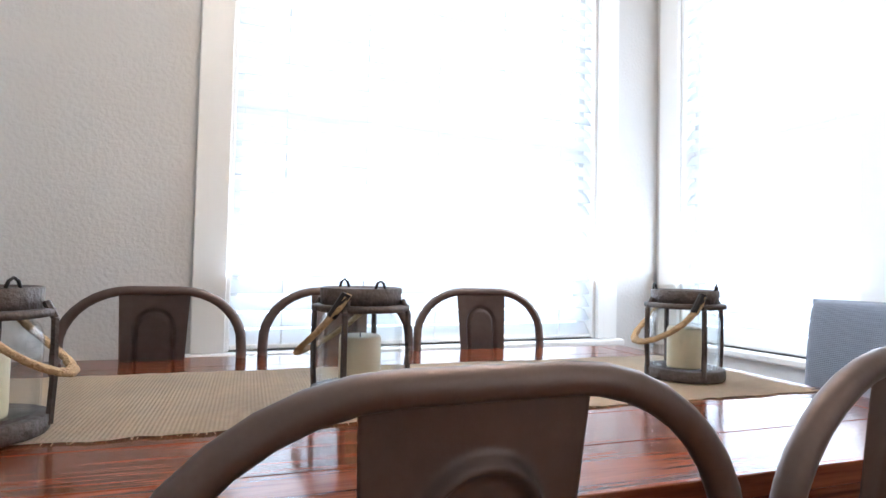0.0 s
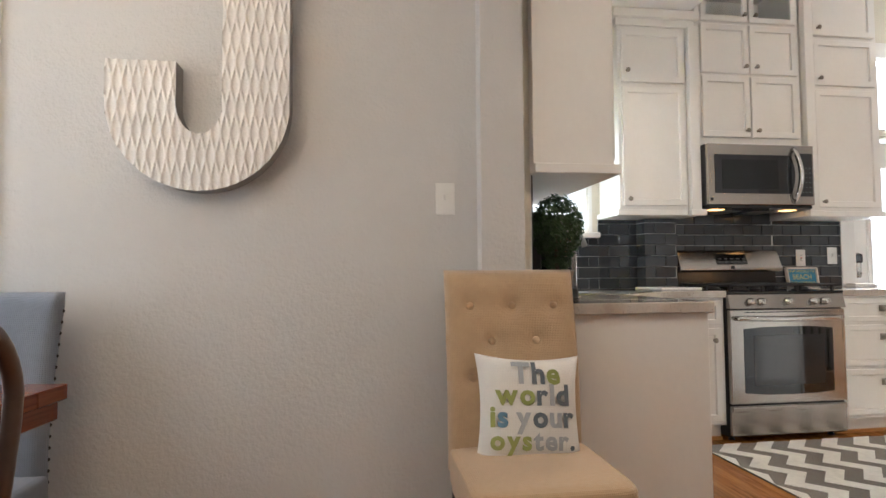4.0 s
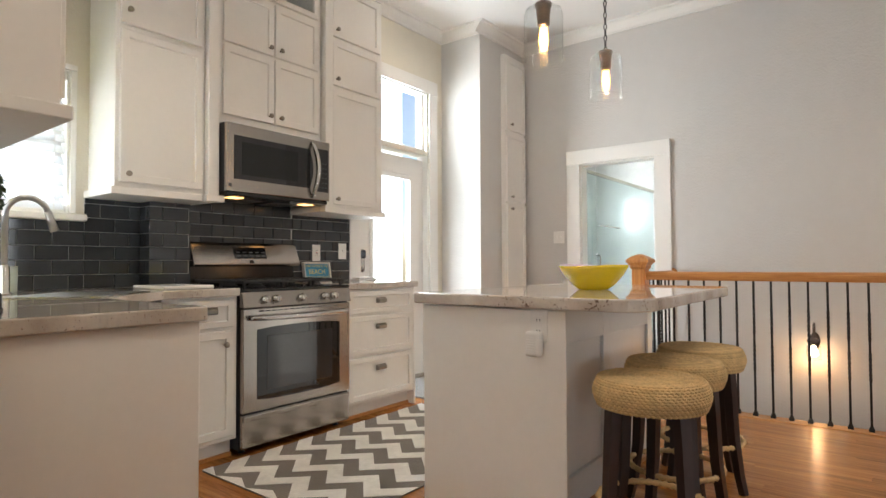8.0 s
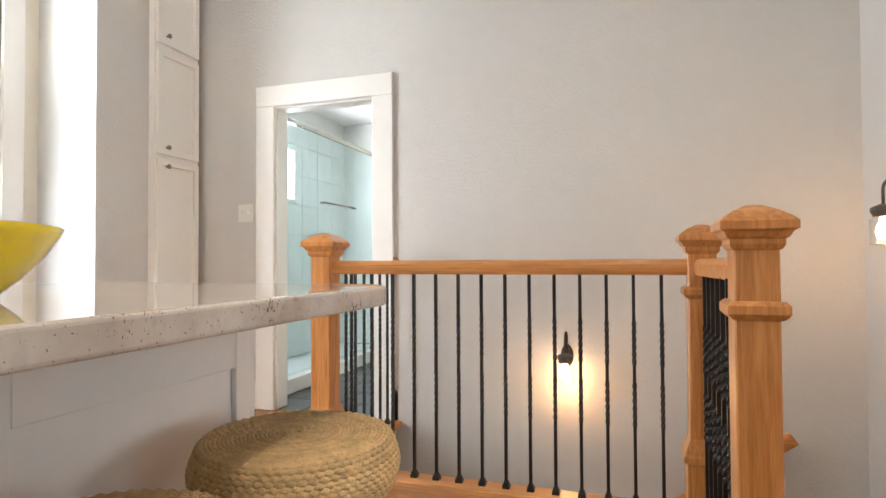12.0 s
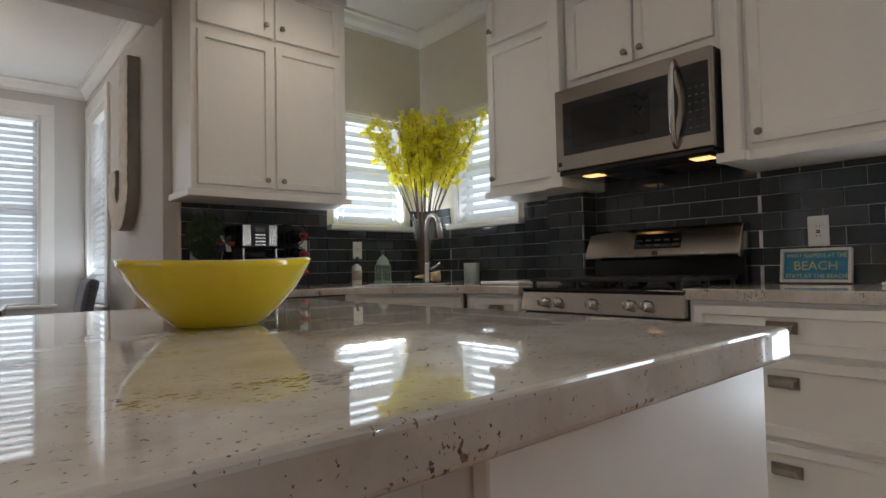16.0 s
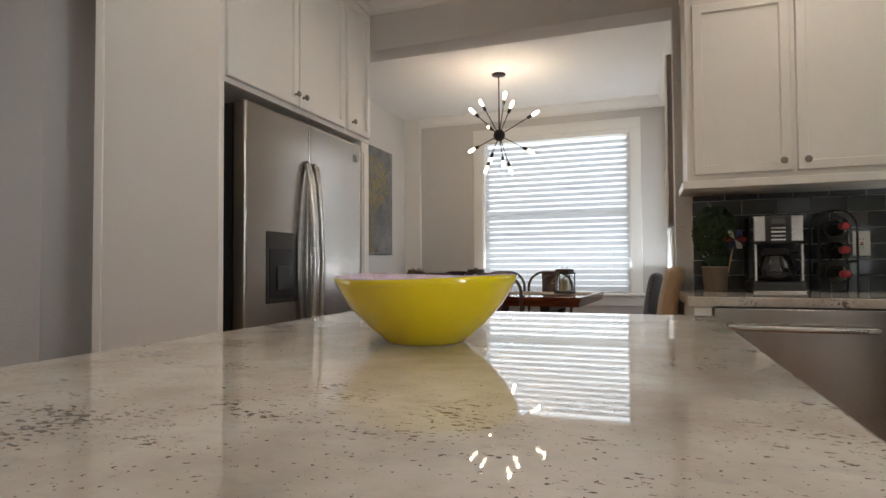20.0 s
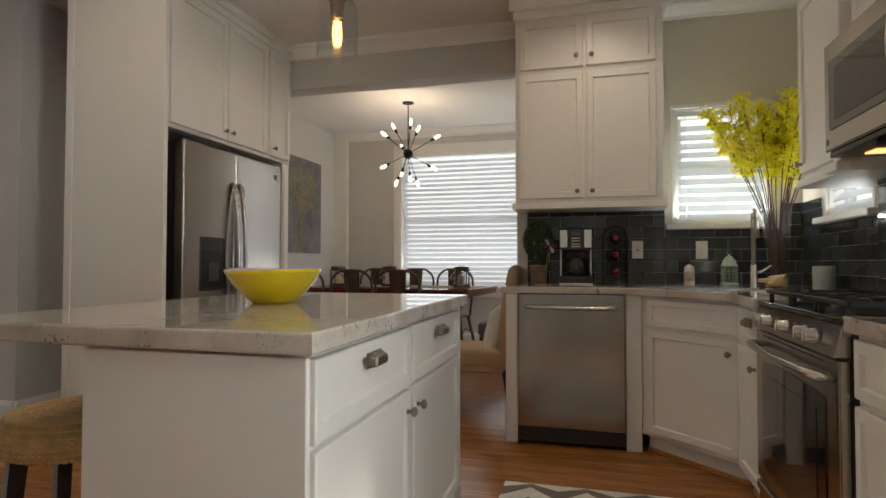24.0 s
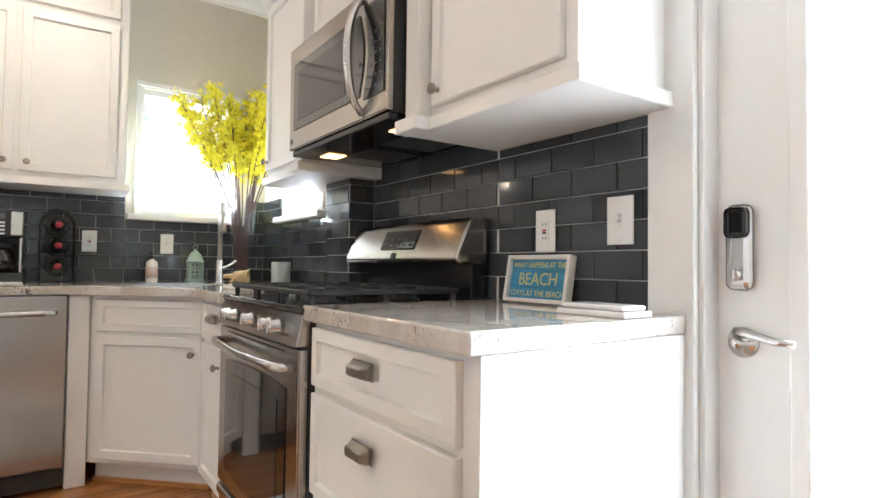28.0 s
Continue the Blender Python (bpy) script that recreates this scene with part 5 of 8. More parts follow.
def handrail(p, q, name, material, parent, label=""):
    """A moulded rail with its underside from p to q."""
    p, q = Vector(p), Vector(q)
    d = (q - p).normalized()
    s = d.cross(Vector((0, 0, 1))).normalized()
    u = s.cross(d)
    b = bmesh.new()
    ra, rb = ([b.verts.new(o + s * x + u * z) for x, z in RAILP] for o in (p, q))
    n = len(RAILP)
    for k in range(n):
        b.faces.new((ra[k], ra[(k + 1) % n], rb[(k + 1) % n], rb[k]))
    b.faces.new(ra)
    b.faces.new(rb[::-1])
    bmesh.ops.recalc_face_normals(b, faces=b.faces[:])
    return part(name, b, material, parent, label)


handrail((0.295 - 1, 0, 0.905), (1.822 - 1, 0, 0.905), "top_rail", OAKRAILX, BL)
handrail((NB_[0] - 1, 0.05, 0.905), (NC_[0] - 1, 0.745, 0.905), "top_rail", OAKRAILX, BL)
handrail((NA_[0] - 1, -0.05, 0.905), (NA_[0] - 1, SOUTH + 4.875, 0.905), "top_rail", OAKRAILX, BL)
b = turned([(0.055, 0), (0.055, 0.012), (0.04, 0.02), (0.001, 0.022)], 20)
b.transform(pose(NA_[0] - 1, SOUTH + 4.87, 0.936, -90, 0, 0))
part("rosette", b, OAKRAILX, BL, "round oak wall rosette", smooth=True)


def baluster(k, bm):
    """Square iron bar with two twisted lengths and a shoe."""
    w = 0.0064
    zs = [0.0, 0.30] + [0.30 + 0.0085 * i for i in range(1, 22)] + [0.48 + 0.065] + [0.545 + 0.0085 * i for i in range(1, 22)] + [0.91]
    ang, rings, last = 0.0, [], 0.0
    for z in zs:
        if 0.30 < z <= 0.48 or 0.546 < z <= 0.73:
            ang += math.pi / 7
        rings.append([bm.verts.new((1.414 * w * math.cos(ang + math.pi / 4 + k * math.pi / 2), 1.414 * w * math.sin(ang + math.pi / 4 + k * math.pi / 2), z)) for k in range(4)])
    for a, c in zip(rings, rings[1:]):
        for k in range(4):
            bm.faces.new((a[k], a[(k + 1) % 4], c[(k + 1) % 4], c[k]))
    return bm


b = baluster(0, bmesh.new())
squared([(0.015, 0.0), (0.015, 0.016), (0.012, 0.024), (0.009, 0.034)], bm=b)
bal0 = part("baluster", b, IRON, BL, "twisted black iron baluster")
spots = [(0.284 + 0.1037 * k - 1, 0.0) for k in range(1, 15)] + [(NB_[0] - 1, 0.10 + 0.103 * k) for k in range(6)] + [(NA_[0] - 1, -0.10 - 0.103 * k) for k in range(7)]
bal0.matrix_basis = pose(spots[0][0], spots[0][1], 0)
for sx, sy in spots[1:]:
    tagged(twin(bal0, pose(sx, sy, 0), BL), "twisted black iron baluster")
solid("trim_stair_edge", box(0.10, 1.925, -4.925, -4.80, -0.03, 0.004, 0.006, 1), OAKRAILX, "oak edge board under the balusters", "stair edge", "structure")
solid("trim_stair_side", box(0.135, 0.265, -4.797, -4.04, -0.03, 0.0045, 0.006, 1), OAKRAILX, "oak edge board under the balusters", "stair edge", "structure")
solid("trim_stair_end", box(1.815, 1.93, SOUTH, -4.928, -0.03, 0.0045, 0.006, 1), OAKRAILX, "oak edge board under the balusters", "stair edge", "structure")


def wall_rail(name, p, q, wall_way, label):
    th = thing(name, *p, 0, label, "handrail")
    d = Vector(q) - Vector(p)
    handrail((0, 0, 0), d, "rail", OAKRAILX, th)
    for t in (0.12, 0.85):
        o = d * t
        w = Vector(wall_way)
        part("bracket", tube([o, o + Vector((0, 0, -0.03)), o + w * 0.03 + Vector((0, 0, -0.055)), o + w * 0.062 + Vector((0, 0, -0.06))], 0.008, 8), IRON, th, "black iron bracket", smooth=True)
        part("bracket_plate", box(*sorted((o.x + w.x * 0.062 - 0.018 * abs(w.y), o.x + w.x * 0.07 + 0.018 * abs(w.y))), *sorted((o.y + w.y * 0.062 - 0.018 * abs(w.x), o.y + w.y * 0.07 + 0.018 * abs(w.x))), o.z - 0.085, o.z - 0.035), IRON, th)
    return th


wall_rail("wall_handrail", (STAIRW + 0.07, -4.74, 0.44), (STAIRW + 0.07, -4.06, 0.80), (-1, 0, 0), "sloping oak handrail on black brackets beside the stairs")
wall_rail("wall_handrail", (-0.25, SOUTH + 0.07, 0.085), (1.2, SOUTH + 0.07, -0.99), (0, -1, 0), "oak handrail that goes down along the wall")

# return air grille
GR = thing("return_air_grille", STAIRW, -5.11, 0.465, 90, "white louvred return air grille on the stair wall", "air grille")
b = bmesh.new()
for x0, x1, z0, z1 in ((-0.28, -0.25, -0.32, 0.32), (0.25, 0.28, -0.32, 0.32), (-0.25, 0.25, -0.32, -0.29), (-0.25, 0.25, 0.29, 0.32)):
    box(x0, x1, -0.014, -0.001, z0, z1, 0.004, 1, bm=b)
part("frame", b, WHITEPL, GR)
# flat sheet whose grey stands for shade between the louvres
part("backing", box(-0.25, 0.25, -0.003, -0.001, -0.29, 0.29), mat("grille_shadow", (0.25, 0.25, 0.25), 0.9), GR, "grey sheet for the shade behind the louvres")
for x in (-0.15, -0.05, 0.05, 0.15):
    part("mullion", box(x - 0.006, x + 0.006, -0.013, -0.003, -0.29, 0.29), WHITEPL, GR)
b = box(-0.25, 0.25, -0.0008, 0.0008, -0.008, 0.008)
b.transform(pose(0, -0.007, -0.28, 40, 0, 0))
v0 = part("louvre", b, WHITEPL, GR)
for k in range(1, 36):
    twin(v0, pose(0, 0, 0.016 * k), GR)


def sconce(x, y, z, rz, label):
    th = thing("wall_sconce", x, y, z, rz, label, "wall sconce", "wall sconces")
    b = turned([(0.042, 0), (0.042, 0.01), (0.034, 0.018), (0.001, 0.02)], 24)
    b.transform(Matrix.Diagonal((0.8, 1.5, 1, 1)))
    b.transform(pose(0, 0, 0, 90, 0, 0))
    part("backplate", b, RUST, th, "oval bronze backplate", smooth=True)
    arc = [(0, -0.015, 0.02), (0, -0.02, 0.07)] + [(0, -0.065 + 0.045 * math.cos(a), 0.09 + 0.045 * math.sin(a)) for a in [math.pi * k / 10 for k in range(11)]] + [(0, -0.11, 0.03)]
    part("arm", tube(arc, 0.006, 8), RUST, th, "curved bronze arm", smooth=True)
    part("cap", turned([(0.012, 0.03), (0.03, 0.022), (0.043, 0.015), (0.043, -0.002), (0.036, -0.012), (0.036, -0.02), (0.001, -0.02)], 20, (0, -0.11, 0)), RUST, th, smooth=True)
    jar = part("glass_jar", turned([(0.036, -0.018), (0.047, -0.03), (0.048, -0.125), (0.045, -0.132), (0.0435, -0.125), (0.0445, -0.034), (0.034, -0.022)], 24, (0, -0.11, 0)), CLEAR, th, "clear glass jar shade", smooth=True)
    jar.visible_shadow = False
    part("bulb", turned([(0.012, -0.02), (0.013, -0.04), (0.026, -0.07), (0.027, -0.085), (0.018, -0.105), (0.001, -0.112)], 16, (0, -0.11, 0)), BULBSOFT, th, "lit warm bulb", smooth=True)
    m = pose(x, y, z, 0, 0, rz) @ Vector((0, -0.11, -0.128))
    bulb_light("sconce_light", m, 2.2, (1.0, 0.5, 0.18), 0.03)
    return th


sconce(STAIRW, -5.16, 1.15, 90, "bronze jar sconce, lit, on the stair wall")
sconce(0.835, SOUTH, 0.44, 180, "bronze jar sconce, lit, low on the stairwell wall")

# ---- bathroom ----
DTILE = mat("dark_floor_tile", (0.05, 0.053, 0.057), 0.3, vary=0.2, scale=5, island=0.2)
BF = solid("floor_bath", box(2.0, 2.71, SOUTH - T, SOUTH - 0.006, -0.1, -0.012, bm=box(1.0, 3.79, -8.6, SOUTH - T, -0.1, -0.012)), GROUT, "dark tiled bathroom floor", "floor", "structure")
for i in range(7):
    for j in range(10):
        tx, ty = 1.02 + i * 0.305 + (0.1525 if j % 2 else 0), SOUTH - 0.31 - j * 0.305
        part("floor_tile", box(tx, tx + 0.3, ty, ty + 0.3, -0.012, -0.002, 0.002, 1), DTILE, BF)
WT = mat("pale_wall_tile", (0.78, 0.78, 0.76), 0.2, vary=0.1, scale=2, island=0.05)
SHW = solid("wall_shower", box(3.765, 3.79, -8.6, SOUTH - T, 0, 2.6), mat("pale_grout", (0.68, 0.68, 0.66), 0.9), "pale tiled shower wall", "wall", "structure")
for i in range(9):
    for j in range(8):
        part("wall_tile", box(3.755, 3.7655, -8.59 + i * 0.31, -8.59 + i * 0.31 + 0.305, j * 0.31, j * 0.31 + 0.305, 0.001, 1), WT, SHW)
solid("wall_shower_end", box(2.9, 3.755, -8.6, -8.58, 0, 2.6), WT, "pale tiled shower end wall", "wall", "structure")
CURB = solid("shower_curb", box(2.86, 2.99, -8.58, SOUTH - T, -0.002, 0.11, 0.006, 1), WT, "pale tiled shower curb", "shower curb")
SHG = thing("shower_enclosure", 2.92, -7.0, 0.11, 0, "frameless glass shower enclosure with steel header", "shower enclosure")
for y0, y1 in ((0.56, 1.17), (-0.2, 0.55), (-1.55, -0.21)):
    p = part("glass_panel", box(-0.005, 0.005, y0, y1, 0.005, 1.90), AQUA, SHG)
    p.visible_shadow = False
part("header_rail", box(-0.014, 0.014, -1.57, 1.18, 1.90, 1.935, 0.003, 1), CHROME, SHG)
part("pull_handle", tube([(-0.006, 0.47, 0.80), (-0.05, 0.47, 0.80), (-0.055, 0.47, 0.81), (-0.055, 0.47, 1.0), (-0.05, 0.47, 1.01), (-0.006, 0.47, 1.01)], 0.009, 8), CHROME, SHG, smooth=True)
part("towel_bar", tube([(-0.006, 0.4, 1.34), (-0.05, 0.4, 1.34), (-0.05, -0.15, 1.34), (-0.006, -0.15, 1.34)], 0.008, 8), CHROME, SHG, smooth=True)
FW = thing("window_7", 3.752, -7.2, 1.85, -90, "small bright frosted window in the shower", "window", kind="structure")
part("pane", box(-0.3, 0.3, -0.004, 0.0, -0.25, 0.25), glow("frosted_daylight", (0.92, 0.97, 1.0), 1.6), FW)
for x0, x1, z0, z1 in ((-0.34, -0.3, -0.29, 0.29), (0.3, 0.34, -0.29, 0.29), (-0.3, 0.3, -0.29, -0.25), (-0.3, 0.3, 0.25, 0.29)):
    part("frame", box(x0, x1, -0.02, 0.0, z0, z1, 0.003, 1), TRIM, FW)
window_light("light_bath", (3.70, -7.2, 1.85), (-1, 0, -0.1), 0.55, 0.45, 40)

# ---- refrigerator and its cabinets ----
part_y = -2.12
FE = thing("fridge_surround", -0.48, part_y, 0, 0, "white panelled surround of the refrigerator", "cabinet panel")
part("side_panel", box(0.0, 0.69, 0.0, 0.03, 0, 2.66, 0.003, 1), CAB, FE)
part("panel_stile", box(0.0, 0.05, -0.008, 0.0, 0, 2.66, 0.002, 1), CAB, FE)
part("crown", box(0.0, 0.73, -0.03, 0.03, 2.66, LOW - 0.002, 0.01, 2), CAB, FE)
# black back sheet: the recess's shade is put into its colour
part("back_panel", box(0.001, 0.02, 0.03, 1.36, 0, LOW - 0.002), BLACKPL, FE, "black sheet for the shaded recess")
FCAB = unit("fridge_wall_cabinet", 0.19, -2.088, 90, 1.02, 0.64, 1.82, 2.66, [
    ("door", 0.02, 0.535, 1.845, 2.63, 0.505, 1.9), ("door", 0.545, 1.0, 1.845, 2.63, 0.575, 1.9)], "white cabinet with two doors over the refrigerator")
cap(FCAB, -0.0, 1.02, 0.64, 2.66, LOW)
PAN = unit("narrow_wall_cabinet", 0.19, -1.064, 90, 0.32, 0.64, 1.82, 2.66, [
    ("door", 0.015, 0.3, 1.845, 2.63, 0.065, 1.9)], "narrow white wall cabinet above the refrigerator")
FIL = thing("end_panel", 0.19, -0.845, 0, 90, "white end panel beside the refrigerator", "cabinet panel")
part("panel", box(0.0, 0.095, 0.0, 0.64, 0.0, 1.818, 0.002, 1), CAB, FIL)
part("stile", box(0.02, 0.075, -0.006, 0.0, 0.1, 1.75, 0.002, 1), CAB, FIL)
cap(PAN, 0.0, 0.32, 0.64, 2.66, LOW)
FR = thing("refrigerator", 0.23, -1.985, 0, 90, "brushed steel side-by-side refrigerator with a black dispenser", "refrigerator")
part("case", box(0.01, 1.02, 0.075, 0.62, 0.02, 1.76), BLACKPL, FR, "black case")
d1 = part("freezer_door", box(0.0, 0.49, 0.0, 0.07, 0.07, 1.77, 0.012, 3), STEEL, FR)
d2 = part("fridge_door", box(0.498, 1.05, 0.0, 0.07, 0.07, 1.77, 0.012, 3), STEEL, FR)
part("kick_plate", box(0.01, 1.04, 0.03, 0.07, 0.01, 0.065), BLACKPL, FR)
for dd, hx in ((d1, 0.457), (d2, 0.531)):
    part("handle", tube([(hx, 0.0, 1.56), (hx, -0.018, 1.545), (hx, -0.034, 1.45), (hx, -0.05, 1.28), (hx, -0.058, 1.05), (hx, -0.05, 0.82), (hx, -0.034, 0.64), (hx, -0.018, 0.55), (hx, 0.0, 0.535)], 0.0165, 12), CHROME, dd, "long curved steel handle", smooth=True)
ds = part("dispenser", box(0.145, 0.39, -0.004, 0.004, 0.87, 1.20, 0.003, 1), BLACKGLASS, d1, "black ice dispenser")
part("dispenser_recess", box(0.165, 0.37, -0.0055, -0.0035, 0.89, 1.12), BLACK, ds)
part("dispenser_paddle", box(0.22, 0.31, -0.014, -0.005, 0.93, 1.04, 0.004, 1), BLACKPL, ds)
part("badge", box(0.96, 1.0, -0.002, 0.0, 1.66, 1.70), BLACKPL, d2, "small dark badge")

# ---- dining table ----
TT_ = 0.782
TX0, TX1, TY0, TY1 = -0.453, 1.453, 0.495, 1.645
TB = thing("dining_table", 0.47, 1.16, 0, -5, "long polished cherry dining table on dark trestle legs", "dining table")
nb = 7
bw = (TY1 - TY0) / nb
for k in range(nb):
    part("top_board", box(TX0 + 0.1 - 0.5, TX1 - 0.1 - 0.5, TY0 + k * bw + 0.0006 - 1.07, TY0 + (k + 1) * bw - 0.0006 - 1.07, TT_ - 0.032, TT_, 0.0015, 1), TABLEWOOD, TB)
for x0, x1 in ((TX0, TX0 + 0.0993), (TX1 - 0.0993, TX1)):
    part("breadboard_end", box(x0 - 0.5, x1 - 0.5, TY0 - 1.07, TY1 - 1.07, TT_ - 0.033, TT_ + 0.0003, 0.002, 1), TABLEWOOD, TB)
part("under_top", box(TX0 + 0.012 - 0.5, TX1 - 0.012 - 0.5, TY0 + 0.012 - 1.07, TY1 - 0.012 - 1.07, TT_ - 0.075, TT_ - 0.034, 0.003, 1), TABLEWOOD, TB)
for lx in (-0.62, 0.62):
    part("foot_beam", box(lx - 0.045, lx + 0.045, -0.36, 0.36, 0.0, 0.07, 0.012, 2), DARKWOOD, TB)
    part("cross_beam", box(lx - 0.04, lx + 0.04, -0.38, 0.38, TT_ - 0.135, TT_ - 0.076, 0.008, 1), DARKWOOD, TB)
    for s in (-1, 1):
        pts = [(lx, s * 0.12, 0.07), (lx, s * 0.07, 0.22), (lx, s * 0.06, 0.36), (lx, s * 0.12, 0.52), (lx, s * 0.25, 0.64)]
        part("curved_leg", tube(pts, 0.04, 10, radii=[0.05, 0.042, 0.036, 0.038, 0.042]), DARKWOOD, TB, smooth=True)
part("stretcher", box(-0.6, 0.6, -0.03, 0.03, 0.20, 0.28, 0.006, 1), DARKWOOD, TB)

# burlap runner with frayed ends
RB = bmesh.new()
rx0, rx1, ry0, ry1 = -0.48, 1.35, 0.861, 1.391
nx = 60
rng = random.Random(5)
edge = [(rng.uniform(-0.006, 0.006), rng.uniform(-0.006, 0.006)) for _ in range(nx + 1)]
rows_ = []
for i in range(nx + 1):
    x = rx0 + (rx1 - rx0) * i / nx
    r_ = []
    for j in range(9):
        y = ry0 + edge[i][0] + (ry1 - ry0 + edge[i][1] - edge[i][0]) * j / 8
        r_.append(RB.verts.new((x, y, TT_ + 0.003 + 0.0018 * noise.noise(Vector((x * 6, y * 6, 0))))))
    rows_.append(r_)
for i in range(nx):
    for j in range(8):
        RB.faces.new((rows_[i][j], rows_[i + 1][j], rows_[i + 1][j + 1], rows_[i][j + 1]))
bmesh.ops.solidify(RB, geom=RB.faces[:], thickness=0.0018)
RN = thing("table_runner", 0.47, 1.16, TT_, -5, "frayed tan burlap runner along the table", "table runner")
RB.transform(Matrix.Translation((-0.45, -1.07, -TT_)))
part("cloth", RB, BURLAP, RN)
fb = bmesh.new()
for k in range(420):
    side = rng.choice((0, 1, 2, 3))
    if side < 2:
        x, y = rng.uniform(rx0, rx1), (ry0, ry1)[side]
        d = Vector((rng.uniform(-0.004, 0.004), (-1, 1)[side] * rng.uniform(0.004, 0.012), 0))
    else:
        x, y = (rx0, rx1)[side - 2], rng.uniform(ry0, ry1)
        d = Vector(((-1, 1)[side - 2] * rng.uniform(0.01, 0.03), rng.uniform(-0.006, 0.006), 0))
    p = Vector((x - 0.45, y - 1.07, 0.003))
    rod(p, p + d + Vector((0, 0, -0.001)), 0.0009, 0.0005, 4, bm=fb)
tagged(part("fringe", fb, BURLAP, RN), kind="stuff")

# ---- candle lanterns ----


def lantern(x, y, rz, label):
    th = thing("candle_lantern", x, y, TT_ + 0.005, rz, label, "candle lantern", "lanterns on the table")
    part("base_ring", turned([(0.001, 0.0), (0.083, 0.0), (0.085, 0.004), (0.085, 0.026), (0.08, 0.028), (0.001, 0.018)], 32), RUST, th, smooth=False)
    jar = part("glass_jar", turned([(0.03, 0.021), (0.066, 0.022), (0.073, 0.03), (0.074, 0.15), (0.067, 0.168), (0.058, 0.176), (0.056, 0.19), (0.053, 0.19), (0.055, 0.175), (0.064, 0.165), (0.071, 0.149), (0.07, 0.032), (0.064, 0.026), (0.03, 0.024)], 40), CLEAR, th, "clear glass jar", smooth=True)
    jar.visible_shadow = False
    part("shoulder_ring", turned([(0.078, 0.180), (0.086, 0.182), (0.086, 0.192), (0.078, 0.194)], 32), RUST, th)
    part("lid_band", turned([(0.066, 0.19), (0.071, 0.192), (0.072, 0.226), (0.069, 0.228), (0.066, 0.224)], 32), RUST, th, "weathered iron lid band")
    for a in (20, 110, 200, 290):
        c, s = math.cos(radians(a)), math.sin(radians(a))
        b = bmesh.new()
        for (r0, z0), (r1, z1) in (((0.084, 0.01), (0.087, 0.08)), ((0.087, 0.08), (0.086, 0.178)), ((0.086, 0.178), (0.074, 0.205))):
            tube([(r0 * c, r0 * s, z0), (r1 * c, r1 * s, z1)], 0.0055, 6, bm=b)
        part("strap", b, RUST, th)
    c, s = math.cos(radians(20)), math.sin(radians(20))
    pts = []
    for k in range(25):
        u = k / 24
        a = radians(20 + 180 * u)
        dip = math.sin(math.pi * u) ** 0.8
        pts.append(((0.08 + 0.028 * dip) * math.cos(a), (0.08 + 0.028 * dip) * math.sin(a), 0.214 - 0.122 * dip))
    b = bmesh.new()
    for ph in (0, 2.1, 4.2):
        tw = [(p[0] + 0.0045 * math.cos(k * 1.1 + ph), p[1] + 0.0045 * math.sin(k * 1.1 + ph), p[2] + 0.0035 * math.cos(k * 1.1 + ph + 1)) for k, p in enumerate(pts)]
        tube(tw, 0.0052, 6, bm=b)
    part("rope_handle", b, ROPE, th, "twisted jute rope handle", smooth=True)
    for sgn in (0, -1):
        part("ferrule", rod(Vector(pts[sgn]) + Vector((0, 0, 0.004)), Vector(pts[2 if sgn == 0 else -3]), 0.009, n=10), IRON, th, "black rope ferrule")
    for a in (65, 245):
        part("lid_loop", tube([(0.068 * math.cos(radians(a + q)), 0.068 * math.sin(radians(a + q)), z) for q, z in ((-8, 0.226), (-5, 0.238), (0, 0.243), (5, 0.238), (8, 0.226))], 0.0025, 6), IRON, th, smooth=True)
    cd = part("candle", turned([(0.001, 0.026), (0.036, 0.026), (0.037, 0.03), (0.037, 0.125), (0.034, 0.13), (0.02, 0.126), (0.001, 0.125)], 28), WAX, th, "ivory pillar candle", smooth=True)
    part("wick", rod((0, 0, 0.124), (0.001, 0.001, 0.136), 0.0012, n=6), BLACKPL, cd)
    return th


L0 = lantern(-0.235, 1.07, -110, "rustic iron and glass lantern with a rope handle and candle")
for o in L0.children_recursive:
    o.data.transform(Matrix.Diagonal((1.1, 1.1, 0.95, 1)))
for lx, ly, rz in ((0.352, 1.12, 37), (1.175, 1.09, 50)):
    copy_thing(L0, pose(lx, ly, TT_ + 0.005, 0, 0, rz))

# ---- metal dining chairs ----


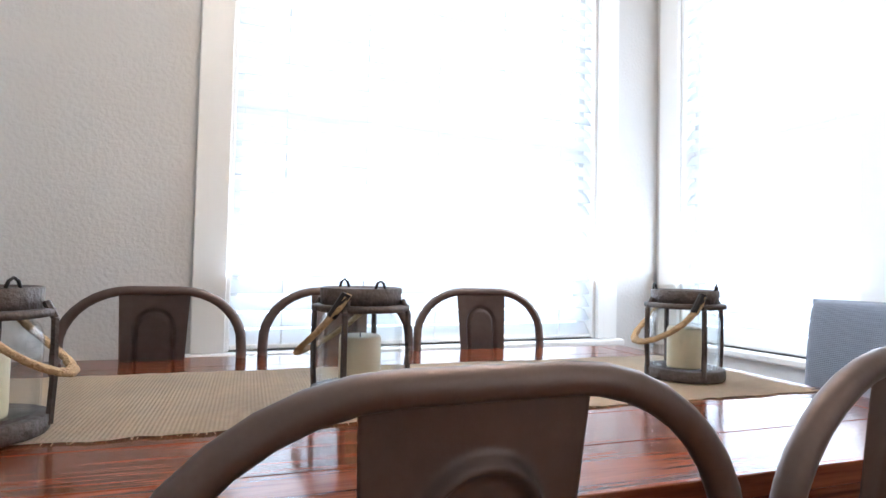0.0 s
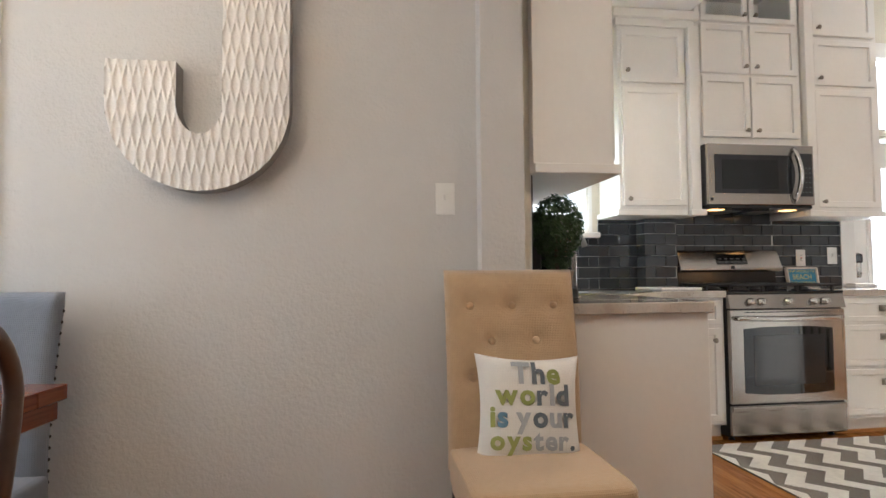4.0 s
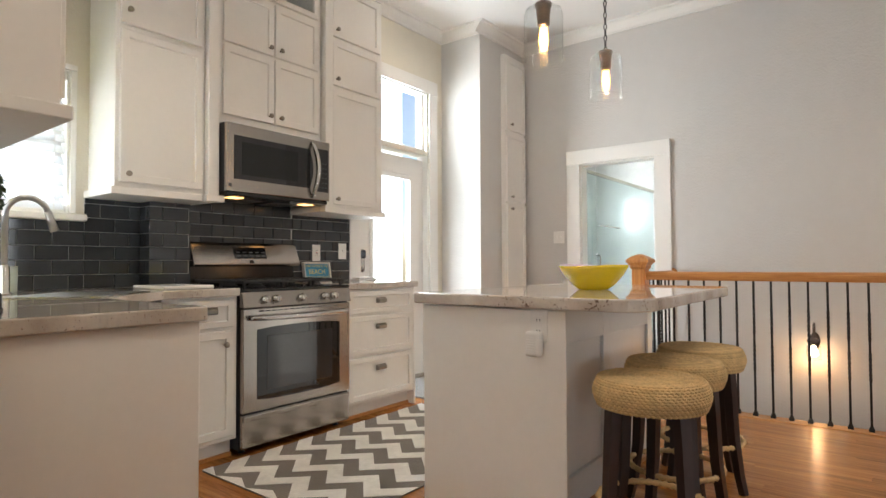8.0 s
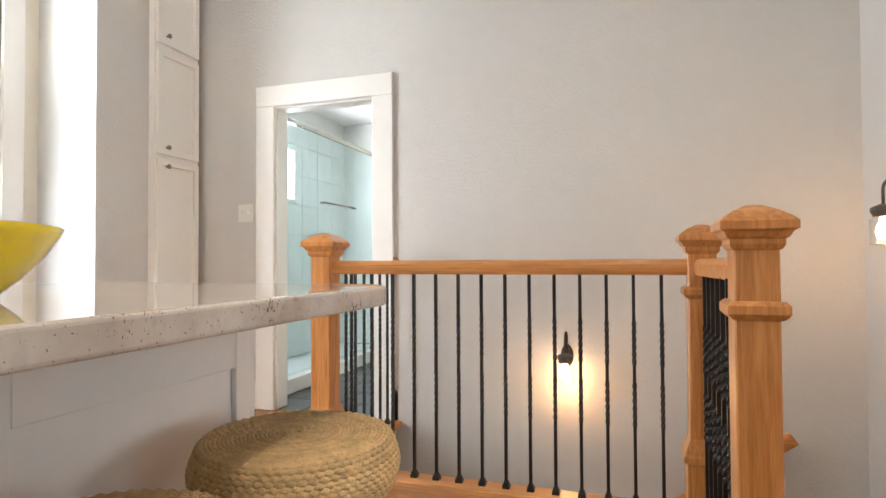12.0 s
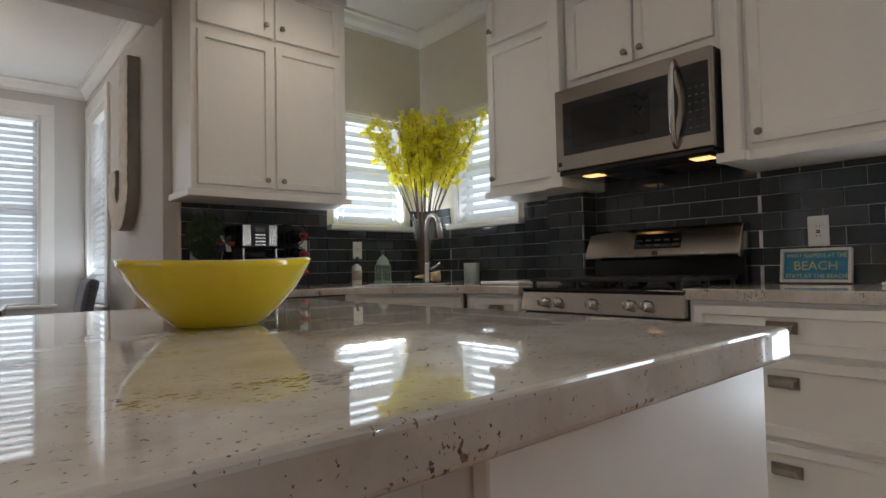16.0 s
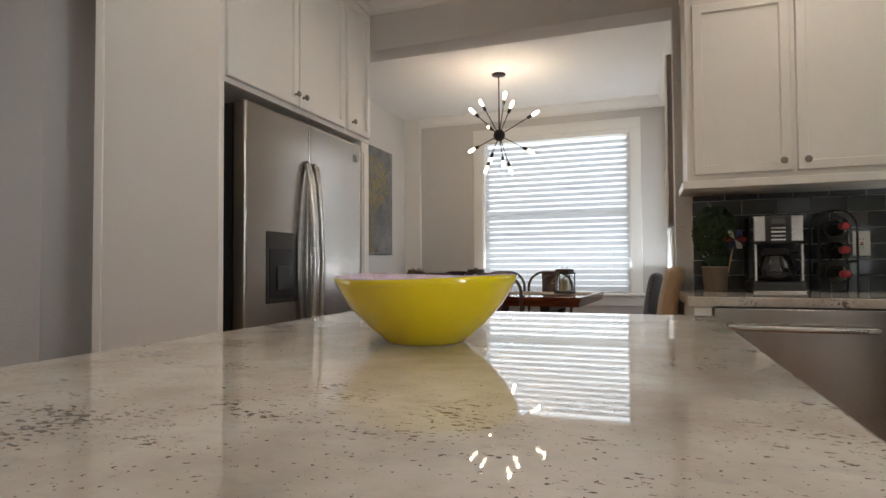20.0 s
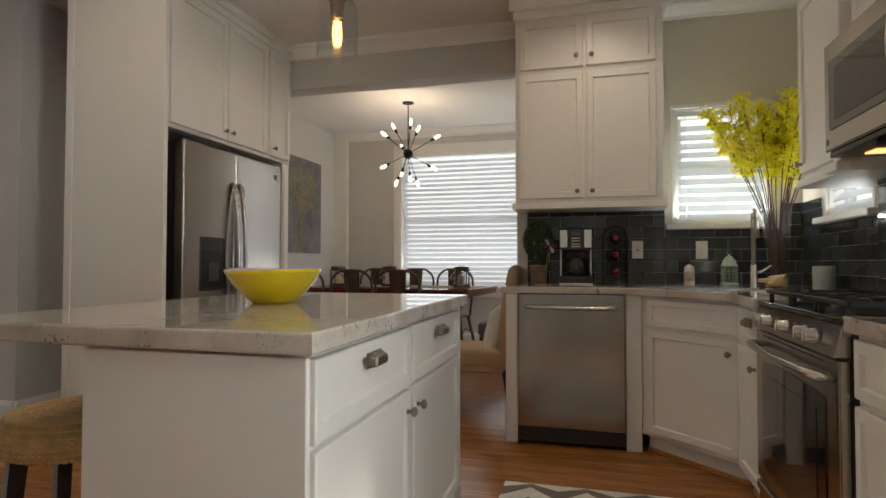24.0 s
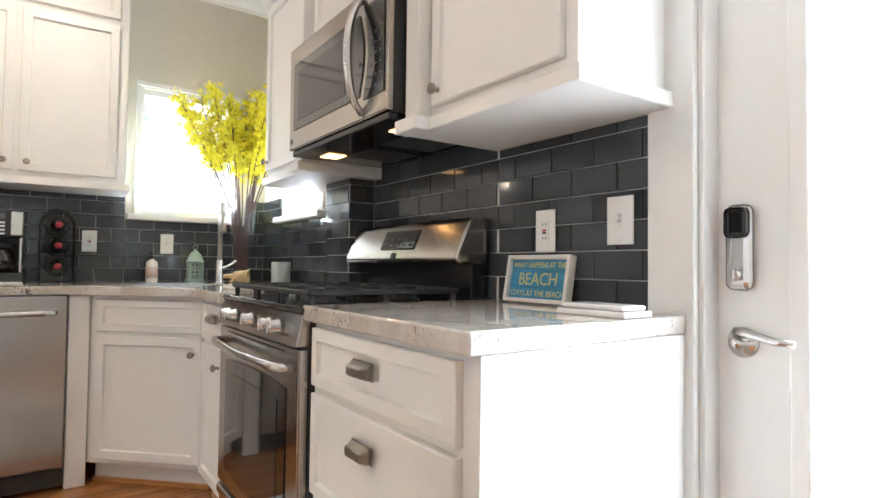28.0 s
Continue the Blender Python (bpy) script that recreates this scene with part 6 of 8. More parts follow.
def metal_chair(x, y, rz, label):
    th = thing("metal_dining_chair", x, y, 0, rz, label, "chair", "metal chairs round the table")
    seat = box(-0.19, 0.19, -0.17, 0.19, 0.43, 0.452, 0.01, 3)
    for v in seat.verts:
        if v.co.z > 0.44 and abs(v.co.x) < 0.18 and abs(v.co.y) < 0.17:
            v.co.z -= 0.004
    part("seat", seat, BRONZE, th)
    hoop = [(-0.185, -0.14, 0.43), (-0.19, -0.165, 0.55), (-0.198, -0.185, 0.70), (-0.2, -0.195, 0.80)]
    hoop += [(-0.2 + 0.145 * (1 - math.cos(a)), -0.197 - 0.008 * math.sin(a), 0.82 + 0.148 * math.sin(a)) for a in [math.pi / 2 * k / 9 for k in range(1, 10)]]
    hoop += [(-q[0], q[1], q[2]) for q in hoop[::-1]]
    part("back_hoop", tube(hoop, 0.0125, 12), BRONZE, th, "bent steel tube hoop", smooth=True)
    sp = bmesh.new()
    cols, rws = 55, 130
    grid = []
    for j in range(rws):
        v = j / (rws - 1)
        z = 0.445 + v * (0.963 - 0.445)
        half = 0.056 + 0.022 * v
        row = []
        for i in range(cols):
            u = -1 + 2 * i / (cols - 1)
            xx = u * half
            zz = z - 0.862
            r_ = math.hypot(xx / 0.045, max(zz, 0) / 0.055) if zz > 0 else abs(xx) / 0.045
            ridge = math.exp(-((r_ - 0.92) / 0.1) ** 2) * 0.011 if z > 0.60 else 0
            row.append(sp.verts.new((xx, -0.135 - 0.062 * v + 0.012 * (1 - u * u) * -0.6 - ridge, z)))
        grid.append(row)
    for a, c in zip(grid, grid[1:]):
        for i in range(cols - 1):
            sp.faces.new((a[i], a[i + 1], c[i + 1], c[i]))
    bmesh.ops.solidify(sp, geom=sp.faces[:], thickness=0.003)
    part("back_splat", sp, BRONZE, th, "pressed steel splat with an embossed arch", smooth=True)
    for sx in (-1, 1):
        for sy in (-1, 1):
            part("leg", tube([(sx * 0.165, sy * 0.15 + 0.01, 0.435), (sx * 0.2, sy * 0.19 + 0.005, 0.2), (sx * 0.225, sy * 0.215, 0.0)], 0.014, 8, radii=[0.02, 0.016, 0.013]), BRONZE, th, smooth=True)
    for sx in (-1, 1):
        part("side_brace", tube([(sx * 0.195, -0.18, 0.24), (sx * 0.175, 0.0, 0.30), (sx * 0.195, 0.19, 0.24)], 0.007, 6), BRONZE, th, smooth=True)
    return th


MC = metal_chair(0.235, 0.575, -2, "dark bronze metal chair with a hooped back at the table")
for o in MC.children_recursive:
    o.data.transform(Matrix.Diagonal((1.11, 1, 1, 1)))
for cx, cy, rz in ((-0.27, 0.56, -3), (0.705, 0.56, 2), (-0.05, 1.55, 177), (0.45, 1.55, 176), (0.925, 1.545, 174)):
    copy_thing(MC, pose(cx, cy, 0, 0, 0, rz))

# ---- upholstered chairs ----


def cushion(w, d, h, at, puff=0.012, n=14, bm=None, plump=2.4):
    """A soft block: rounded, slightly domed on all sides."""
    b = bmesh.new()
    bmesh.ops.create_cube(b, size=2.0)
    bmesh.ops.subdivide_edges(b, edges=b.edges[:], cuts=n, use_grid_fill=True)
    for v in b.verts:
        p = v.co.copy()
        e = 9.0
        s = (abs(p.x) ** e + abs(p.y) ** e + abs(p.z) ** e) ** (-1 / e) if p.length > 0 else 1
        q = p * s
        dome = 1 + puff / max(h, 0.01) * (1 - q.x * q.x) * (1 - q.y * q.y)
        v.co = Vector((q.x * w / 2, q.y * d / 2, q.z * h / 2 * dome)) + Vector(at)
    for f in b.faces:
        f.smooth = True
    if bm is None:
        return b
    return join(bm, b)


def parsons_chair(x, y, rz, cloth, label, tufted=False, name="upholstered_chair"):
    """Faces local +y; the back stands at -y."""
    th = thing(name, x, y, 0, rz, label, "chair")
    W_ = 0.47
    part("seat", cushion(W_, 0.50, 0.13, (0, 0.02, 0.378), 0.01), cloth, th)
    n = 16
    b = bmesh.new()
    buttons = [(-0.15, 0.905), (0.0, 0.905), (0.15, 0.905), (-0.078, 0.785), (0.078, 0.785), (-0.15, 0.665), (0.0, 0.665), (0.15, 0.665)] if tufted else []
    for face in (1, -1):
        g = []
        for j in range(41):
            v = j / 40
            z = 0.36 + v * 0.67 if tufted else 0.36 + v * 0.61
            half = W_ / 2 * (1.0 if tufted else 0.96 + 0.06 * v)
            row = []
            for i in range(33):
                u = -1 + 2 * i / 32
                xx = u * half
                edge = (1 - abs(u) ** 10) * (1 - max(0, v * 2 - 1) ** 14)
                th_ = 0.045 * max(edge, 0.0) ** 0.45
                dent = sum(0.022 * math.exp(-((xx - bx) ** 2 + (z - bz) ** 2) / 0.0011) for bx, bz in buttons) if face == 1 else 0
                crease = 0.0
                for bz in (0.905, 0.785, 0.665):
                    if tufted and face == 1:
                        crease += 0.004 * math.exp(-((z - bz) / 0.008) ** 2)
                wing = 0.0 if tufted else 0.035 * abs(u) ** 3 * v
                yy = -0.19 - 0.085 * v * v + wing + face * th_ - dent - crease
                row.append(b.verts.new((xx, yy, z)))
            g.append(row)
        for a, c in zip(g, g[1:]):
            for i in range(32):
                q = (a[i], a[i + 1], c[i + 1], c[i])
                b.faces.new(q if face == -1 else q[::-1])
    bmesh.ops.remove_doubles(b, verts=b.verts[:], dist=0.0006)
    back = part("backrest", b, cloth, th, smooth=True)
    for bx, bz in buttons:
        v = (bz - 0.36) / 0.67
        q = turned([(0.001, 0.008), (0.008, 0.006), (0.0135, 0.002), (0.0135, -0.002), (0.001, -0.002)], 12)
        q.transform(pose(bx, -0.19 - 0.085 * v * v + 0.026, bz, -90, 0, 0))
        part("button", q, cloth, back, "covered tufting button", smooth=True)
    if not tufted:
        for sx in (-1, 1):
            for k in range(16):
                v = 0.08 + 0.055 * k
                z = 0.36 + v * 0.61
                q = turned([(0.006, 0), (0.004, 0.003), (0.001, 0.004)], 8)
                q.transform(pose(sx * W_ / 2 * (0.955 + 0.06 * v), -0.19 - 0.085 * v * v + 0.035 * v - 0.006, z, 0, sx * 90, 0))
                part("nailhead", q, IRON, back)
    part("apron", box(-W_ / 2 + 0.012, W_ / 2 - 0.012, -0.2, 0.245, 0.28, 0.352, 0.012, 2), cloth, th)
    for sx in (-1, 1):
        for sy, k in ((-0.2, -0.05), (0.225, 0.0)):
            part("leg", tube([(sx * 0.2, sy, 0.30), (sx * 0.2, sy + k, 0.0)], 0.02, 6, radii=[0.024, 0.016]), DARKWOOD, th)
    return th


parsons_chair(1.675, 1.02, 88, BLUEGREY, "blue-grey upholstered chair with nailheads at the table end")
parsons_chair(-0.52, 1.07, -90, BLUEGREY, "blue-grey upholstered chair at the table's far end")
TCH = parsons_chair(1.73, -0.655, 90, LINEN, "beige linen chair with a button-tufted back by the wall", True, "tufted_chair")


def letters(text, size, depth=0.0015, bold=0.0):
    """A line of writing as a mesh, upright in the xz plane, facing -y."""
    cu = bpy.data.curves.new("txt", "FONT")
    cu.body, cu.size, cu.extrude, cu.resolution_u, cu.offset = text, size, depth, 3, bold
    ob = bpy.data.objects.new("txt", cu)
    scene.collection.objects.link(ob)
    me = bpy.data.meshes.new_from_object(ob.evaluated_get(bpy.context.evaluated_depsgraph_get()))
    b = bmesh.new()
    b.from_mesh(me)
    bpy.data.objects.remove(ob)
    bpy.data.curves.remove(cu)
    bpy.data.meshes.remove(me)
    b.transform(pose(0, 0, 0, 90, 0, 0))
    return b


def pillow(w, h, t, n=22):
    b = bmesh.new()
    for s in (1, -1):
        g = []
        for j in range(n + 1):
            row = []
            for i in range(n + 1):
                u, v = -1 + 2 * i / n, -1 + 2 * j / n
                f = max((1 - u ** 4) * (1 - v ** 4), 0) ** 0.55
                pinch = 1 - 0.06 * (1 - abs(u * v) ** 0.6)
                row.append(b.verts.new((u * w / 2 * (1 - 0.11 * (1 - v * v) * abs(u) ** 3), -s * t / 2 * f - 0.004 * noise.noise(Vector((u * 2.5, v * 2.5, s))) * f, v * h / 2 * (1 - 0.11 * (1 - u * u) * abs(v) ** 3))))
            g.append(row)
        for a, c in zip(g, g[1:]):
            for i in range(n):
                q = (a[i], a[i + 1], c[i + 1], c[i])
                b.faces.new(q if s == 1 else q[::-1])
    bmesh.ops.remove_doubles(b, verts=b.verts[:], dist=0.0005)
    return b


PW = thing("throw_pillow", 1.80, -0.655, 0.49, -90, "white throw pillow printed with green and grey words", "pillow")
# leans on the chair's back, its print towards the room
PW.matrix_basis = pose(1.845, -0.677, 0.567, 0, 0, 0) @ pose(0, 0, 0, 0, 14, 0) @ pose(0, 0, 0, 0, 0, -90) @ pose(0, 0, 0, 0, 3, 0)
PS, PT = 0.362, 0.13
part("cushion", pillow(PS, PS, PT), CANVASW, PW, smooth=True)
INK = {"o": mat("olive_ink", (0.3, 0.33, 0.1), 0.9), "g": mat("grey_ink", (0.4, 0.41, 0.43), 0.9), "d": mat("slate_ink", (0.13, 0.15, 0.17), 0.9), "b": mat("blue_ink", (0.12, 0.22, 0.3), 0.9)}
LINES = [("The", "gdo", 0.105, 0.015, 0.082), ("world", "oodgd", 0.1, 0.0, 0.015), ("is your", "ob gdgd", 0.1, 0.0, -0.053), ("oyster.", "ooogggd", 0.1, 0.0, -0.122)]


def bulge(x, z):
    u, v = x / (PS / 2), z / (PS / 2)
    return PT / 2 * max((1 - u ** 4) * (1 - v ** 4), 0) ** 0.55


for word, inks, size, dx, dz in LINES:
    adv, glyphs = 0.0, []
    for ch, ink in zip(word, inks):
        if ch == " ":
            adv += size * 0.22
            continue
        b = letters(ch, size, 0.0006, 0.0035)
        xs = [v.co.x for v in b.verts]
        glyphs.append((b, ink, adv - min(xs)))
        adv += max(xs) - min(xs) + size * 0.07
    k = min(0.9, 0.28 / adv)
    for b, ink, off in glyphs:
        bmesh.ops.subdivide_edges(b, edges=[e for e in b.edges if e.calc_length() > 0.02], cuts=2)
        for v in b.verts:
            xx, zz = (v.co.x + off - adv / 2) * k + dx, v.co.z * k + dz
            v.co = Vector((xx, -bulge(xx, zz) - 0.003 + v.co.y, zz))
        part("printed_letter", b, INK[ink], PW)

# ---- letter on the wall: white hammered metal ----
JT = thing("wall_letter", DE, 0.414, 1.298, 0, "large white hammered metal letter J on the wall", "wall letter")
JC, JR, JI, JV, JA, JTOP = 0.305, 0.30, 0.075, 0.105, 0.139, 1.165


def in_j(u, v):
    """u runs to the reader's right, from the letter's axis; v up from its foot."""
    if v >= JC:
        return JI <= u <= JR or (-JR <= u <= -JI and v <= JC + JA)
    return math.hypot(u, v - JC) <= JR and math.hypot(u / JI, (v - JC) / JV) >= 1


def j_outline(seg=22):
    pts = [(JR, JTOP), (JI, JTOP), (JI, JC)]
    pts += [(JI * math.cos(a), JC - JV * math.sin(a)) for a in [math.pi * k / seg for k in range(1, seg)]]
    pts += [(-JI, JC), (-JI, JC + JA), (-JR, JC + JA), (-JR, JC)]
    pts += [(-JR * math.cos(a), JC - JR * math.sin(a)) for a in [math.pi * k / seg for k in range(1, seg)]]
    pts += [(JR, JC)]
    return pts


b = extrude([(-u, v) for u, v in j_outline()], 0.072, "x", -0.074)
part("side_band", b, mat("zinc_band", (0.3, 0.285, 0.265), 0.45, 0.3, 0.2, 12), JT, "grey zinc edge")
jf = bmesh.new()
STEP = 0.0034
vs = {}
nu, nv = int(2 * JR / STEP), int(JTOP / STEP)


def j_vert(i, j):
    if (i, j) not in vs:
        u, v = -JR + i * STEP, j * STEP
        r = math.hypot(u, v - JC)
        if v < JC and r > JR:
            u, v = u * JR / r, JC + (v - JC) * JR / r
        # pressed columns of upright almond shapes between wavy ridges
        k0 = math.floor(u / 0.0158)
        gap = min(abs(u - (k * 0.0158 + (-1) ** k * 0.0066 * math.sin(2 * math.pi * v / 0.164))) for k in (k0 - 1, k0, k0 + 1, k0 + 2))
        vs[(i, j)] = jf.verts.new((-0.075 - 0.0085 * math.exp(-gap / 0.0042), -u, v))
    return vs[(i, j)]


for i in range(nu):
    for j in range(nv + 1):
        u, v = -JR + (i + 0.5) * STEP, (j + 0.5) * STEP
        if in_j(u, v) and v < JTOP:
            jf.faces.new((j_vert(i, j), j_vert(i + 1, j), j_vert(i + 1, j + 1), j_vert(i, j + 1)))
bmesh.ops.recalc_face_normals(jf, faces=jf.faces[:])
part("hammered_face", jf, mat("whitewashed_metal", (0.76, 0.73, 0.69), 0.5, 0.05, 0.12, 14, bump=0.1), JT, "whitewashed relief face", smooth=True)

# ---- picture ----
PC = thing("canvas_picture", DW, 1.20, 1.16, 0, "grey canvas with a yellow tree on the dining wall", "picture")
part("canvas", box(0.0, 0.038, -0.42, 0.42, 0.0, 1.10, 0.003, 1), mat("grey_canvas", (0.16, 0.16, 0.165), 0.85, vary=0.6, scale=4, bump=0.3, bump_scale=120), PC)
b = bmesh.new()
tube([(0.039, -0.1, 0.02), (0.039, -0.08, 0.25), (0.039, -0.05, 0.42), (0.039, -0.06, 0.6)], 0.03, 6, bm=b, radii=[0.07, 0.035, 0.028, 0.02])
for a, l in ((60, 0.3), (95, 0.34), (130, 0.3), (35, 0.22)):
    tube([(0.039, -0.05, 0.42), (0.039, -0.05 + l * 0.5 * math.cos(radians(a)), 0.42 + l * 0.5 * math.sin(radians(a))), (0.039, -0.05 + l * math.cos(radians(a)), 0.45 + l * math.sin(radians(a)))], 0.01, 5, bm=b, radii=[0.02, 0.012, 0.005])
for v in b.verts:
    v.co.x = 0.0395 if v.co.x > 0.039 else 0.0378
YP = mat("mustard_paint", (0.17, 0.15, 0.09), 0.8, vary=0.3, scale=20)
part("painted_trunk", b, YP, PC, "mustard tree trunk")
b = bmesh.new()
rng = random.Random(9)
for k in range(420):
    a, r_ = rng.uniform(0, 6.28), 0.30 * math.sqrt(rng.random())
    y, z, s = -0.03 + r_ * 1.15 * math.cos(a), 0.74 + 0.85 * r_ * math.sin(a), rng.uniform(0.006, 0.02)
    if abs(y) < 0.4:
        c = [b.verts.new((0.0392 + rng.uniform(0, 0.0006), y + s * math.cos(q + a), z + s * 0.7 * math.sin(q + a))) for q in (0, 1.2, 2.5, 3.7, 5.0)]
        b.faces.new(c)
tagged(part("painted_leaves", b, mat("faded_mustard", (0.25, 0.2, 0.065), 0.85, vary=0.4, scale=25), PC, "scattered mustard leaves"), kind="stuff")

# ---- sputnik chandelier ----
CHX, CHY, CHZ = 0.648, 0.872, 2.19
CH = thing("chandelier", CHX, CHY, CHZ, 0, "black sputnik chandelier with lit candle bulbs", "chandelier")
part("canopy", turned([(0.001, DINC - CHZ), (0.062, DINC - CHZ), (0.06, DINC - CHZ - 0.012), (0.03, DINC - CHZ - 0.02), (0.001, DINC - CHZ - 0.021)], 24), IRON, CH, smooth=True)
part("stem", rod((0, 0, 0.03), (0, 0, DINC - CHZ - 0.01), 0.006, n=10), IRON, CH)
b = bmesh.new()
bmesh.ops.create_uvsphere(b, u_segments=24, v_segments=14, radius=0.052)
part("hub", b, IRON, CH, smooth=True)
ARMS = [(-168, 62, 0.255), (-66, 44, 0.31), (-16, 63, 0.205), (-120, 26, 0.285), (123, 26, 0.24), (-4, 26, 0.285), (-127, -29, 0.27), (8, -30, 0.24), (-131, -66, 0.27), (-64, -60, 0.255), (35, -71, 0.25), (126, -38, 0.21)]
for az, el, ln in ARMS:
    d = Vector((math.cos(radians(az)) * math.cos(radians(el)), math.sin(radians(az)) * math.cos(radians(el)), math.sin(radians(el))))
    arm = part("arm", rod(d * 0.045, d * ln, 0.004, n=8), IRON, CH)
    part("socket", rod(d * ln, d * (ln + 0.045), 0.0135, n=12), IRON, arm)
    m = d.to_track_quat("Z", "Y").to_matrix().to_4x4()
    b = turned([(0.010, ln + 0.045), (0.014, ln + 0.06), (0.0155, ln + 0.085), (0.012, ln + 0.108), (0.001, ln + 0.115)], 12)
    b.transform(m)
    part("bulb", b, BULBSOFT, arm, "lit candle bulb", smooth=True)
    bulb_light("candle_bulb_light", Vector((CHX, CHY, CHZ)) + d * (ln + 0.128), 1.7, (1.0, 0.78, 0.56), 0.01)

# ---- bar stools ----


def bar_stool(x, y, rz, label):
    th = thing("bar_stool", x, y, 0, rz, label, "bar stool", "stools at the island")
    H, R = 0.628, 0.192
    b = bmesh.new()

    def braid(r, z, thick, n=72, lobes=36, phase=0.0):
        pts, rad = [], []
        for k in range(n):
            a = 2 * math.pi * k / n
            w = math.sin(lobes * a / 1.0 + phase)
            pts.append(((r + 0.0016 * w) * math.cos(a), (r + 0.0016 * w) * math.sin(a), z + 0.0012 * math.cos(lobes * a + phase)))
            rad.append(thick * (1 + 0.22 * w))
        tube(pts, thick, 6, True, bm=b, radii=rad)
    for k in range(11):
        braid(R - 0.0012 * abs(k - 5) ** 1.5, H - 0.093 + 0.0085 * k, 0.0056, 200, 66, math.pi * (k % 2))
    ring = R - 0.019
    k = 0
    while ring > 0.008:
        braid(ring, H - 0.003 + 0.006 * (1 - (ring / R) ** 2), 0.0046, max(20, int(190 * ring / R)), max(6, int(62 * ring / R)), math.pi * (k % 2))
        ring -= 0.0076
        k += 1
    for f in b.faces:
        f.smooth = True
    tagged(part("seat_weave", b, SEAGRASS, th, "braided seagrass coils"), kind="stuff")
    part("seat", turned([(0.001, H - 0.097), (R - 0.02, H - 0.095), (R - 0.008, H - 0.05), (R - 0.008, H - 0.02), (R - 0.02, H - 0.006), (0.001, H - 0.002)], 32), SEAGRASS, th)
    for a in (45, 135, 225, 315):
        c, s = math.cos(radians(a)), math.sin(radians(a))
        pts = [(r * c, r * s, z) for r, z in ((0.15, H - 0.09), (0.158, 0.45), (0.17, 0.25), (0.195, 0.08), (0.215, 0.0))]
        part("leg", tube(pts, 0.02, 4, radii=[0.03, 0.028, 0.025, 0.022, 0.02]), DARKWOOD, th, "dark curved wooden leg")
    fb = bmesh.new()
    b = fb
    braid(0.178, 0.20, 0.011, 96, 40)
    part("foot_ring", fb, SEAGRASS, th, "woven seagrass foot ring", smooth=True)
    return th


S0 = bar_stool(1.075, -2.58, 10, "round seagrass stool with dark legs at the island")
for sx, sy, rz in ((1.113, -3.0, 32), (1.122, -3.46, 20)):
    copy_thing(S0, pose(sx, sy, 0, 0, 0, rz))

# ---- pendants ----


def pendant(x, y, label):
    z0 = 1.88
    th = thing("pendant_lamp", x, y, HIGH, 0, label, "pendant lamp", "pendants over the island")

    def rel(z):
        return z - HIGH
    g = part("glass_shade", turned([(0.032, rel(z0 + 0.228)), (0.055, rel(z0 + 0.226)), (0.074, rel(z0 + 0.214)), (0.082, rel(z0 + 0.19)), (0.082, rel(z0 + 0.004)), (0.0835, rel(z0)), (0.0805, rel(z0 - 0.002)), (0.0778, rel(z0 + 0.001)), (0.079, rel(z0 + 0.005)), (0.079, rel(z0 + 0.188)), (0.0715, rel(z0 + 0.211)), (0.053, rel(z0 + 0.223)), (0.032, rel(z0 + 0.225))], 40), CLEAR, th, "clear glass cylinder shade", smooth=True)
    g.visible_shadow = False
    part("socket_cap", turned([(0.012, rel(z0 + 0.245)), (0.036, rel(z0 + 0.24)), (0.036, rel(z0 + 0.228)), (0.03, rel(z0 + 0.224)), (0.03, rel(z0 + 0.20)), (0.027, rel(z0 + 0.196)), (0.026, rel(z0 + 0.15)), (0.001, rel(z0 + 0.15))], 20), RUST, th, smooth=True)
    bl = part("bulb", turned([(0.013, rel(z0 + 0.15)), (0.017, rel(z0 + 0.14)), (0.023, rel(z0 + 0.12)), (0.024, rel(z0 + 0.055)), (0.018, rel(z0 + 0.036)), (0.001, rel(z0 + 0.03))], 20), CLEAR, th, "clear tubular filament bulb", smooth=True)
    bl.visible_shadow = False
    fil = bmesh.new()
    for k in range(6):
        a, c = math.pi / 3 * k, math.pi / 3 * k + 0.5
        tube([(0.010 * math.cos(a), 0.010 * math.sin(a), rel(z0 + 0.042)), (0.0155 * math.cos(c), 0.0155 * math.sin(c), rel(z0 + 0.085)), (0.011 * math.cos(a), 0.011 * math.sin(a), rel(z0 + 0.138))], 0.0052, 6, bm=fil)
    part("filament", fil, FILAMENT, th, "glowing amber filament")
    n = int((HIGH - z0 - 0.235) / 0.03)
    link = [(0.0075 * math.cos(q), 0, 0.017 * math.sin(q)) for q in [2 * math.pi * k / 12 for k in range(12)]]
    l0 = part("chain_link", tube(link, 0.0028, 6, True), IRON, th, "dark iron chain link", smooth=True)
    l0.matrix_basis = pose(0, 0, rel(z0 + 0.25))
    for k in range(1, n):
        twin(l0, pose(0, 0, rel(z0 + 0.25 + 0.03 * k), 0, 0, 90 * (k % 2)), th)
    part("canopy", turned([(0.001, 0), (0.06, 0), (0.058, -0.012), (0.02, -0.024), (0.001, -0.025)], 24), RUST, th, smooth=True)
    bulb_light("pendant_light", (x, y, z0 + 0.085), 13, (1.0, 0.7, 0.4), 0.006)
    return th


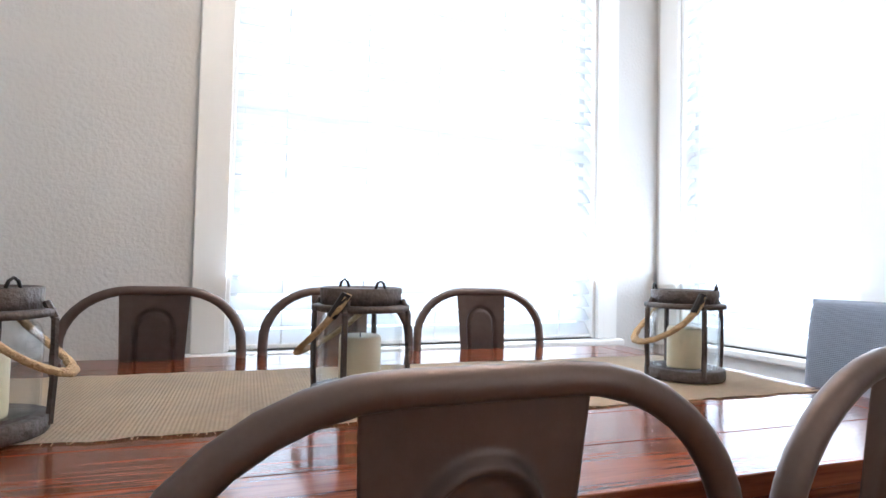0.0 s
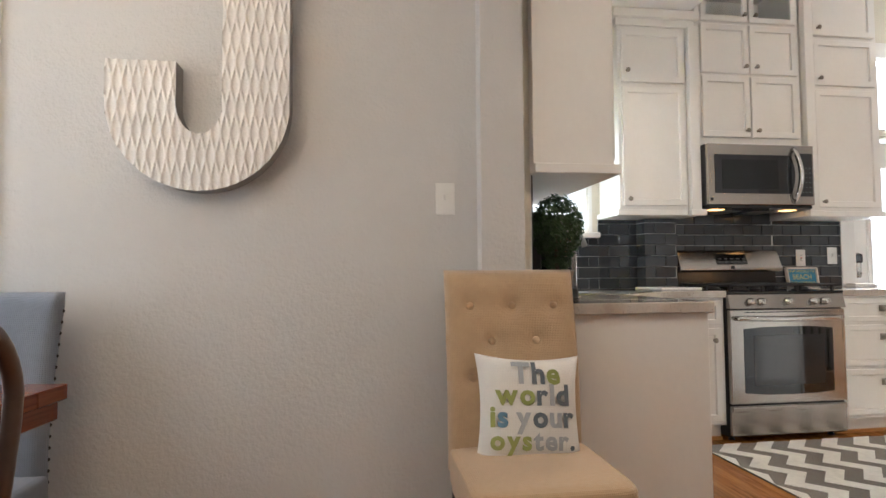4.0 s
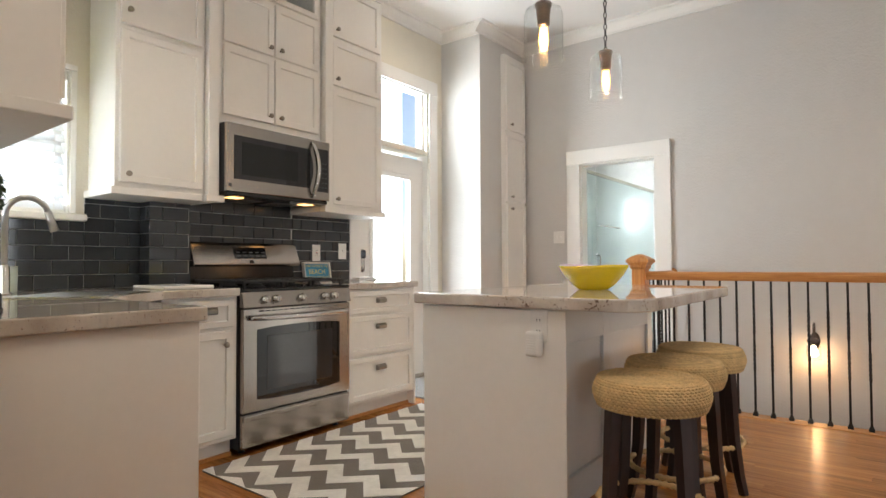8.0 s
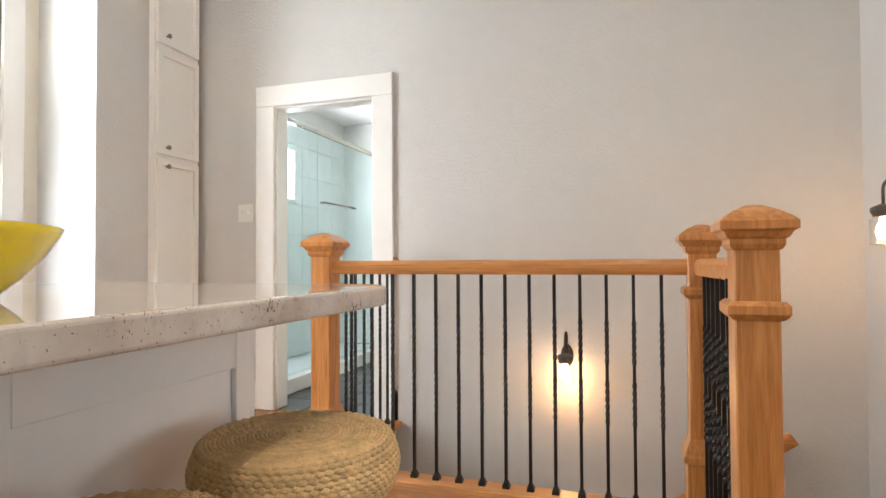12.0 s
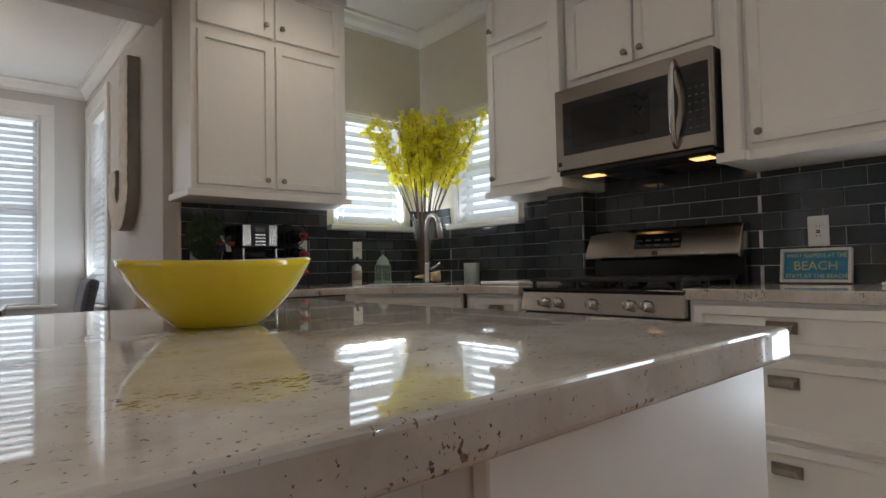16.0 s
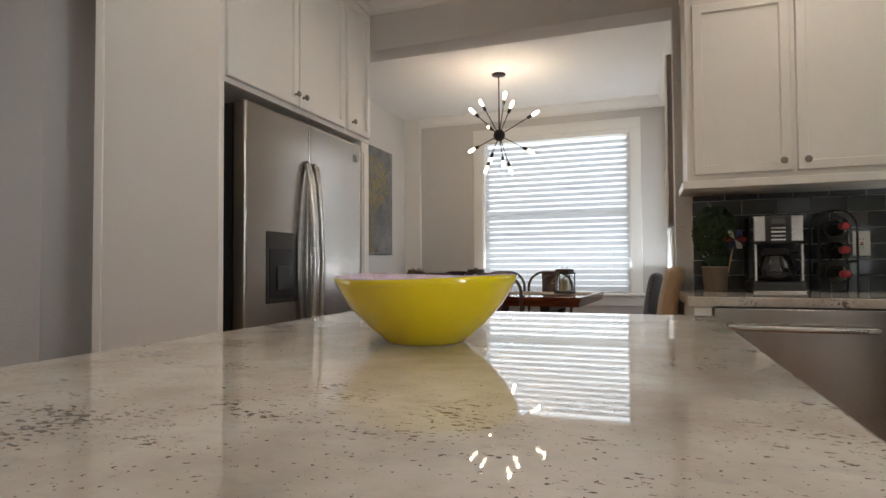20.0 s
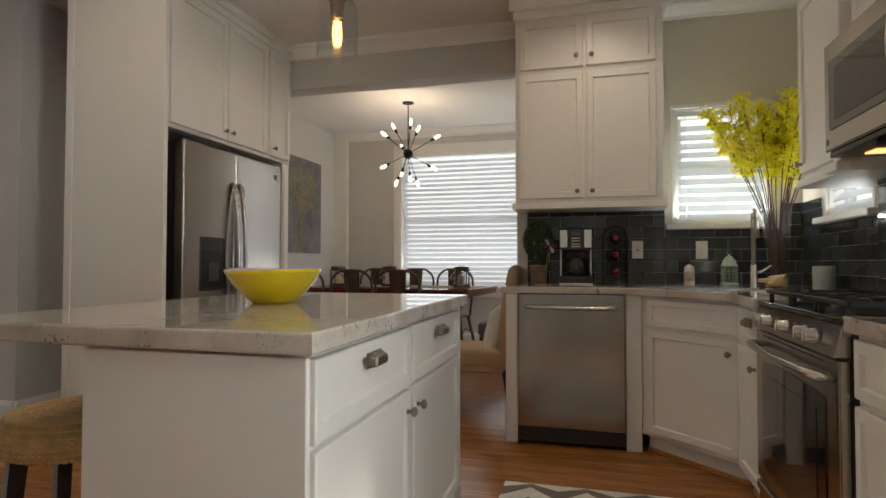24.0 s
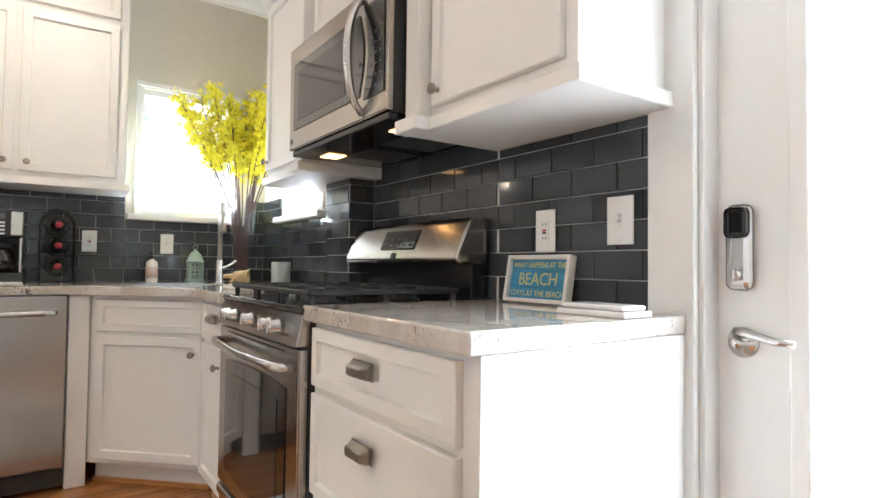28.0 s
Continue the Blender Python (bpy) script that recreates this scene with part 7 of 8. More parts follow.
pendant(1.53, -2.68, "clear glass pendant with a glowing filament bulb")
pendant(1.53, -3.36, "clear glass pendant with a glowing filament bulb")
# the second one (x 0.2) is unseen, added to brighten the wall end
for rx, ry, rz_, watts in ((3.2, -4.2, HIGH, 12), (0.2, -3.1, HIGH, 52), (2.55, -1.62, LOW, 28), (0.95, -1.55, LOW, 18)):
    RC = thing("recessed_light", rx, ry, rz_, 0, "lit recessed ceiling light with a white ring", "ceiling light", "recessed lights")
    part("ring", turned([(0.055, -0.001), (0.085, -0.001), (0.083, -0.008), (0.058, -0.006)], 24), WHITEPL, RC)
    part("lens", turned([(0.001, -0.001), (0.055, -0.001), (0.055, -0.003), (0.001, -0.003)], 24), BULBSOFT, RC, "lit lens")
    lp = new("recessed_lamp", bpy.data.lights.new("recessed_lamp", "SPOT"))
    lp.data.energy, lp.data.color, lp.data.spot_size, lp.data.spot_blend, lp.data.shadow_soft_size = watts, (1.0, 0.86, 0.7), radians(150), 0.8, 0.05
    lp.matrix_world = look((rx, ry, rz_ - 0.02), (rx, ry, 0))

# ---- things on the worktop ----
FOL = mat("dark_leaf", (0.035, 0.07, 0.022), 0.6, vary=0.5, scale=60)
TWIG = mat("brown_twig", (0.1, 0.06, 0.04), 0.8, vary=0.3, scale=40)


def leaf_cloud(bm, centre, radius, count, size, rng, flat=1.0, shell=0.35):
    for _ in range(count):
        d = Vector((rng.gauss(0, 1), rng.gauss(0, 1), rng.gauss(0, 1))).normalized()
        p = Vector(centre) + Vector((d.x, d.y, d.z * flat)) * radius * (shell + (1 - shell) * rng.random() ** 0.5)
        n = (d + Vector((rng.uniform(-1, 1), rng.uniform(-1, 1), rng.uniform(-1, 1)))).normalized()
        a = n.orthogonal().normalized()
        c = n.cross(a)
        s = size * rng.uniform(0.6, 1.3)
        v = [bm.verts.new(p + a * s * 0.9 * x + c * s * 0.5 * y + n * s * z) for x, y, z in ((-1, 0, 0), (0, -0.8, 0.15), (1.1, 0, -0.1), (0, 0.8, 0.15))]
        bm.faces.new(v)


rng = random.Random(3)
TP = thing("topiary_plant", 2.17, -0.90, TOP, 0, "small round green topiary in a brown pot on the counter", "potted plant")
part("pot", turned([(0.001, 0), (0.05, 0), (0.052, 0.004), (0.06, 0.11), (0.063, 0.112), (0.063, 0.122), (0.054, 0.122), (0.05, 0.105), (0.001, 0.105)], 28), mat("brown_clay", (0.2, 0.15, 0.11), 0.85, vary=0.2, scale=20, bump=0.2), TP, smooth=True)
part("stem", tube([(0, 0, 0.1), (0.004, 0.003, 0.18), (-0.002, 0.001, 0.26)], 0.007, 6), TWIG, TP)
lb = bmesh.new()
leaf_cloud(lb, (0, 0, 0.29), 0.105, 2600, 0.0115, rng, 1.3, 0.5)
leaf_cloud(lb, (0.01, 0.0, 0.15), 0.06, 420, 0.010, rng, 0.5, 0.4)
part("foliage", lb, FOL, TP, "dense small dark green leaves")
PWH = thing("pinwheel", 2.25, -0.965, TOP, 0, "small paper pinwheel on a stick in the plant pot", "pinwheel")
part("stick", rod((-0.03, 0.01, 0.09), (0.0, 0.0, 0.25), 0.003, n=6), mat("stick_wood", (0.45, 0.33, 0.2), 0.7), PWH)
for k in range(6):
    a = math.pi / 3 * k
    b = bmesh.new()
    v = [b.verts.new((r_ * math.cos(a + q), -0.008 + y, 0.25 + r_ * math.sin(a + q))) for r_, q, y in ((0.0, 0, 0), (0.045, -0.35, 0.004), (0.055, 0.1, -0.01), (0.03, 0.45, -0.012))]
    b.faces.new(v)
    bmesh.ops.solidify(b, geom=b.faces[:], thickness=0.0008)
    part("vane", b, (mat("red_paper", (0.45, 0.1, 0.1), 0.7) if k == 0 else bpy.data.materials["red_paper"]) if k % 3 == 0 else ((mat("blue_paper", (0.08, 0.11, 0.25), 0.7) if k == 1 else bpy.data.materials["blue_paper"]) if k % 3 == 1 else CANVASW), PWH)

CM = thing("coffee_maker", 2.42, -0.915, TOP, 0, "black and steel drip coffee maker with a glass pot", "coffee maker")
part("base", box(-0.105, 0.105, -0.13, 0.13, 0.0, 0.05, 0.008, 2), BLACKPL, CM)
part("base_trim", box(-0.106, 0.106, -0.132, -0.128, 0.0, 0.009, 0.001, 1), CHROME, CM, "steel base trim")
part("tower", box(-0.10, 0.10, 0.03, 0.13, 0.05, 0.36, 0.008, 2), BLACKPL, CM)
tp = part("brew_head", box(-0.10, 0.10, -0.12, 0.13, 0.225, 0.36, 0.01, 2), BLACKPL, CM)
for x0, x1 in ((-0.101, -0.05), (0.05, 0.101)):
    part("steel_cheek", box(x0, x1, -0.124, -0.02, 0.235, 0.352, 0.004, 1), CHROME, tp, "polished steel cheek")
    part("side_column", box(x0 if x0 < 0 else 0.086, -0.086 if x0 < 0 else x1, -0.124, -0.095, 0.051, 0.224, 0.004, 1), CHROME, CM, "polished steel side column")
part("screen", box(-0.028, 0.028, -0.1235, -0.12, 0.315, 0.338), mat("lcd", (0.12, 0.13, 0.12), 0.2), tp)
for k in range(4):
    part("button", box(-0.03, 0.03, -0.124, -0.12, 0.238 + k * 0.018, 0.247 + k * 0.018, 0.001, 1), CHROME, tp)
pot = part("glass_pot", turned([(0.055, 0.052), (0.07, 0.058), (0.078, 0.09), (0.074, 0.13), (0.055, 0.165), (0.05, 0.18), (0.047, 0.18), (0.052, 0.164), (0.071, 0.129), (0.075, 0.09), (0.067, 0.061), (0.052, 0.055)], 28, (0, -0.045, 0)), mat("dark_pot_glass", (0.012, 0.010, 0.009), 0.04, coat=0.6), CM, "dark glass coffee pot", smooth=True)
part("pot_collar", turned([(0.05, 0.172), (0.056, 0.174), (0.056, 0.195), (0.04, 0.205), (0.001, 0.206)], 24, (0, -0.045, 0)), BLACKPL, pot)
part("pot_handle", tube([(0.06, -0.06, 0.185), (0.1, -0.075, 0.18), (0.112, -0.08, 0.13), (0.085, -0.07, 0.085)], 0.009, 8), BLACKPL, pot, smooth=True)

WR = thing("wine_rack", 2.665, -0.93, TOP, 0, "black iron counter rack holding three wine bottles", "wine rack")
for y in (-0.05, 0.09):
    arch = [(-0.075, y, 0.0), (-0.075, y, 0.30)] + [(0.075 * -math.cos(a), y, 0.30 + 0.075 * math.sin(a)) for a in [math.pi * k / 12 for k in range(1, 12)]] + [(0.075, y, 0.30), (0.075, y, 0.0)]
    part("arch", tube(arch, 0.005, 8), IRON, WR, smooth=True)
    for z in (0.085, 0.19, 0.295):
        part("cradle", tube([(0.05 * math.cos(a), y, z + 0.05 * math.sin(a)) for a in [2 * math.pi * k / 20 for k in range(20)]], 0.0035, 6, True), IRON, WR, smooth=True)
for x in (-0.075, 0.075):
    part("side_bar", rod((x, -0.05, 0.14), (x, 0.09, 0.14), 0.004, n=8), IRON, WR)
RED = mat("red_foil", (0.3, 0.02, 0.03), 0.35, 0.3)
for k, z in enumerate((0.085, 0.19, 0.295)):
    bt = thing("wine_bottle", 2.665, -0.93, TOP + z, 0, "dark wine bottle with a red foil cap in the rack", "wine bottle", "bottles in the rack")
    b = turned([(0.001, -0.12), (0.036, -0.118), (0.0375, -0.1), (0.0375, 0.06), (0.032, 0.085), (0.016, 0.11), (0.0145, 0.12)], 24)
    b.transform(pose(0, 0.0, 0, 90, 0, 0))
    part("body", b, mat("bottle_green", (0.008, 0.012, 0.008), 0.06, coat=0.5) if k == 0 else bpy.data.materials["bottle_green"], bt, smooth=True)
    b = turned([(0.0155, 0.112), (0.0165, 0.115), (0.0165, 0.165), (0.015, 0.17), (0.001, 0.17)], 18)
    b.transform(pose(0, 0.0, 0, 90, 0, 0))
    part("foil_cap", b, RED, bt, "red foil cap", smooth=True)

SB = thing("soap_bottle", 3.11, -0.93, TOP, 0, "white soap bottle with a black pump", "soap bottle")
part("bottle", turned([(0.001, 0), (0.03, 0), (0.032, 0.005), (0.032, 0.105), (0.026, 0.118), (0.013, 0.124), (0.013, 0.13), (0.001, 0.13)], 24), WHITEGLOSS, SB, smooth=True)
part("label", turned([(0.0322, 0.025), (0.0325, 0.025), (0.0325, 0.085), (0.0322, 0.085)], 24), mat("tan_label", (0.5, 0.4, 0.33), 0.6, vary=0.3, scale=60), SB, "small tan label")
part("pump", tube([(0, 0, 0.125), (0, 0, 0.165), (-0.004, -0.01, 0.172), (-0.01, -0.035, 0.168)], 0.006, 8), BLACKPL, SB, "black pump", smooth=True)
LG = mat("verdigris", (0.33, 0.42, 0.37), 0.6, vary=0.2, scale=40, bump=0.1)
GL = thing("moroccan_lantern", 3.35, -0.88, TOP, 0, "pale green pierced metal lantern by the window", "lantern")
part("base", squared([(0.045, 0), (0.045, 0.012), (0.04, 0.016)]), LG, GL)
for sx in (-1, 1):
    for sy in (-1, 1):
        part("corner_post", box(sx * 0.036 - 0.004, sx * 0.036 + 0.004, sy * 0.036 - 0.004, sy * 0.036 + 0.004, 0.016, 0.115), LG, GL)
for face in range(4):
    b = bmesh.new()
    for k in range(3):
        for r in range(4):
            tube([(0.011 * math.cos(q) + (k - 1) * 0.022, -0.036, 0.033 + r * 0.022 + 0.011 * math.sin(q)) for q in [2 * math.pi * i / 10 for i in range(10)]], 0.002, 5, True, bm=b)
    b.transform(pose(0, 0, 0, 0, 0, 90 * face))
    part("lattice", b, LG, GL, "pierced lattice side")
part("roof", turned([(0.05, 0.115), (0.05, 0.122), (0.044, 0.13), (0.036, 0.155), (0.022, 0.175), (0.008, 0.185), (0.006, 0.192), (0.001, 0.194)], 20), LG, GL, "domed roof", smooth=True)
part("ring", tube([(0.012 * math.cos(q), 0, 0.204 + 0.012 * math.sin(q)) for q in [2 * math.pi * i / 14 for i in range(14)]], 0.0025, 6, True), LG, GL, smooth=True)

# glass vase with forsythia
VS = thing("glass_vase", 3.57, -1.06, TOP, 0, "tall clear glass vase with branches", "vase")
vg = part("vase_glass", turned([(0.001, 0.0), (0.058, 0.0), (0.06, 0.01), (0.064, 0.2), (0.08, 0.46), (0.0765, 0.46), (0.0605, 0.2), (0.055, 0.02), (0.001, 0.02)], 36), CLEAR, VS, smooth=True)
vg.visible_shadow = False
FS_ = thing("forsythia_branches", 3.57, -1.06, TOP + 0.021, 0, "tall yellow forsythia branches in the vase", "flower branches")
PETAL = mat("yellow_petal", (0.95, 0.80, 0.025), 0.6, vary=0.2, scale=80)
PETAL.node_tree.nodes["Principled BSDF"].inputs["Subsurface Weight"].default_value = 0.0
CENTRE = mat("dark_bud", (0.14, 0.09, 0.03), 0.7)
BR = mat("purple_brown_bark", (0.09, 0.045, 0.045), 0.7, vary=0.3, scale=30)
rng = random.Random(11)


def blossom(pb, p, s, rng):
    n = Vector((rng.gauss(0, 1), rng.gauss(0, 1), rng.gauss(0, 1) + 0.2)).normalized()
    e1 = n.orthogonal().normalized()
    e2 = n.cross(e1)
    for q in range(4):
        t0 = math.pi / 2 * q + rng.uniform(-0.25, 0.25)
        d1 = e1 * math.cos(t0) + e2 * math.sin(t0)
        d2 = e1 * math.cos(t0 + 1.57) + e2 * math.sin(t0 + 1.57)
        v = [pb.verts.new(o) for o in (p, p + d1 * s * 0.6 + d2 * s * 0.34 + n * s * 0.25, p + d1 * s * 1.2 + n * s * 0.12, p + d1 * s * 0.6 - d2 * s * 0.34 + n * s * 0.25)]
        pb.faces.new(v)


for k in range(26):
    a = 2 * math.pi * k / 26 + rng.uniform(-0.15, 0.15)
    # the fan is widest along the room's diagonal, and the two walls hold it in
    ca, sa = math.cos(a), math.sin(a)
    spread = rng.uniform(0.2, 0.5) if k % 3 else rng.uniform(0.03, 0.2)
    ex, ey = spread * ca, spread * sa
    ex, ey = min(ex * 1.12 + 0.012, 0.18), min(ey, 0.23)
    hgt = rng.uniform(0.94, 1.09) - 0.12 * math.hypot(ex, ey) + (0.05 if ex > 0.1 and ey < 0 else 0)
    path = []
    for j in range(9):
        u = j / 8
        lean = 0.16 * u + 0.84 * max(0.0, (u - 0.3) / 0.7) ** 1.25
        path.append(Vector((0.03 * ca + ex * lean, 0.03 * sa + ey * lean, hgt * u)) + Vector((rng.uniform(-1, 1), rng.uniform(-1, 1), 0)) * 0.008 * u)
    br = part("branch", tube(path, 0.004, 6, radii=[0.0045 - 0.003 * j / 8 for j in range(9)]), BR, FS_)
    pb = bmesh.new()
    db = bmesh.new()
    sb = bmesh.new()
    for c in range(15):
        u = 0.63 + 0.37 * (c + rng.random()) / 15
        i = min(int(u * 8), 7)
        p = path[i].lerp(path[i + 1], u * 8 - i)
        # a short side twig that carries its own cluster
        tip = p + Vector((rng.gauss(0, 1), rng.gauss(0, 1), rng.uniform(0.1, 1.2))).normalized() * rng.uniform(0.03, 0.085)
        tip.x, tip.y = min(tip.x, 0.205), min(tip.y, 0.27)
        rod(p, tip, 0.0016, 0.0009, 4, bm=sb)
        for w in range(10):
            g = p.lerp(tip, rng.uniform(0.15, 1.1)) + Vector((rng.gauss(0, 1), rng.gauss(0, 1), rng.gauss(0, 1))) * 0.014
            g.x, g.y = min(g.x, 0.21), min(g.y, 0.275)
            blossom(pb, g, rng.uniform(0.013, 0.023), rng)
        if c % 2 == 0:
            bmesh.ops.create_icosphere(db, subdivisions=1, radius=0.0045, matrix=Matrix.Translation(tip + Vector((rng.uniform(-1, 1), rng.uniform(-1, 1), 1)) * 0.012))
    tagged(part("side_twigs", sb, BR, br), kind="stuff")
    tagged(part("blossoms", pb, PETAL, br, "yellow four-petalled blossoms"), kind="stuff")
    tagged(part("buds", db, CENTRE, br, "dark buds"), kind="stuff")

# faucet, sink, shell, cup
SNK = thing("sink", 3.07, -1.50, TOP, -45, "steel sink basin set in the corner counter", "sink")
part("rim", box(-0.24, 0.24, -0.19, 0.19, 0.0, 0.004, 0.0015, 1), CHROME, SNK)
# no hollow here: the basin's shade is the plate's dark colour
part("basin", box(-0.225, 0.225, -0.175, 0.175, 0.0035, 0.0052), mat("sink_shadow", (0.2, 0.2, 0.2), 0.3, 0.9), SNK, "flat steel plate darkened as a shaded basin")
FC = thing("faucet", 3.38, -1.32, TOP, -10, "brushed nickel gooseneck faucet at the corner sink", "faucet")
part("base", turned([(0.028, 0), (0.028, 0.006), (0.021, 0.012), (0.019, 0.12), (0.012, 0.13), (0.001, 0.13)], 20), CHROME, FC, smooth=True)
NICKEL = mat("brushed_nickel", (0.46, 0.45, 0.43), 0.3, 1.0)
neck = [(0, 0, 0.12), (0, 0, 0.33)] + [(0, -0.076 + 0.076 * math.cos(a), 0.345 + 0.076 * math.sin(a)) for a in [math.pi * k / 12 for k in range(12)]]
part("neck", tube(neck, 0.0125, 12), NICKEL, FC, smooth=True)
part("spray_head", rod(Vector(neck[-1]), Vector(neck[-1]) + Vector((0, -0.028, -0.09)), 0.0145, 0.019, 16), NICKEL, FC, smooth=True)
part("lever", tube([(0.015, 0, 0.085), (0.05, -0.01, 0.1), (0.085, -0.015, 0.125)], 0.007, 8), CHROME, FC, smooth=True)
b = bmesh.new()
for k in range(40):
    u = k / 39
    a = u * 4 * math.pi
    r0 = 0.004 + 0.03 * u ** 1.4
    c = Vector((0.02 * u * math.cos(a) + 0.12 * u - 0.05, 0.02 * u * math.sin(a), 0.035))
    if k == 0:
        ringprev = None
    ringv = [b.verts.new(c + Vector((0, r0 * math.cos(q) * (1 + 0.2 * math.sin(7 * u * 6 + q)), r0 * math.sin(q)))) for q in [2 * math.pi * i / 12 for i in range(12)]]
    if ringprev:
        for i in range(12):
            b.faces.new((ringprev[i], ringprev[(i + 1) % 12], ringv[(i + 1) % 12], ringv[i]))
    ringprev = ringv
for k in range(9):
    a = radians(40 * k)
    rod((0.05 + 0.02 * math.cos(a), 0.026 * math.sin(a), 0.035 + 0.02 * math.cos(a)), (0.05 + 0.045 * math.cos(a), 0.06 * math.sin(a), max(0.006, 0.035 + 0.035 * math.cos(a))), 0.011, 0.002, 8, bm=b)
zmin = min(v.co.z for v in b.verts)
b.transform(Matrix.Translation((0, 0, -zmin)) @ Matrix.Diagonal((1.2, 1.15, 1.1, 1)))
SHL = solid("sea_shell", b, mat("conch", (0.62, 0.45, 0.24), 0.45, vary=0.3, scale=25, bump=0.2), "spiked tan conch shell beside the faucet", "sea shell", smooth=True)
SHL.matrix_basis = pose(3.47, -1.17, TOP, 0, 0, -30)
CUP = thing("candle_cup", 3.69, -1.40, TOP, 0, "pale grey-green ceramic cup in the corner", "cup")
part("body", turned([(0.001, 0), (0.048, 0), (0.05, 0.004), (0.052, 0.12), (0.049, 0.122), (0.046, 0.116), (0.045, 0.03), (0.001, 0.028)], 28), mat("celadon", (0.42, 0.48, 0.45), 0.4, vary=0.08, scale=20), CUP, smooth=True)
for k in range(3):
    part("printed_bar", box(-0.0535, -0.0515, -0.012, 0.012, 0.045 + 0.016 * k, 0.049 + 0.016 * k), mat("print_grey", (0.2, 0.24, 0.23), 0.6) if k == 0 else bpy.data.materials["print_grey"], CUP)
solid("serving_board", box(3.24, 3.58, -2.20, -1.93, TOP, TOP + 0.018, 0.006, 2), WHITEGLOSS, "flat white serving board beside the stove", "board")
SD = thing("soap_dish", 3.62, -3.67, TOP, -90, "small stacked white dish by the sign", "dish")
part("base", box(-0.095, 0.095, -0.05, 0.05, 0.0, 0.014, 0.004, 2), WHITEGLOSS, SD)
part("lid", box(-0.085, 0.085, -0.042, 0.042, 0.0145, 0.026, 0.005, 2), WHITEGLOSS, SD)

# beach sign
SG = thing("beach_sign", 3.752, -3.348, TOP, -90, "blue wooden beach sign in a white frame against the tiles", "sign")
SG.matrix_basis = pose(3.765, -3.325, TOP, 0, 0, -90) @ pose(0, 0, 0, -10, 0, 0)
SWD, SHT = 0.25, 0.14
for x0, x1, z0, z1 in ((-SWD / 2, -SWD / 2 + 0.012, 0, SHT), (SWD / 2 - 0.012, SWD / 2, 0, SHT), (-SWD / 2 + 0.012, SWD / 2 - 0.012, 0, 0.012), (-SWD / 2 + 0.012, SWD / 2 - 0.012, SHT - 0.012, SHT)):
    part("frame", box(x0, x1, -0.03, 0.0, z0, z1, 0.002, 1), mat("white_washed", (0.72, 0.69, 0.63), 0.7, vary=0.12, scale=30) if "white_washed" not in bpy.data.materials else bpy.data.materials["white_washed"], SG)
for z0, z1 in ((0.0125, 0.044), (0.045, 0.096), (0.097, 0.1275)):
    part("board", box(-SWD / 2 + 0.012, SWD / 2 - 0.012, -0.016, -0.002, z0, z1, 0.001, 1), mat("worn_blue", (0.05, 0.25, 0.42), 0.7, vary=0.35, scale=20, stretch=(1, 1, 4)) if "worn_blue" not in bpy.data.materials else bpy.data.materials["worn_blue"], SG, "weathered blue board")
GOLD = mat("gold_letters", (0.62, 0.55, 0.2), 0.6)
for text, size, z in (("WHAT HAPPENS AT THE", 0.024, 0.104), ("BEACH", 0.052, 0.053), ("STAYS AT THE BEACH", 0.024, 0.02)):
    b = letters(text, size, 0.0006)
    xs = [v.co.x for v in b.verts]
    w = max(xs) - min(xs)
    k = min((0.15 if text == "BEACH" else 0.212) / w, 1.25)
    b.transform(Matrix.Translation((0, -0.0168, z)) @ Matrix.Diagonal((k, 1, 1, 1)) @ Matrix.Translation((-(max(xs) + min(xs)) / 2, 0, 0)))
    part("lettering", b, GOLD, SG, "gold capital letters")

# ---- living room ----
CHAR = weave_mat("charcoal_cloth", (0.03, 0.027, 0.029), 700, 0.95, 0.4, 0.15)
SOFA = thing("sofa", -4.455, -0.62, 0, 90, "charcoal fabric sofa under the living room window", "sofa")
# local x runs along the seat, local -y is the front
part("plinth", box(-1.15, 1.15, -0.42, 0.42, 0.05, 0.30, 0.02, 2), CHAR, SOFA)
for sx in (-1, 1):
    part("arm", cushion(0.24, 0.92, 0.60, (sx * 1.04, 0.0, 0.36), 0.02), CHAR, SOFA)
    part("seat_cushion", cushion(0.92, 0.74, 0.20, (sx * 0.46, -0.07, 0.39), 0.03), CHAR, SOFA)
    b = cushion(0.92, 0.24, 0.52, (0, 0, 0), 0.02)
    b.transform(pose(sx * 0.46, 0.27, 0.70, -12, 0, 0))
    part("back_cushion", b, CHAR, SOFA)
part("back_frame", box(-1.15, 1.15, 0.34, 0.46, 0.05, 0.80, 0.03, 2), CHAR, SOFA)
for sx in (-1.05, 1.05):
    for sy in (-0.36, 0.38):
        part("foot", box(sx - 0.03, sx + 0.03, sy - 0.03, sy + 0.03, 0.0, 0.06), DARKWOOD, SOFA)


def throw(x, y, z, rz, tilt, size, material, label, spots=None):
    th = thing("throw_pillow", x, y, z, rz, label, "pillow", "pillows on the sofa")
    th.matrix_basis = pose(x, y, z, 0, 0, rz) @ pose(0, 0, 0, -tilt, 0, 0)
    part("cushion", pillow(size, size, 0.15, 14), material, th, smooth=True)
    if spots:
        r = random.Random(2)
        for k in range(14):
            px, pz = r.uniform(-0.16, 0.16), r.uniform(-0.16, 0.16)
            f = max((1 - (px / 0.22) ** 4) * (1 - (pz / 0.22) ** 4), 0) ** 0.55 * 0.075
            b = turned([(0.001, 0.002), (0.03, 0.001), (0.032, 0), (0.001, 0)], 10)
            b.transform(pose(px, -f - 0.003, pz, 90, 0, 0))
            part("printed_dot", b, spots[k % len(spots)], th)
    return th


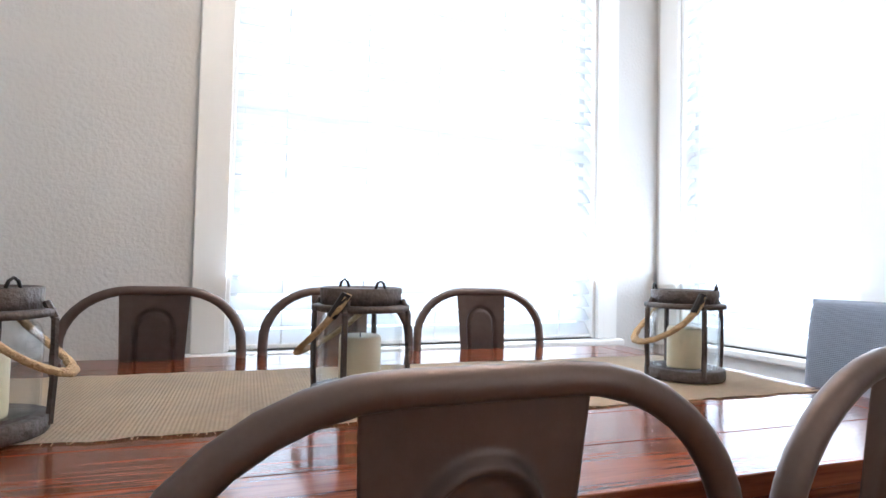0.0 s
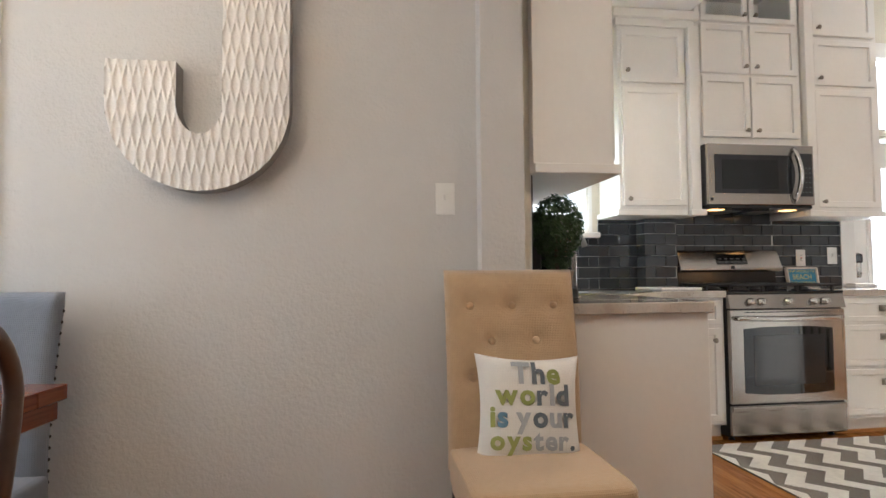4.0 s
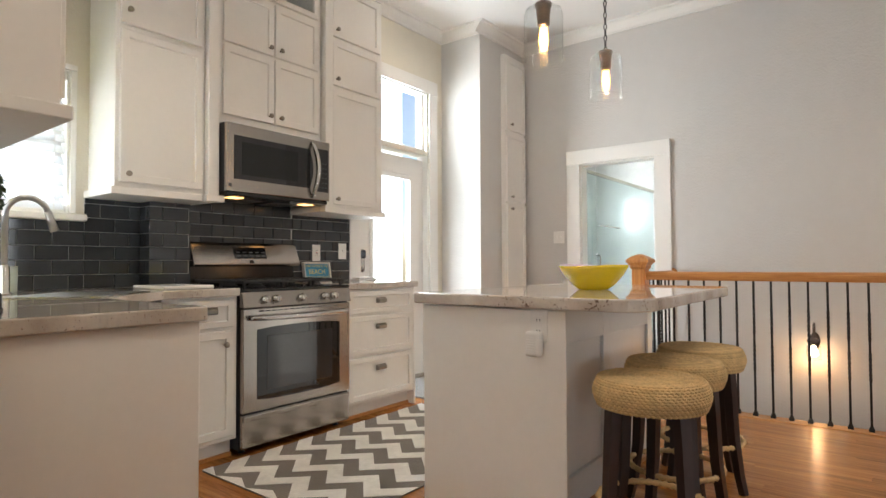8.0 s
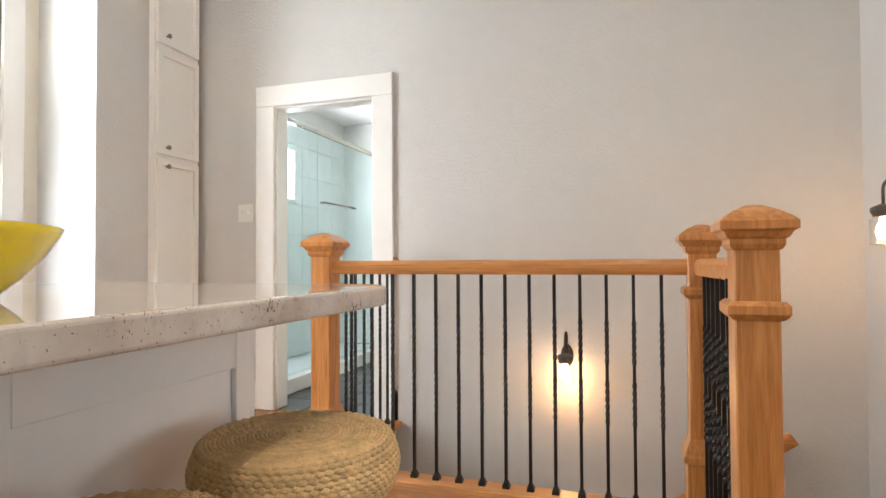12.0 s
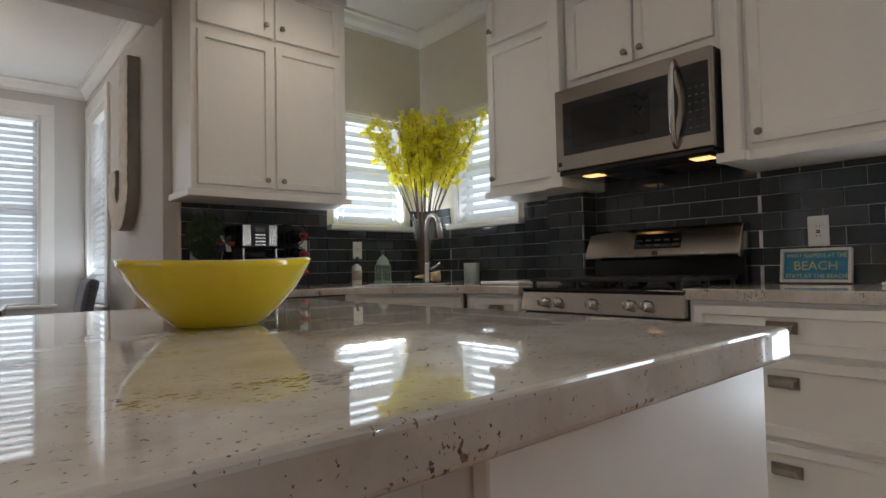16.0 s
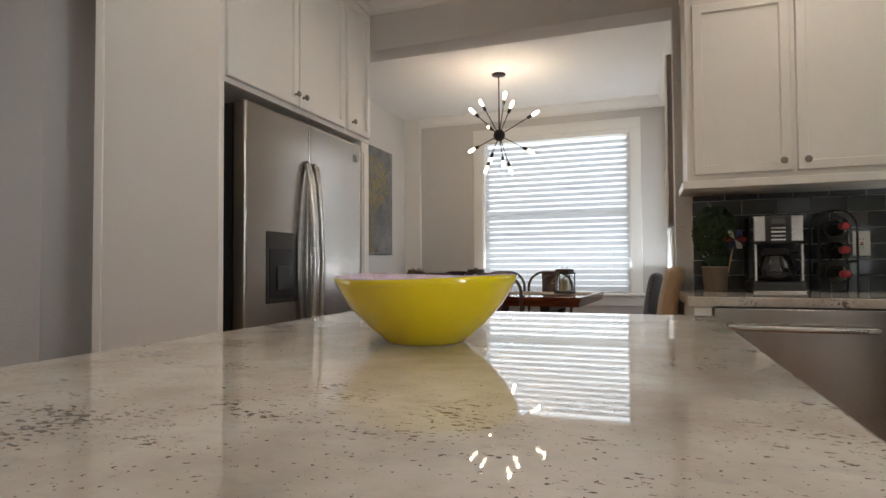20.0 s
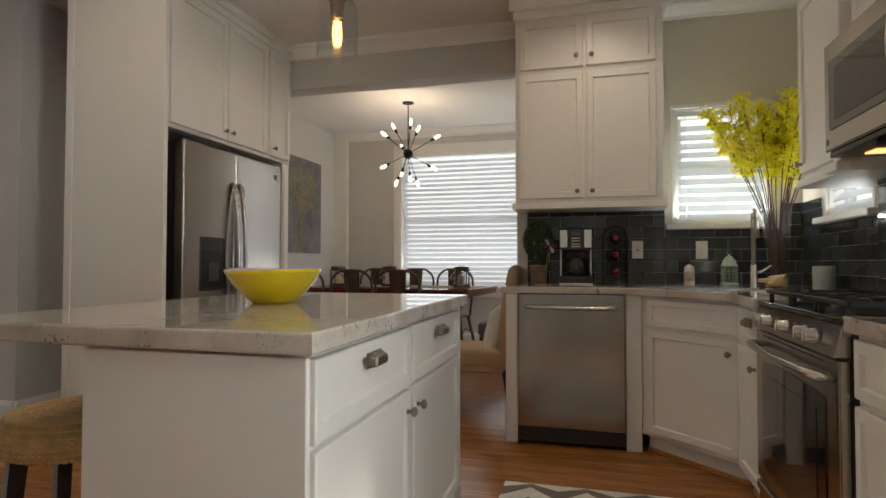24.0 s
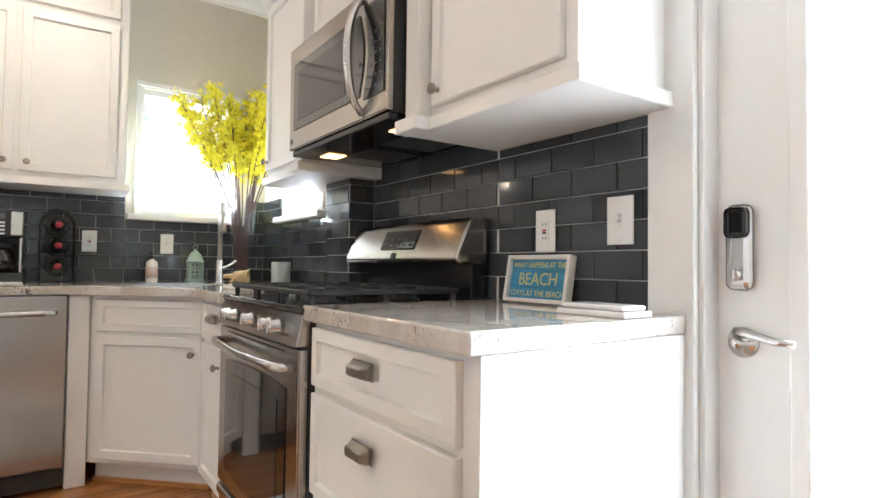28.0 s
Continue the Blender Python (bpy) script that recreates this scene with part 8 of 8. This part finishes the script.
SUN = weave_mat("mustard_cloth", (0.5, 0.38, 0.05), 800, 0.95, 0.4)
throw(-4.50, -1.36, 0.69, 70, 22, 0.44, CANVASW, "white pillow on the charcoal sofa")
throw(-4.46, -1.05, 0.69, 80, 22, 0.44, weave_mat("ivory_cloth", (0.6, 0.57, 0.48), 800), "patterned cream pillow on the sofa", [SUN, mat("slate_print", (0.15, 0.18, 0.2), 0.9), mat("olive_print", (0.3, 0.32, 0.14), 0.9)])
throw(-4.46, -0.42, 0.70, 92, 22, 0.48, SUN, "mustard yellow pillow on the sofa")
RGL = thing("patterned_rug", -3.50, -0.40, 0.001, 0, "teal rug with a pale lattice pattern", "rug")
part("rug_field", box(-0.86, 0.86, -1.45, 1.45, 0.0, 0.012, 0.004, 1), weave_mat("teal_pile", (0.07, 0.2, 0.21), 300, 0.95, 0.8), RGL)
PALE = weave_mat("pale_pile", (0.42, 0.5, 0.48), 300, 0.95, 0.8)
for k in range(-7, 8):
    for s in (-1, 1):
        b = bmesh.new()
        pts = []
        for j in range(41):
            x = -0.84 + 1.68 * j / 40
            y = k * 0.2 + s * 0.1 * math.cos(2 * math.pi * x / 0.4)
            pts.append((x, min(max(y, -1.43), 1.43)))
        for (x0, y0), (x1, y1) in zip(pts, pts[1:]):
            v = [b.verts.new(q) for q in ((x0, y0 - 0.008, 0.0135), (x1, y1 - 0.008, 0.0135), (x1, y1 + 0.008, 0.0135), (x0, y0 + 0.008, 0.0135))]
            b.faces.new(v)
        bmesh.ops.solidify(b, geom=b.faces[:], thickness=0.0015)
        part("lattice_line", b, PALE, RGL)
CT = thing("coffee_table", -3.35, -0.35, 0.013, 0, "glass coffee table on scrolled iron legs", "coffee table")
part("top", extrude([(-0.35, -0.5), (0.35, -0.5), (0.35, 0.5), (-0.35, 0.5)], 0.03, "z", 0.43, 0.008, 2), mat("stone_top", (0.3, 0.26, 0.22), 0.15, vary=0.2), CT)
SCR = mat("pewter_scroll", (0.4, 0.36, 0.3), 0.4, 0.7, 0.2, 20)
for sx in (-1, 1):
    for sy in (-1, 1):
        pts = []
        for k in range(30):
            u = k / 29
            a = 2.2 * math.pi * u
            pts.append((sx * (0.24 + 0.07 * math.sin(a)), sy * (0.38 + 0.04 * math.cos(a)), 0.43 * (1 - u)))
        part("scroll_leg", tube(pts, 0.012, 8), SCR, CT, smooth=True)
CK = thing("wall_clock", LW, -0.02, 1.93, 90, "round white wall clock in the living room", "clock")
b = turned([(0.001, 0), (0.29, 0), (0.3, 0.02), (0.28, 0.04), (0.25, 0.04), (0.245, 0.025), (0.001, 0.025)], 40)
b.transform(pose(0, 0, 0, 90, 0, 0))
part("rim", b, mat("clock_grey", (0.45, 0.44, 0.42), 0.5), CK, smooth=False)
b = turned([(0.001, 0.0255), (0.243, 0.0255), (0.243, 0.028), (0.001, 0.028)], 40)
b.transform(pose(0, 0, 0, 90, 0, 0))
part("dial", b, WHITEGLOSS, CK)
for k in range(12):
    a = math.pi / 6 * k
    b = box(-0.006, 0.006, -0.0315, -0.028, 0.18, 0.22)
    b.transform(pose(0, 0, 0, 0, math.degrees(a), 0))
    part("hour_mark", b, BLACKPL, CK)
for a, l in ((305, 0.12), (60, 0.18)):
    b = box(-0.005, 0.005, -0.034, -0.0316, 0.0, l)
    b.transform(pose(0, 0, 0, 0, a, 0))
    part("clock_hand", b, BLACKPL, CK)
for o in CK.children_recursive:
    o.data.transform(Matrix.Diagonal((0.85, 1, 0.85, 1)))
# white column with a moulded cap beside the opening
COLM = thing("column", -1.578, -1.95, 0, 0, "white square column with a moulded cap", "column", kind="structure")
part("shaft", box(-0.096, 0.096, -0.085, 0.085, 0, 2.40, 0.004, 1), TRIM, COLM)
part("capital", squared([(0.09, 2.38), (0.1, 2.39), (0.1, 2.41), (0.13, 2.47), (0.14, 2.475), (0.14, 2.52)]), TRIM, COLM)
# ceiling fan
FN = thing("ceiling_fan", -2.65, 0.05, 3.10, 0, "grey-bladed ceiling fan, at rest", "ceiling fan")
part("rod", rod((0, 0, -0.35), (0, 0, 0), 0.015, n=10), CHROME, FN)
part("motor", turned([(0.001, -0.47), (0.08, -0.46), (0.12, -0.42), (0.12, -0.37), (0.05, -0.34), (0.001, -0.34)], 24), CHROME, FN, smooth=True)
for k in range(5):
    b = box(0.14, 0.68, -0.065, 0.065, -0.415, -0.407, 0.003, 1)
    b.transform(pose(0, 0, 0, 0, 0, 72 * k + 10) @ pose(0, 0, 0, 8, 0, 0))
    part("blade", b, mat("grey_blade", (0.3, 0.29, 0.28), 0.5) if k == 0 else bpy.data.materials["grey_blade"], FN)

# ---- strip floor: subfloor and boards ----
FL = solid("floor", box(LW, EAST, -4.15, KN, -0.09, -0.0125, bm=bmesh.new()), mat("dark_gap", (0.05, 0.025, 0.012), 0.8), "warm oak strip floor", "floor", "structure")
sub = bmesh.new()
for r in ((LW, DE, KN, DN), (LW, DW - T, DN, 4.0), (LW, STAIRW - T, -6.6, -4.15), (0.24, EAST, -4.87, -4.15), (1.92, EAST, SOUTH, -4.87), (LW, EAST, -4.15, KN)):
    box(r[0], r[1], r[2], r[3], -0.09, -0.0125, bm=sub)
sub.to_mesh(FL.data)
sub.free()
BW = 0.0572
board = box(-0.5, 0.5, -BW / 2 + 0.0003, BW / 2 - 0.0003, -0.0122, 0.0)
bd_me = bpy.data.meshes.new("floor_board")
board.to_mesh(bd_me)
board.free()
bd_me.materials.append(OAK)
rng = random.Random(21)
verts, faces = [], []
near_count = 0
y = -6.6 + BW / 2
while y < 4.0:
    if y > DN:
        spans = [(LW, DW - T)]
    elif y > KN:
        spans = [(LW, DE)]
    elif y > -4.15:
        spans = [(LW, EAST)]
    elif y > -4.80:
        spans = [(LW, STAIRW - T), (0.265, EAST)]
    elif y > SOUTH:
        spans = [(LW, STAIRW - T), (1.93, EAST)]
    else:
        spans = [(LW, STAIRW - T)]
    for a, b_ in spans:
        x = a - rng.uniform(0, 0.8)
        while x < b_:
            ln = rng.uniform(0.45, 1.5)
            x0, x1 = max(x, a), min(x + ln, b_)
            x += ln
            if x1 - x0 < 0.02:
                continue
            cx = (x0 + x1) / 2
            if cx > 1.0 and -4.75 < y < -1.3 and near_count < 260:
                o = new("floor_board", bd_me)
                o.parent = FL
                o.matrix_basis = pose(cx, y, 0) @ Matrix.Diagonal((x1 - x0 - 0.0008, 1, 1, 1))
                near_count += 1
            else:
                k = len(verts)
                x0, x1, y0, y1 = x0 + 0.0004, x1 - 0.0004, y - BW / 2 + 0.0003, y + BW / 2 - 0.0003
                verts += [(x0, y0, -0.0122), (x1, y0, -0.0122), (x1, y1, -0.0122), (x0, y1, -0.0122), (x0, y0, 0), (x1, y0, 0), (x1, y1, 0), (x0, y1, 0)]
                faces += [(k + 4, k + 5, k + 6, k + 7), (k, k + 1, k + 5, k + 4), (k + 1, k + 2, k + 6, k + 5), (k + 2, k + 3, k + 7, k + 6), (k + 3, k, k + 4, k + 7)]
    y += BW
me = bpy.data.meshes.new("floor_boards_far")
me.from_pydata(verts, [], faces)
me.materials.append(OAK)
ob = new("floor_boarding", me)
ob.parent = FL
tagged(ob, "oak boards of the far floor", kind="stuff")

# ---- backsplash tiles ----
TWD, THT, JNT, DEEP = 0.1524, 0.0762, 0.0034, 0.0065
BSN = solid("backsplash_north", box(DE, EAST - 0.005, KN - 0.005, KN, TOP, 1.262, bm=bmesh.new()), GROUT, "dark glass subway tile behind the sink", "backsplash", "structure")
BSE = solid("backsplash_east", box(EAST - 0.005, EAST, -3.72, KN, TOP, 1.262, bm=bmesh.new()), GROUT, "dark glass subway tile behind the stove", "backsplash", "structure")
CHASE = (-2.285, -2.06, 3.67)      # tiled chase: y from, y to, face x
tile_cache = {}


def tile_mesh(w, h):
    key = (round(w, 4), round(h, 4))
    if key not in tile_cache:
        b = box(-w / 2, w / 2, -DEEP, 0, -h / 2, h / 2)
        es = [e for e in b.edges if all(v.co.y < -DEEP / 2 for v in e.verts)]
        bmesh.ops.bevel(b, geom=es, offset=0.0016, segments=1, affect="EDGES")
        m = bpy.data.meshes.new("tile")
        b.to_mesh(m)
        b.free()
        m.materials.append(TILE)
        tile_cache[key] = m
    return tile_cache[key]


rng = random.Random(4)


def tile_field(parent, m, lo, hi, z_of, holes=()):
    """Running-bond tiles on a wall plane; m takes (along, 0, z) to the world. z_of(along): the top there."""
    zr, r = TOP + 0.001, 0
    while zr < 1.50:
        h = THT - JNT
        x = lo - (TWD / 2 if r % 2 else 0)
        while x < hi:
            a, c = max(x + JNT / 2, lo), min(x + TWD - JNT / 2, hi)
            if c - a > 0.012:
                mid = (a + c) / 2
                top = min(zr + h, z_of(a, c))
                blocked = any(a < hb - 0.001 and c > ha + 0.001 and zr < hz1 - 0.001 and top > hz0 + 0.001 for ha, hb, hz0, hz1 in holes)
                if top - zr > 0.012 and not blocked:
                    o = new("tile", tile_mesh(c - a, top - zr))
                    o.parent = parent
                    o.matrix_basis = m @ pose(mid, -0.005, (zr + top) / 2, rng.uniform(-0.12, 0.12), 0, rng.uniform(-0.12, 0.12))
            x += TWD
        zr += THT
        r += 1


# sheets of grout round the windows
for o, bxs in ((BSN, [(DE, 2.99, 1.40), (2.99, 3.67, 1.262), (3.67, EAST, 1.42)]), (BSE, None)):
    g = bmesh.new()
    if bxs:
        for a, c, zt in bxs:
            box(a, c, KN - 0.005, KN, TOP, zt, bm=g)
    else:
        for a, c, zt in ((-3.72, -3.122, 1.39), (-3.122, -2.346, 1.46), (-2.346, -1.77, 1.40), (-1.77, -1.09, 1.262), (-1.09, KN, 1.42)):
            box(EAST - 0.005, EAST, a, c, TOP, zt, bm=g)
        box(CHASE[2], EAST - 0.005, CHASE[0], CHASE[1], TOP, 1.389, bm=g)
    g.to_mesh(o.data)
    g.free()
tile_field(BSN, pose(0, KN, 0), DE + 0.002, 2.985, lambda a, c: 1.392)
tile_field(BSN, pose(0, KN, 0), 2.987, 3.672, lambda a, c: 1.262)
tile_field(BSN, pose(0, KN, 0), 3.675, EAST - 0.012, lambda a, c: 1.42)
me_ = pose(EAST, 0, 0, 0, 0, -90)
tile_field(BSE, me_, 0.775, 1.088, lambda a, c: 1.42)
tile_field(BSE, me_, 1.09, 1.77, lambda a, c: 1.262)
tile_field(BSE, me_, 1.772, 2.058, lambda a, c: 1.389)
tile_field(BSE, me_, 2.288, 2.346, lambda a, c: 1.389)
tile_field(BSE, me_, 2.347, 3.12, lambda a, c: 1.46)
tile_field(BSE, me_, 3.122, 3.72, lambda a, c: 1.389)
tile_field(BSE, pose(CHASE[2] + 0.005, 0, 0, 0, 0, -90), 2.052, 2.293, lambda a, c: 1.388)
tile_field(BSE, pose(0, CHASE[1] - 0.005, 0, 0, 0, 180) , -EAST + 0.016, -CHASE[2] + 0.0, lambda a, c: 1.388)
tile_field(BSE, pose(0, CHASE[0] + 0.005, 0), CHASE[2], EAST - 0.016, lambda a, c: 1.388)
